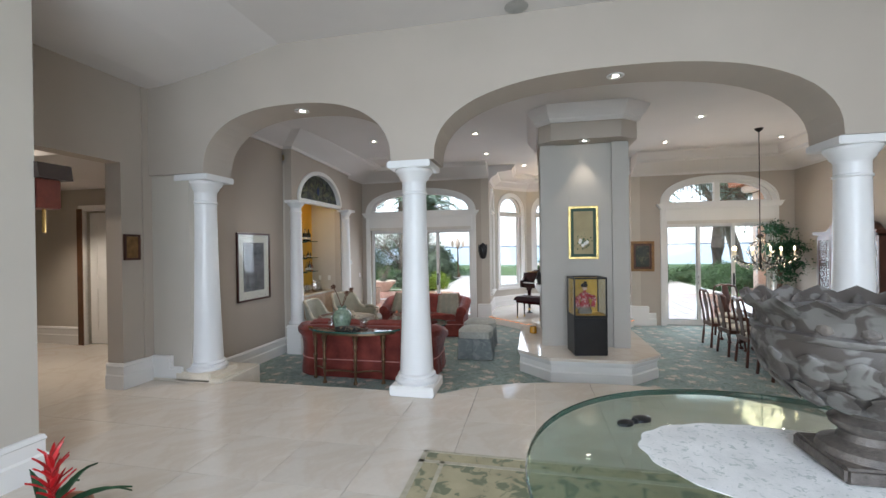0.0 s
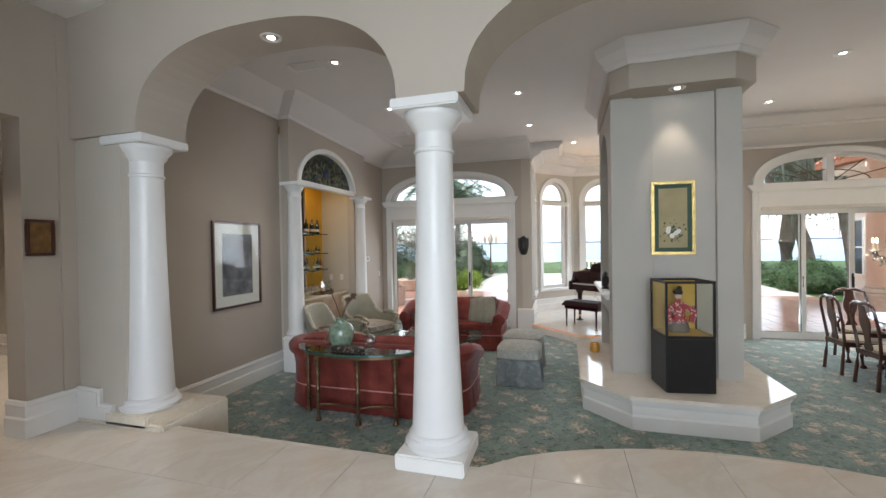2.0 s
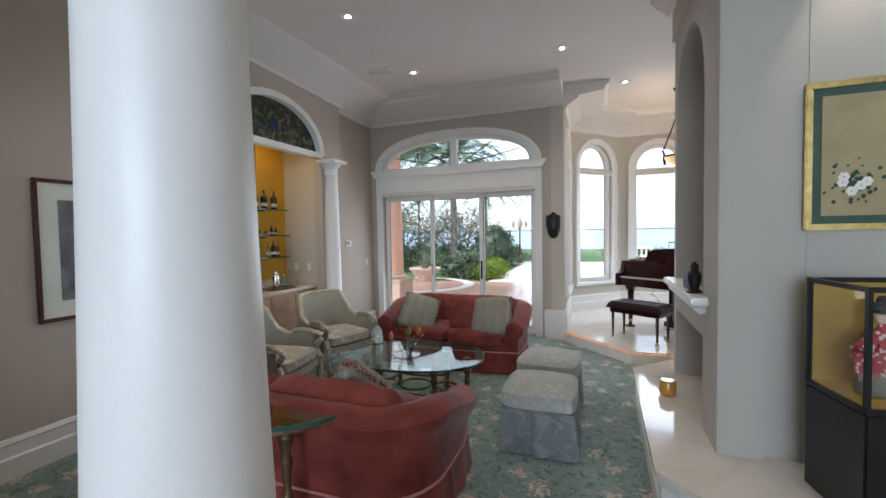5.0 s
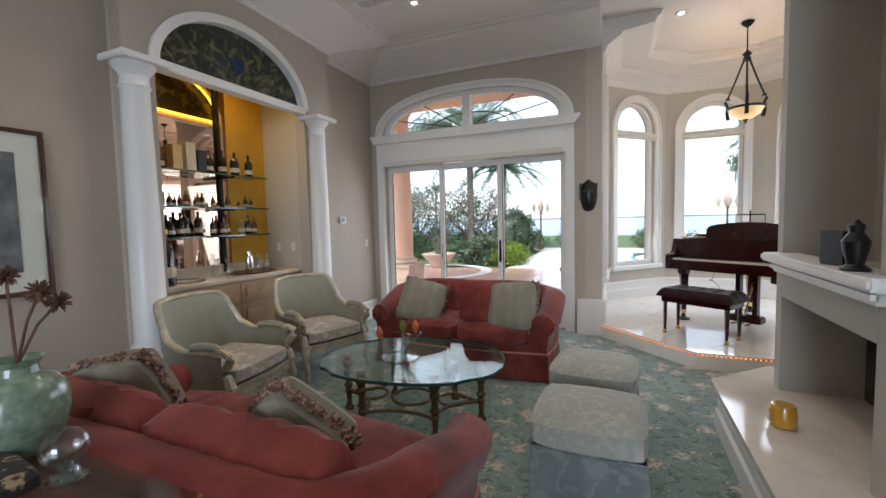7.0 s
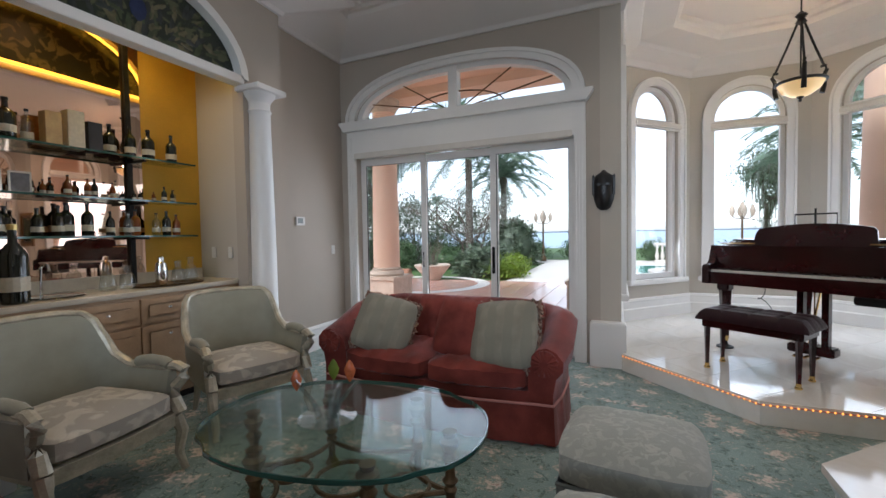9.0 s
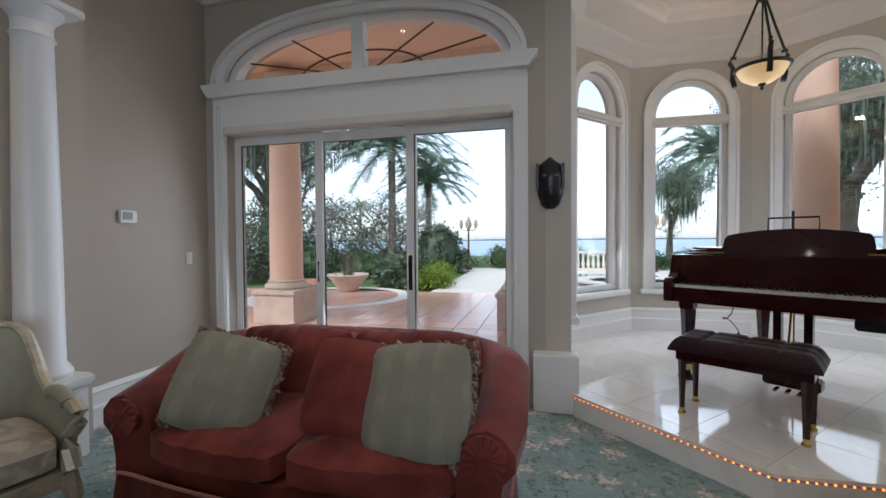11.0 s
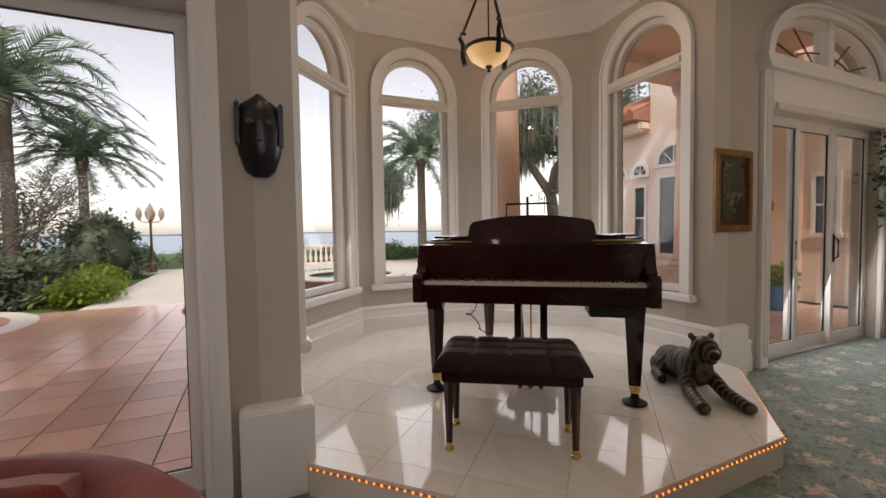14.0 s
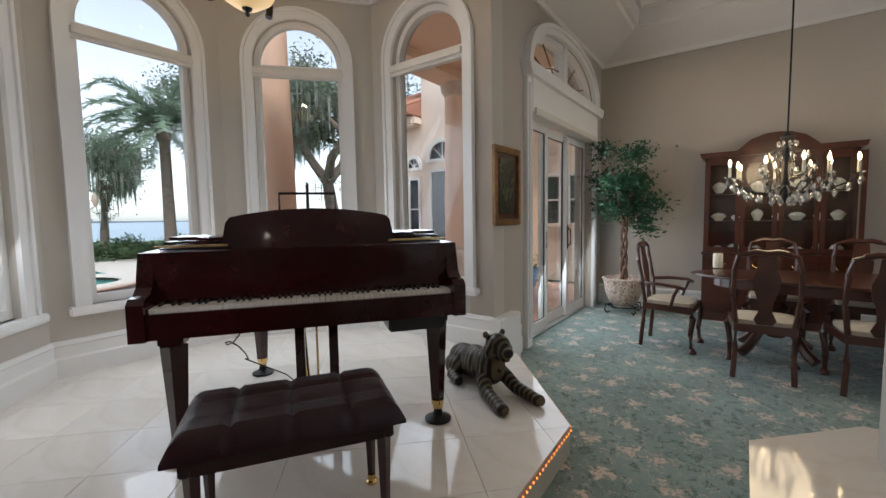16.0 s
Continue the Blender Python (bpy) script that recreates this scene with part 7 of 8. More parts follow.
# ---- entrance hall ----
t = thing("round_table", pose(1.60, 0.40, HALL), "round green-edged glass table on a pale pedestal", "table")
part("glass_top", lathe([(0.96, 0.735), (0.97, 0.745), (0.97, 0.755), (0.96, 0.765)], 64), TABLEGLASS, t, "thick clear glass top", smooth=True)
part("glass_edge", lathe([(0.971, 0.735), (0.976, 0.745), (0.976, 0.755), (0.971, 0.765)], 64, closed=False), GLASSEDGE, t)
part("pedestal", lathe([(0.34, 0.0), (0.36, 0.03), (0.2, 0.08), (0.14, 0.2), (0.13, 0.5), (0.2, 0.66), (0.3, 0.73)], 28), LIMESTONE, t, smooth=True)
t = thing("lace_cloth", pose(1.66, 0.52, HALL + 0.766, 0, 0, -12), "white lace runner spread on the glass table", "tablecloth")
bm = bmesh.new()
ring = [(0.60 * math.cos(radians(a)) * (1 + 0.012 * math.sin(radians(a * 18))), 0.36 * math.sin(radians(a)) * (1 + 0.012 * math.sin(radians(a * 18)))) for a in range(0, 360, 4)]
add_prism(bm, ring, 0.0, 0.003, lambda u, v, w: (u, v, w))
part("cloth", bm, LACEMAT, t)
t = thing("black_clasp", pose(1.10, 0.84, HALL + 0.767, 0, 0, 30), "small black butterfly-shaped clasp lying on the lace", "ornament")
bm = bmesh.new()
for cx, cy, rx in ((-0.05, 0.0, 0.04), (0.05, 0.01, 0.045), (0.0, 0.0, 0.02)):
    add_lathe(bm, [(rx, 0.0), (rx, 0.012), (rx * 0.5, 0.02), (0.002, 0.022)], 14, (cx, cy, 0), True, (1, 0.7))
part("clasp", bm, BLACK, t, smooth=True)
t = thing("stone_urn", pose(1.80, 0.58, HALL + 0.77) @ Matrix.Diagonal((0.92, 0.92, 0.78, 1)), "large carved grey stone urn on a square foot", "urn")
part("foot_block", box(-0.16, 0.16, -0.16, 0.16, 0.0, 0.07, 0.012), STONE, t)
part("stem", lathe([(0.15, 0.07), (0.14, 0.10), (0.085, 0.13), (0.075, 0.16), (0.105, 0.19), (0.11, 0.215), (0.075, 0.24), (0.09, 0.265)], 32), STONE, t, smooth=True)
bm = bmesh.new()
prof = [(0.09, 0.26), (0.20, 0.31), (0.29, 0.40), (0.335, 0.50), (0.35, 0.58), (0.345, 0.60), (0.355, 0.615), (0.355, 0.63), (0.33, 0.64), (0.34, 0.70), (0.375, 0.74), (0.39, 0.765), (0.37, 0.77), (0.33, 0.70)]
add_lathe(bm, prof, 72)
for v in bm.verts:
    a = math.atan2(v.co.y, v.co.x)
    if 0.3 < v.co.z < 0.57:
        k = 1 + 0.03 * abs(math.sin(a * 9)) + 0.018 * math.sin(a * 18 + v.co.z * 30)
        v.co.x *= k
        v.co.y *= k
    if v.co.z > 0.73:
        v.co.z += 0.02 * math.cos(a * 18)
part("bowl", bm, URNMAT, t, "bowl carved with leaves", smooth=True)
for k in range(18):
    a = 2 * math.pi * k / 18
    b = lathe([(0.004, 0.0), (0.028, 0.02), (0.03, 0.06), (0.018, 0.10), (0.003, 0.12)], 8, (0, 0, 0), True, (1, 0.5))
    bmesh.ops.transform(b, matrix=Matrix.Translation((0.335 * math.cos(a), 0.335 * math.sin(a), 0.635)) @ Matrix.Rotation(a + math.pi / 2, 4, "Z") @ Matrix.Rotation(radians(-14), 4, "X"), verts=b.verts)
    part("carved_leaf", b, STONE, t, smooth=True)
for ring, (n, z, r, tilt, size) in enumerate(((16, 0.30, 0.215, -40, 1.25), (16, 0.40, 0.305, -18, 1.3))):
    for k in range(n):
        a = 2 * math.pi * (k + 0.5 * ring) / n
        b = lathe([(0.006, 0.0), (0.026, 0.02), (0.032, 0.05), (0.024, 0.085), (0.030, 0.105), (0.004, 0.125)], 10, (0, 0, 0), True, (1, 0.55))
        bmesh.ops.transform(b, matrix=Matrix.Translation((r * math.cos(a), r * math.sin(a), z)) @ Matrix.Rotation(a + math.pi / 2, 4, "Z") @ Matrix.Rotation(radians(-tilt), 4, "X") @ Matrix.Diagonal((size * 1.15, size * 0.55, size, 1)), verts=b.verts)
        part("acanthus_leaf", b, URNMAT, t, smooth=True)
t = thing("rug", pose(1.55, 0.75, HALL), "olive and cream floral rug under the round table", "rug")
part("woven_field", box(-1.72, 1.72, -1.9, 1.18, 0.002, 0.012, 0.003), RUGMAT, t)
bm = bmesh.new()
for x0, x1, y0, y1 in ((-1.72, 1.72, 1.0, 1.04), (-1.72, -1.68, -1.9, 1.18), (-1.56, -1.53, -1.9, 1.04), (1.68, 1.72, -1.9, 1.18), (-1.72, 1.72, 1.15, 1.18)):
    add_box(bm, x0, x1, y0, y1, 0.0125, 0.0145)
part("border", bm, mat("rug_border_cream", (0.46, 0.42, 0.32), 0.9, vary=0.15, scale=20, fine=200, bump=0.2), t)
t = thing("bromeliad", pose(-1.75, 0.47, HALL), "red bromeliad with dark green strap leaves in a pot", "plant")
part("pot", lathe([(0.11, 0), (0.13, 0.02), (0.17, 0.24), (0.18, 0.26), (0.16, 0.26), (0.15, 0.22), (0.02, 0.21)], 22), TERRACOTTA, t, smooth=True)


def strap_leaf(p, a, L, w, up, bend):
    bm = bmesh.new()
    rows = []
    for q in range(7):
        f = q / 6
        r = L * f
        z = up * f - bend * f * f
        wd = w * (1 - f) ** 0.6 * (0.6 + 0.8 * f * (1 - f) * 2)
        c, s = math.cos(a), math.sin(a)
        rows.append([bm.verts.new((p[0] + r * c - o * wd * s, p[1] + r * s + o * wd * c, p[2] + z + abs(o) * 0.01)) for o in (-1, 0, 1)])
    for x, y in zip(rows, rows[1:]):
        for j in range(2):
            bm.faces.new((x[j], x[j + 1], y[j + 1], y[j]))
    return bm


random.seed(9)
for k in range(16):
    part("leaf", strap_leaf((0, 0, 0.22), k * 2.4, random.uniform(0.25, 0.4), 0.03, random.uniform(0.2, 0.34), random.uniform(0.1, 0.3)), HOUSELEAF, t, smooth=True)
for ox, oy in ((0.03, 0.0), (-0.05, 0.05)):
    for k in range(12):
        part("red_bract", strap_leaf((ox, oy, 0.28 + 0.02 * k), k * 2.4 + ox * 9, 0.11 - 0.005 * k, 0.018, 0.12, 0.03), RED, t, smooth=True)

# passage door, wall clock, niche
t = tagged(new("door_3"), "white panelled passage door standing ajar", "door", kind="structure")
t.matrix_world = pose(-6.73, 4.56, HALL, 0, 0, 6)
part("leaf", box(0.0, 0.84, -0.02, 0.02, 0.01, 2.24, 0.003), WHITE, t)
for z0, z1 in ((0.22, 0.95), (1.1, 2.05)):
    bm = bmesh.new()
    for x0, x1, a, b in ((0.12, 0.72, z0, z0 + 0.03), (0.12, 0.72, z1 - 0.03, z1), (0.12, 0.15, z0, z1), (0.69, 0.72, z0, z1)):
        add_box(bm, x0, x1, -0.034, -0.02, a, b, 0.006)
    part("panel_moulding", bm, WHITE, t)
part("knob", lathe([(0.012, 0), (0.03, 0.03), (0.028, 0.05), (0.005, 0.062)], 14, (0.77, -0.02, 1.0)), CHROME, t)
bm = bmesh.new()
for x0, x1, z0, z1 in ((-6.85, -6.75, HALL, 2.62), (-5.85, -5.75, HALL, 2.62), (-6.85, -5.75, 2.62, 2.72)):
    add_box(bm, x0, x1, 4.44, 4.52, z0, z1, 0.006)
structure("door_casing", bm, WHITE, "white door casing in the passage")
structure("door_jamb", box(-6.86, -6.752, 4.425, 4.438, HALL, 2.66), mat("brown_door_wood", (0.11, 0.05, 0.022), 0.4, vary=0.3, scale=8, fine=60, bump=0.05), "dark wood jamb of the passage door")
t = thing("wall_clock", pose(-2.87, 1.17, 2.36, 0, 0, 180) @ Matrix.Diagonal((0.5, 0.62, 0.62, 1)), "dark red and black carved wooden wall clock", "clock")
bm = bmesh.new()
add_prism(bm, [(-0.34, 0.16), (-0.30, 0.34), (0.30, 0.34), (0.34, 0.16)], -0.24, 0.12, lambda u, v, w: (u, w, v))
part("roof", bm, mat("dark_lacquer_wood", (0.03, 0.018, 0.014), 0.4, vary=0.3, scale=10, fine=70, bump=0.05), t)
part("case", box(-0.24, 0.24, -0.16, 0.10, -0.18, 0.16, 0.01), mat("red_lacquer_wood", (0.10, 0.02, 0.012), 0.35, vary=0.3, scale=10, fine=70, bump=0.05), t)
for x in (-0.1, 0.12):
    part("pendulum", tube([(x, -0.05, -0.18), (x, -0.05, -0.46)], 0.02, 8), BRASS, t)

# recessed ceiling lights, vents, speaker
def downlight(x, y, z, watts=6, angle=110):
    t = thing("ceiling_light", pose(x, y, z), "small white recessed ceiling downlight", "ceiling light", "recessed ceiling lights")
    part("trim_ring", lathe([(0.085, -0.001), (0.082, -0.008), (0.06, -0.006), (0.055, -0.001)], 20), WHITE, t, smooth=True)
    part("lamp", lathe([(0.03, -0.004), (0.032, -0.002), (0.01, -0.0015)], 14), BULB, t, "glowing lamp")
    if watts:
        spot_lamp("downlight", (x, y, z - 0.02), (x, y, 0), watts, angle)


for x, y in ((-2.34, 6.54), (-0.32, 8.22), (-2.36, 8.2), (0.48, 9.85), (2.1, 9.85), (-2.28, 4.8), (-0.34, 6.5), (3.4, 6.43), (3.36, 8.15), (5.5, 8.3), (5.5, 5.6), (3.4, 4.7)):
    downlight(x, y, CEILING, 15 if x < 0 else 9, 130)
downlight(-1.97, 3.3, 3.558, 6)
downlight(1.5, 3.3, 3.628, 6)
# next three: unseen fittings, added only to light the passage warmly
downlight(-5.2, 2.0, 3.9, 60)
downlight(-6.3, 3.6, 3.0, 55)
downlight(-6.3, 5.3, 3.0, 16)
downlight(1.46, 5.50, FT, 0)
spot_lamp("picture_light", (1.46, 5.47, FT - 0.03), (1.46, 5.70, 2.2), 10, 62)
for x, y in ((-2.78, 7.97), (-2.66, 4.78)):
    t = thing("ceiling_vent", pose(x, y, CEILING, 0, 0, 0), "white slatted ceiling air vent", "vent", "air vents")
    bm = bmesh.new()
    for x0, x1, y0, y1 in ((-0.2, 0.2, -0.1, -0.075), (-0.2, 0.2, 0.075, 0.1), (-0.2, -0.175, -0.075, 0.075), (0.175, 0.2, -0.075, 0.075)):
        add_box(bm, x0, x1, y0, y1, -0.012, -0.001)
    part("frame", bm, WHITE, t)
    part("backing", box(-0.175, 0.175, -0.075, 0.075, -0.003, -0.001), BLACK, t)
    for k in range(6):
        part("slat", box(-0.175, 0.175, -0.07 + 0.025 * k, -0.058 + 0.025 * k, -0.011, -0.004), WHITE, t)
t = thing("ceiling_speaker", pose(0.54, 2.94, 4.25), "round grey ceiling speaker grille", "speaker")
part("grille", lathe([(0.11, -0.001), (0.115, -0.008), (0.1, -0.012), (0.01, -0.012)], 28), ALU, t, smooth=True)


# ---- garden and lake ----
G = -0.05
structure("ground", slab([(-400, -60), (400, -60), (400, 46), (-400, 46)], -3.0, -0.11), GRASS, "green lawn reaching the lake shore")
structure("water", slab([(-3000, 45), (3000, 45), (3000, 4000), (-3000, 4000)], -3.2, -0.5), WATER, "pale grey lake reaching the far shore")
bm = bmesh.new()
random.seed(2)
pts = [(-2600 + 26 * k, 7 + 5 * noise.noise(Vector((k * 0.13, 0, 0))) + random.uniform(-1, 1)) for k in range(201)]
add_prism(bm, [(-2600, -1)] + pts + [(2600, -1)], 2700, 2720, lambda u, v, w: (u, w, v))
tagged(part("backdrop", bm, FARSHORE, None, "low wooded far shore, its blue-grey colour painted as haze"), kind="structure")
patio_outline = [(-15, 9.87), (8.2, 9.87), (8.2, 17.2), (-15, 17.2)]
patio = structure("patio", slab([(-15, 9.85), (8.2, 9.85), (8.2, 17.22), (-15, 17.22)], -0.12, G - 0.012), GROUT, "terracotta tiled patio with pale joints")
structure("path", slab([(-3.7, 17.22), (8.2, 17.22), (8.2, 27.5), (-5.2, 27.5), (-5.0, 25.8), (-3.9, 25.2)], -0.115, G), PAVING, "pale paved garden path and pool deck")
bm = bmesh.new()
ring_o = [(-6.0 + 2.1 * math.cos(radians(a)), 15.9 + 2.1 * math.sin(radians(a))) for a in range(0, 361, 8)]
ring_i = [(-6.0 + 1.75 * math.cos(radians(a)), 15.9 + 1.75 * math.sin(radians(a))) for a in range(360, -1, -8)]
for a, b, c, d in zip(ring_o, ring_o[1:], ring_i[::-1][1:], ring_i[::-1]):
    add_prism(bm, [a, b, c, d], G + 0.001, G + 0.005, lambda u, v, w: (u, v, w))
structure("patio_ring", bm, PAVING, "pale stone ring inlaid in the patio")
structure("pool", slab([(-1.7, 17.7), (3.6, 17.7), (3.6, 24.0), (-1.7, 24.0)], G + 0.002, G + 0.012), POOLWATER, "green-blue pool water")
t = thing("fountain_basin", pose(1.5, 17.4, G), "round raised spa basin with a dark mosaic rim", "fountain")
part("basin_wall", lathe([(1.25, 0.0), (1.25, 0.34), (1.05, 0.34), (1.05, 0.2), (0.02, 0.2)], 40), mat("dark_mosaic", (0.10, 0.085, 0.08), 0.3, vary=0.5, scale=20, fine=50, bump=0.2), t, smooth=True)
part("coping", lathe([(1.0, 0.34), (1.32, 0.34), (1.34, 0.37), (1.32, 0.40), (1.0, 0.40), (0.98, 0.37)], 40, closed=False), PAVING, t, smooth=True)
part("basin_water", lathe([(0.02, 0.30), (1.04, 0.30), (1.04, 0.305), (0.02, 0.306)], 32), POOLWATER, t)

# porches with columns on both sides of the bay
for nm, x0, x1 in (("porch_roof_left", -9.5, -0.66), ("porch_roof_right", 3.24, 8.3)):
    bm = bmesh.new()
    add_box(bm, x0, x1, 9.86, 13.35, 4.45, 4.7)
    add_box(bm, x0, x1, 12.75, 13.35, 4.28, 4.45)
    structure(nm, bm, PEACH, "peach stucco porch ceiling and beam")


def porch_column(x, y):
    t = thing("porch_column", pose(x, y, G), "round peach stone porch column on a square pedestal", "column", "porch columns")
    part("pedestal", box(-0.40, 0.40, -0.40, 0.40, 0, 0.50, 0.01), CASTSTONE, t)
    part("pedestal_cap", box(-0.43, 0.43, -0.43, 0.43, 0.50, 0.58, 0.015), CASTSTONE, t)
    part("base", lathe([(0.36, 0.58), (0.38, 0.62), (0.36, 0.67), (0.31, 0.70), (0.32, 0.73), (0.29, 0.76)], 32), CASTSTONE, t, smooth=True)
    part("shaft", lathe([(0.285, 0.76), (0.28, 1.8), (0.245, 4.05)], 32), PEACH, t, smooth=True)
    part("capital", lathe([(0.245, 4.05), (0.27, 4.1), (0.33, 4.2), (0.34, 4.33)], 32), CASTSTONE, t, smooth=True)


for x, y in ((-5.15, 12.75), (-0.95, 13.05), (3.1, 13.1), (7.6, 13.05)):
    porch_column(x, y)

# wing of the house
t = thing("house_wing", pose(0, 0, G), "peach stucco house wing with arched windows and a tile roof", "house")
part("wall", box(8.7, 15.0, 9.86, 14.9, 0.0, 7.2), PALESTUCCO, t)
part("low_wall", box(8.74, 15.0, 14.9, 16.5, 0.0, 4.2), PALESTUCCO, t)
part("porch_side_wall", box(8.5, 8.7, 9.86, 11.5, 0.0, 4.44), PALESTUCCO, t)
part("porch_end_wall", box(8.1, 8.7, 11.5, 12.9, 0.0, 4.44), PEACH, t, "warm peach stucco wall")
part("dado_band", box(8.47, 8.5, 9.9, 11.5, 0.98, 1.04, 0.004), PALESTUCCO, t)
bm = bmesh.new()
add_prism(bm, [(8.1, 4.12), (8.1, 4.28), (11.9, 5.9), (15.6, 4.28), (15.6, 4.12)], 14.9, 16.9, lambda u, v, w: (u, w, v))
part("roof", bm, ROOFTILE, t, "clay tile roof")
for k in range(7):
    y = 14.98 + 0.30 * k
    part("roof_tile_row", tube([(8.06, y, 4.30), (11.9, y, 5.93)], 0.075, 6), ROOFTILE, t)
part("eave_moulding", box(8.34, 8.74, 14.9, 16.5, 3.86, 4.13, 0.06), PALESTUCCO, t)
part("string_course", box(8.64, 8.7, 13.0, 14.9, 0.62, 0.74, 0.015), PALESTUCCO, t)
WINGGLASS = mat("dark_window_glass", (0.05, 0.06, 0.07), 0.05, vary=0.2, scale=2, fine=10, bump=0)


def wing_window(wx, y, w, z0, z1, lunette, bars):
    """One window of the wing: glass, frame with bars, and an arched light above where lunette is its rise."""
    win = part("window", box(wx - 0.01, wx + 0.03, y - w, y + w, z0, z1), WINGGLASS, t)
    bm = bmesh.new()
    for a, b, c, d in ((y - w - 0.06, y - w, z0, z1), (y + w, y + w + 0.06, z0, z1), (y - w - 0.06, y + w + 0.06, z1, z1 + 0.07)):
        add_box(bm, wx - 0.045, wx + 0.02, a, b, c, d)
    for q in range(1, bars + 1):
        z = z0 + (z1 - z0) * q / (bars + 1)
        add_box(bm, wx - 0.03, wx + 0.02, y - w, y + w, z - 0.02, z + 0.02)
    part("window_frame", bm, WHITE, win)
    part("sill", box(wx - 0.09, wx + 0.02, y - w - 0.1, y + w + 0.1, z0 - 0.08, z0, 0.01), PALESTUCCO, win)
    if lunette:
        zb, ww = z1 + 0.34, w + 0.05
        bm = bmesh.new()
        add_prism(bm, arc(y, zb, ww, lunette, 0, 180, 14), wx - 0.01, wx + 0.03, lambda u, v, q: (q, u, v))
        lun = part("lunette", bm, WINGGLASS, t)
        bm = bmesh.new()
        add_prism(bm, arc(y, zb, ww + 0.10, lunette + 0.10, 0, 180, 14) + arc(y, zb, ww, lunette, 180, 0, 14), wx - 0.06, wx + 0.02, lambda u, v, q: (q, u, v))
        add_box(bm, wx - 0.06, wx + 0.02, y - ww - 0.1, y + ww + 0.1, zb - 0.08, zb)
        for a in (45, 90, 135):
            add_tube(bm, [(wx - 0.02, y, zb), (wx - 0.02, y + ww * math.cos(radians(a)), zb + lunette * math.sin(radians(a)))], 0.012, 5)
        part("lunette_frame", bm, WHITE, lun)


wing_window(8.70, 14.22, 0.36, 0.75, 2.62, 0.42, 0)
wing_window(8.74, 15.22, 0.15, 0.85, 2.45, 0.24, 1)
wing_window(8.74, 15.95, 0.20, 0.85, 2.45, 0.30, 1)
wing_window(8.50, 11.16, 0.15, 1.25, 2.25, 0, 1)
wing_window(8.50, 10.62, 0.15, 1.25, 2.25, 0, 1)
lt = thing("porch_lantern", pose(8.06, 11.75, 1.75), "small brass wall lantern on the porch wall", "wall lamp")
part("bracket", tube([(0.03, 0, 0.0), (-0.06, 0, 0.06), (-0.12, 0, 0.03)], 0.012, 6), BRASS, lt)
part("shade", lathe([(0.03, -0.16), (0.06, -0.12), (0.075, 0.0), (0.02, 0.05), (0.008, 0.09)], 10, (-0.12, 0, 0.0)), BRASS, lt)
t = thing("blue_planter", pose(7.35, 11.35, G), "blue glazed planter with bright green leaves", "planter")
part("pot", lathe([(0.2, 0), (0.26, 0.03), (0.32, 0.35), (0.34, 0.4), (0.3, 0.4), (0.28, 0.3)], 20), BLUE, t, smooth=True)
leaves("leaves", leaf_cloud([(0, 0, 0.5), (0.1, 0, 0.6), (-0.1, 0.1, 0.6)], 0.12, 220, 0.14), LIME, t)


# planting
def bush(name, x, y, rx, ry, h, material, label, count=900, size=0.11, solid=True):
    t = thing(name, pose(x, y, G - 0.06), label, "bush")
    cs = []
    for _ in range(60):
        a, b = random.uniform(0, 6.28), math.acos(random.uniform(0, 1))
        cs.append((rx * 0.9 * math.sin(b) * math.cos(a), ry * 0.9 * math.sin(b) * math.sin(a), 0.1 + h * 0.86 * math.cos(b)))
    bm = bmesh.new()
    bmesh.ops.create_icosphere(bm, subdivisions=3, radius=1, matrix=Matrix.Translation((0, 0, h * 0.45)) @ Matrix.Diagonal((rx * 0.7, ry * 0.7, h * 0.42, 1)))
    for v in bm.verts:
        v.co += v.co.normalized() * noise.noise(v.co * 2.5) * 0.12
    if solid:
        part("core", bm, material, t, smooth=True)
    else:
        bm.free()
        stems = bmesh.new()
        for c in cs[::4]:
            add_tube(stems, [(0, 0, 0), (c[0] * 0.4, c[1] * 0.4, c[2] * 0.55), c], 0.03, 5, 0.008)
        part("stems", stems, BARK, t)
    leaves("crown", leaf_cloud(cs, 0.13 if solid else 0.42, count * 2, size * 1.15, 0.8), material, t)
    return t


def grow(bm, p, d, L, r, depth, tips, bend=0.35):
    q = p + d * L * 0.5 + Vector((random.gauss(0, 0.06), random.gauss(0, 0.06), 0)) * L
    e = q + (d + Vector((random.gauss(0, bend * 0.4), random.gauss(0, bend * 0.4), random.gauss(0.05, 0.1)))).normalized() * L * 0.5
    add_tube(bm, [p, q, e], r, 7, r * 0.66)
    if depth == 0:
        tips.append(e)
        return
    for k in range(random.choice((2, 3, 3))):
        nd = (d + Vector((random.gauss(0, bend * 1.8), random.gauss(0, bend * 1.8), random.gauss(0.05, bend * 0.6)))).normalized()
        grow(bm, e, nd, L * random.uniform(0.62, 0.82), r * 0.62, depth - 1, tips, bend)
    tips.append(e)


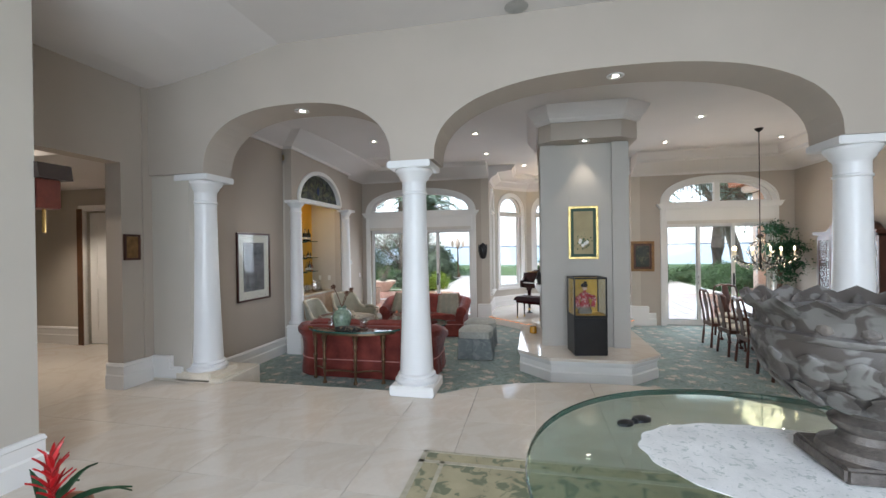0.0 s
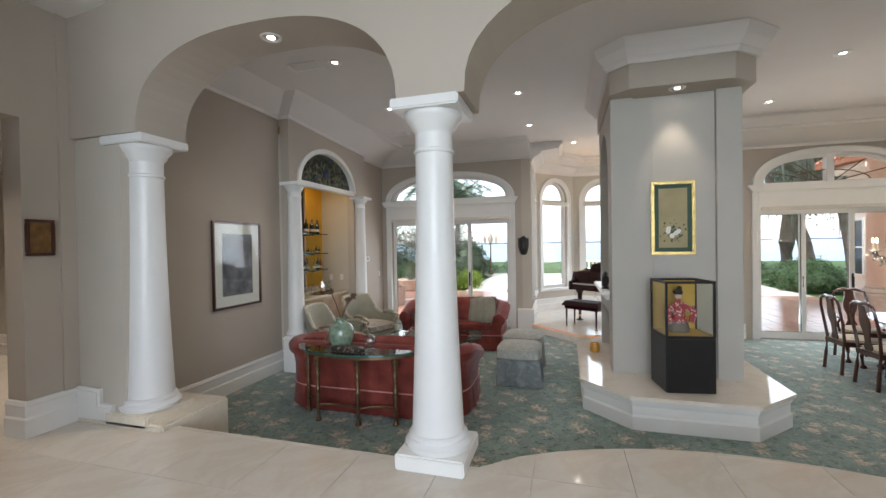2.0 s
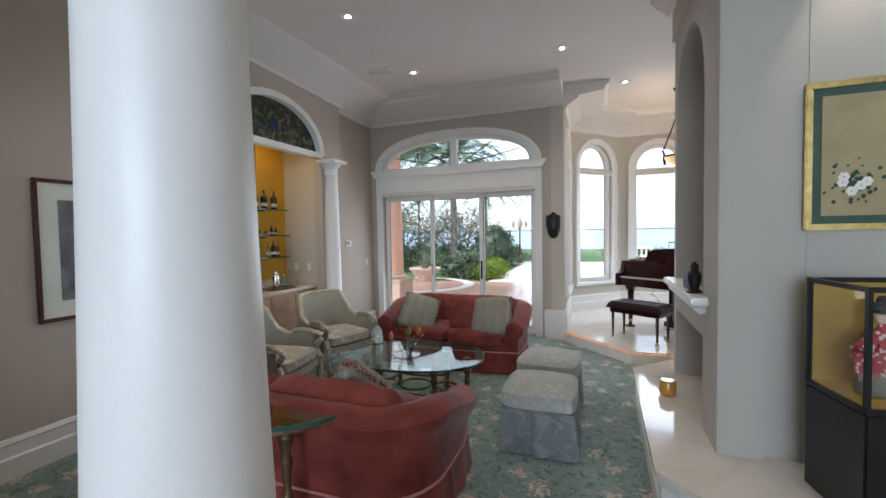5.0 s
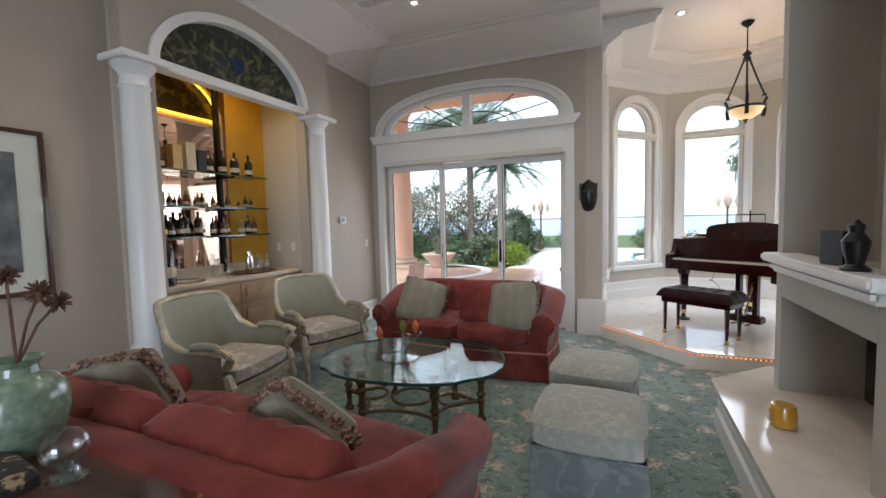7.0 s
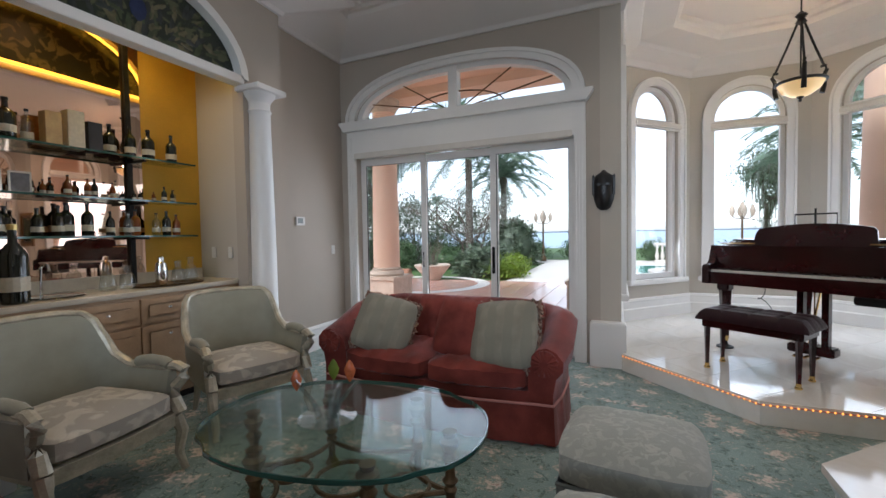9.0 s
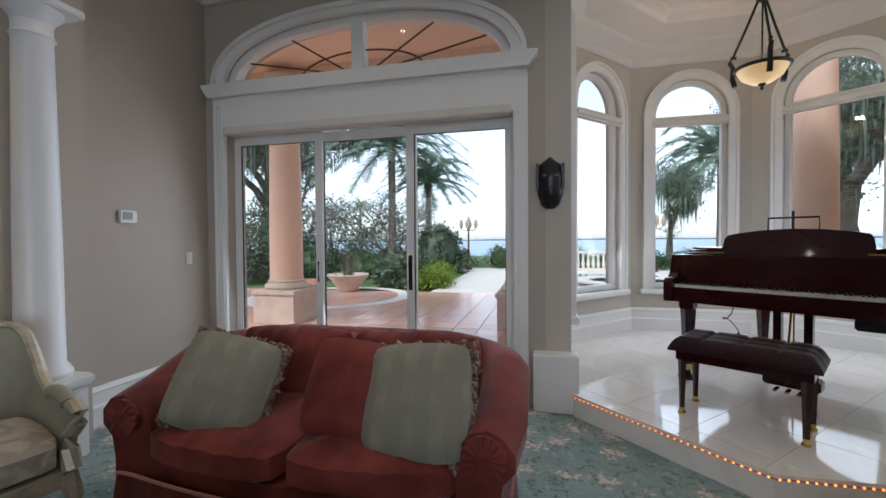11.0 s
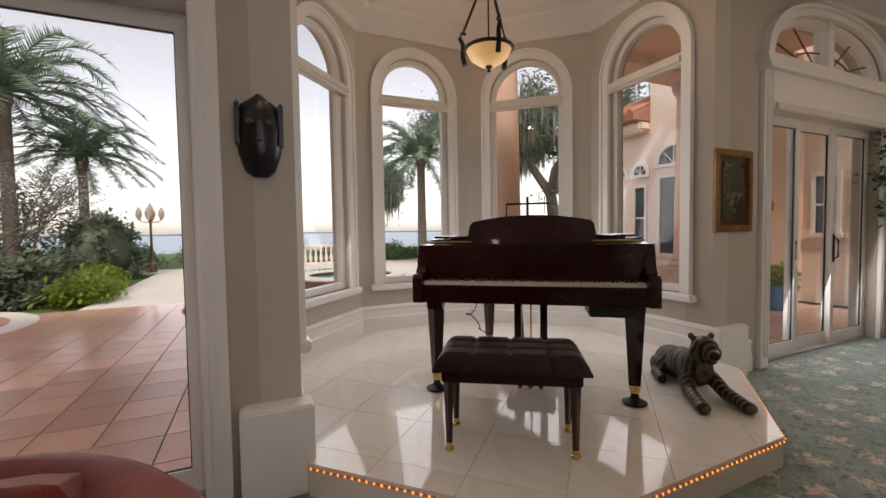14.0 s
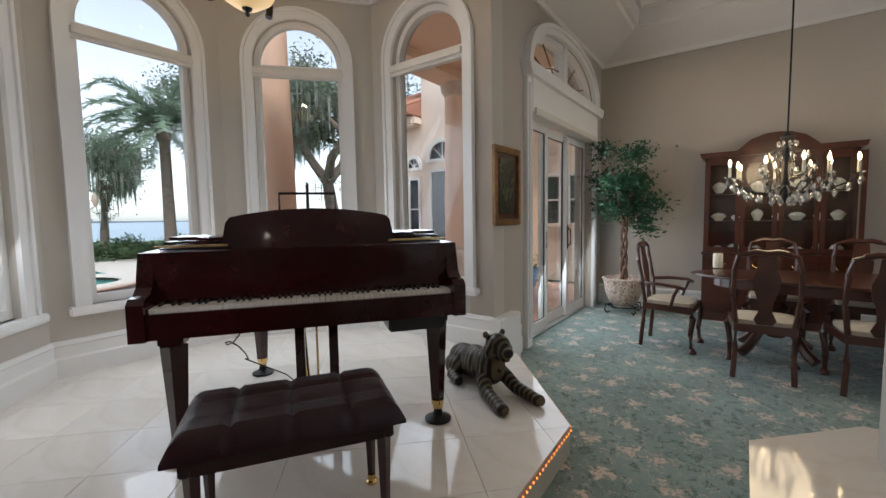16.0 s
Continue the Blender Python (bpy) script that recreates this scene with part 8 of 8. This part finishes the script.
def oak(x, y, h, lean, seed, moss=True, count=9000):
    random.seed(seed)
    t = thing("oak_tree", pose(x, y, G - 0.1), "old live oak hung with grey moss", "tree", "oaks in the garden")
    bm, tips = bmesh.new(), []
    grow(bm, Vector((0, 0, 0)), Vector((lean, 0.05, 1)).normalized(), h * 0.34, h * 0.04, 4, tips, 0.42)
    part("trunk", bm, BARK, t, smooth=True)
    tops = [tuple(e) for e in tips if e.z > h * 0.28]
    leaves("crown", leaf_cloud(tops, 0.5, int(count * 1.3), 0.19, 0.6, 0.2), LEAF, t)
    if moss:
        vs, fs = [], []
        for e in random.sample(tops, min(len(tops), 260)):
            for _ in range(9):
                p = Vector(e) + Vector((random.gauss(0, 0.35), random.gauss(0, 0.35), random.gauss(-0.1, 0.15)))
                L = random.uniform(0.5, 1.5)
                wd, a, i = random.uniform(0.02, 0.06), random.uniform(0, 3.14), len(vs)
                c, s = math.cos(a) * wd, math.sin(a) * wd
                vs += [p + Vector((c, s, 0)), p - Vector((c, s, 0)), p + Vector((-c * 0.7, -s * 0.7, -L * 0.55)), p + Vector((0, 0, -L))]
                fs += [(i, i + 1, i + 2, i + 3)]
        me = bpy.data.meshes.new("moss")
        me.from_pydata([tuple(v) for v in vs], [], fs)
        leaves("hanging_moss", me, MOSS, t, "grey hanging moss")
    return t


def palm(x, y, h, seed, reach=2.1, n=34):
    random.seed(seed)
    t = thing("palm_tree", pose(x, y, G - 0.1), "date palm with a rough trunk and arching fronds", "tree", "palms by the lake")
    part("trunk", lathe([(0.26, 0), (0.21, 0.4), (0.18, h * 0.5), (0.17, h - 0.5), (0.26, h - 0.25), (0.20, h)], 14), BARK, t, smooth=True)
    for k in range(n):
        a = k * 2.399
        up = 1.2 - 1.32 * (k / n) + random.uniform(-0.12, 0.12)
        L = reach * random.uniform(0.85, 1.1)
        pts = []
        for q in range(9):
            f = q / 8
            r = L * f * (0.95 - 0.22 * max(0.0, up))
            pts.append(Vector((r * math.cos(a), r * math.sin(a), h + up * L * f - (0.38 + 0.42 * max(0.0, up)) * L * f ** 2.2)))
        bm = bmesh.new()
        add_tube(bm, pts, 0.03, 4, 0.008)
        for q in range(2, 40):
            f = q / 40 * 8
            i = int(f)
            p = pts[i].lerp(pts[min(8, i + 1)], f - i)
            d = (pts[min(8, i + 1)] - pts[max(0, i - 1)]).normalized()
            side = d.cross(Vector((0, 0, 1))).normalized()
            ln = reach * 0.2 * (1 - 0.5 * (q / 40)) * (0.4 + min(1, q / 8) * 0.6)
            for s in (-1, 1):
                tip = p + side * s * ln * 0.75 + d * ln * 0.75 + Vector((0, 0, ln * random.uniform(-0.25, 0.2)))
                w = d * 0.048
                bm.faces.new((bm.verts.new(p - w), bm.verts.new(p + w), bm.verts.new(tip)))
        part("frond", bm, PALMLEAF, t)
    return t


palm(-7.9, 25.6, 6.2, 3, 4.4, 46)
palm(-7.3, 30.2, 5.0, 4, 3.7, 42)
palm(6.2, 24.6, 4.8, 6, 3.3, 42)
palm(-30, 70, 7, 8, 3.0)
oak(-12.6, 25.5, 10.5, -0.25, 11, True, 11000)
oak(-18.5, 30.0, 11.0, 0.2, 12, True, 9000)
oak(11.4, 26.5, 11.0, 0.12, 13, True, 11000)
oak(12.6, 23.0, 9.5, -0.12, 21, True, 9000)
oak(14.5, 31.0, 11.0, -0.2, 14, True, 9000)
oak(7.6, 37.0, 6.5, 0.05, 15, True, 7000)
oak(-26, 44.0, 10.0, 0.1, 16, False, 6000)
oak(-15.0, 20.0, 9.0, 0.1, 18, True, 9000)

random.seed(40)
t = thing("bare_tree", pose(-6.0, 20.6, G - 0.1), "small bare-branched ornamental tree", "tree")
bm, tips = bmesh.new(), []
for k in range(3):
    grow(bm, Vector((0, 0, 0)), Vector((0.5 * math.cos(k * 2.1), 0.5 * math.sin(k * 2.1), 1)).normalized(), 1.25, 0.06, 5, tips, 0.45)
part("branches", bm, BARK, t)
leaves("crown", leaf_cloud([tuple(e) for e in tips], 0.2, 5000, 0.075), MOSS, t)
bush("hedge", -9.6, 20.6, 1.3, 1.1, 1.25, HEDGE, "large rounded clipped green hedge", 1500)
bush("hedge", -12.0, 21.5, 1.4, 1.2, 1.4, HEDGE, "large rounded clipped green hedge", 1500)
bush("hedge", -14.6, 21.0, 1.6, 1.2, 1.6, HEDGE, "large rounded clipped green hedge", 1500)
bush("hedge", -17.6, 21.0, 1.6, 1.2, 1.9, HEDGE, "large rounded clipped green hedge", 1500)
for x, y, rx, h in ((-11.2, 19.2, 1.3, 2.6), (-13.4, 18.6, 1.4, 3.4), (-10.4, 24.2, 1.6, 3.6), (-8.6, 27.0, 1.5, 3.4), (-13.2, 24.0, 1.7, 4.2)):
    bush("shrub", x, y, rx, 1.2, h, LEAF, "tall loose grey-green garden shrub", 2600, 0.15, False)
bush("shrub", -7.6, 21.6, 1.2, 0.8, 0.9, HEDGE, "low green garden shrub", 900)
for x, y in ((-3.95, 18.3), (-4.1, 19.3), (-4.3, 20.3), (-4.5, 21.4)):
    bush("lime_shrub", x, y, 0.5, 0.55, 0.55, LIME, "bright lime green border shrub", 500, 0.12)
for x, y in ((-5.0, 18.8), (-5.6, 19.6), (-5.2, 20.9), (-5.5, 22.3)):
    bush("flax_clump", x, y, 0.7, 0.6, 0.85, LEAF, "grey-green grassy border clump", 600, 0.2)
bush("shrub", -5.3, 24.6, 1.3, 1.0, 2.3, LEAF, "tall loose green shrub by the path", 2200, 0.16)
for x in (-15.0, -13.0, -11.0, -9.0, -7.0, -5.2):
    bush("hedge", x, 28.2, 1.2, 0.7, 1.15, HEDGE, "dark clipped lakeside hedge", 700)
bush("ball_bush", -2.6, 27.9, 1.1, 0.9, 1.15, HEDGE, "round clipped green bush", 1000)
bush("ball_bush", 0.9, 27.6, 0.7, 0.6, 1.0, HEDGE, "round clipped green bush", 700)
for x in (2.6, 4.2, 5.8, 7.4):
    bush("hedge", x, 27.4, 1.0, 0.6, 0.85, HEDGE, "dark clipped lakeside hedge", 700)
for x, y, rx, h in ((9.3, 19.0, 1.2, 1.5), (11.0, 18.6, 1.3, 1.3), (9.6, 20.8, 1.3, 1.9), (12.2, 20.4, 1.5, 1.8), (8.9, 23.6, 1.1, 1.4), (10.6, 23.0, 1.4, 2.0)):
    bush("hedge", x, y, rx, 1.0, h * 0.55, HEDGE, "loose green garden shrub under the oaks", 1300, 0.10)
bush("hedge", 6.9, 22.5, 0.9, 0.8, 1.2, HEDGE, "round clipped green hedge", 900)
t = thing("planter_bowl", pose(-6.05, 17.0, G) @ Matrix.Diagonal((0.74, 0.74, 0.9, 1)), "wide cast stone bowl planter with bare stems", "planter")
part("bowl", lathe([(0.32, 0), (0.38, 0.05), (0.42, 0.12), (0.62, 0.34), (0.76, 0.46), (0.80, 0.52), (0.76, 0.55), (0.70, 0.5), (0.1, 0.44)], 36), CASTSTONE, t, smooth=True)
bm = bmesh.new()
for k in range(22):
    a = random.uniform(0, 6.28)
    add_tube(bm, [(0.1 * math.cos(a), 0.1 * math.sin(a), 0.45), (0.3 * math.cos(a), 0.3 * math.sin(a), 0.9), (0.5 * math.cos(a + 0.3), 0.5 * math.sin(a + 0.3), random.uniform(1.1, 1.6))], 0.012, 5, 0.004)
part("stems", bm, BARK, t)
leaves("leaves", leaf_cloud([(0.2 * math.cos(k), 0.2 * math.sin(k), 0.6) for k in range(8)], 0.12, 160, 0.12), LEAF, t)
for x in (-8.7, -7.9):
    t = thing("trough_planter", pose(x, 18.3, G), "low terracotta trough planter", "planter", "troughs on the patio")
    part("trough", box(-0.34, 0.34, -0.14, 0.14, 0, 0.2, 0.02), TERRACOTTA, t)
t = thing("balustrade", pose(1.7, 26.2, G), "pale stone balustrade at the water's edge", "balustrade")
part("rail", box(-0.9, 0.9, -0.12, 0.12, 0.78, 0.9, 0.02), PAVING, t)
part("plinth", box(-0.9, 0.9, -0.12, 0.12, 0.0, 0.12, 0.01), PAVING, t)
for k in range(8):
    part("baluster", lathe([(0.05, 0.12), (0.09, 0.3), (0.04, 0.55), (0.06, 0.78)], 10, (-0.77 + 0.22 * k, 0, 0)), PAVING, t, smooth=True)


def street_lamp(x, y):
    t = thing("garden_lamp", pose(x, y, G), "cast iron garden lamp post with clustered lanterns", "street lamp", "garden lamp posts")
    part("base", lathe([(0.16, 0), (0.16, 0.2), (0.09, 0.3), (0.07, 0.45)], 12), BRONZE, t, smooth=True)
    part("post", lathe([(0.05, 0.4), (0.04, 2.0)], 10), BRONZE, t)
    for k in range(5):
        a = radians(90 * k)
        c, s = (0.36 * math.cos(a), 0.36 * math.sin(a)) if k < 4 else (0, 0)
        z = 2.0 if k < 4 else 2.15
        arm = part("arm", tube([(0, 0, 1.9), (c * 0.6, s * 0.6, 1.9), (c, s, z)], 0.018, 6), BRONZE, t)
        part("lantern", lathe([(0.05, 0), (0.11, 0.18), (0.10, 0.3), (0.05, 0.42), (0.01, 0.48)], 10, (c, s, z)), CASTSTONE, arm, smooth=True)


street_lamp(-4.2, 26.3)
street_lamp(4.1, 26.0)


# ---- floor tiles, last ----
lay_tiles(hall, hall_edge, 0.61, 0, HALL - 0.012, HALL, MARBLE, "marble_tile", ox=0.06, oy=0.11, limit=lambda x, y: -4.2 < x < 4.2 and -2.6 < y < 4.2)
lay_tiles(stage, stage_outline, 0.46, 45, STAGE - 0.012, STAGE, STAGEMARBLE, "marble_tile", ox=0.1, oy=0.2)
lay_tiles(patio, patio_outline, 0.41, 0, G - 0.012, G, PATIO, "patio_tile", gap=0.006, limit=lambda x, y: -4.6 < x < -0.6 and 9.8 < y < 14.0 or 3.4 < x < 6.0 and 9.8 < y < 10.7)
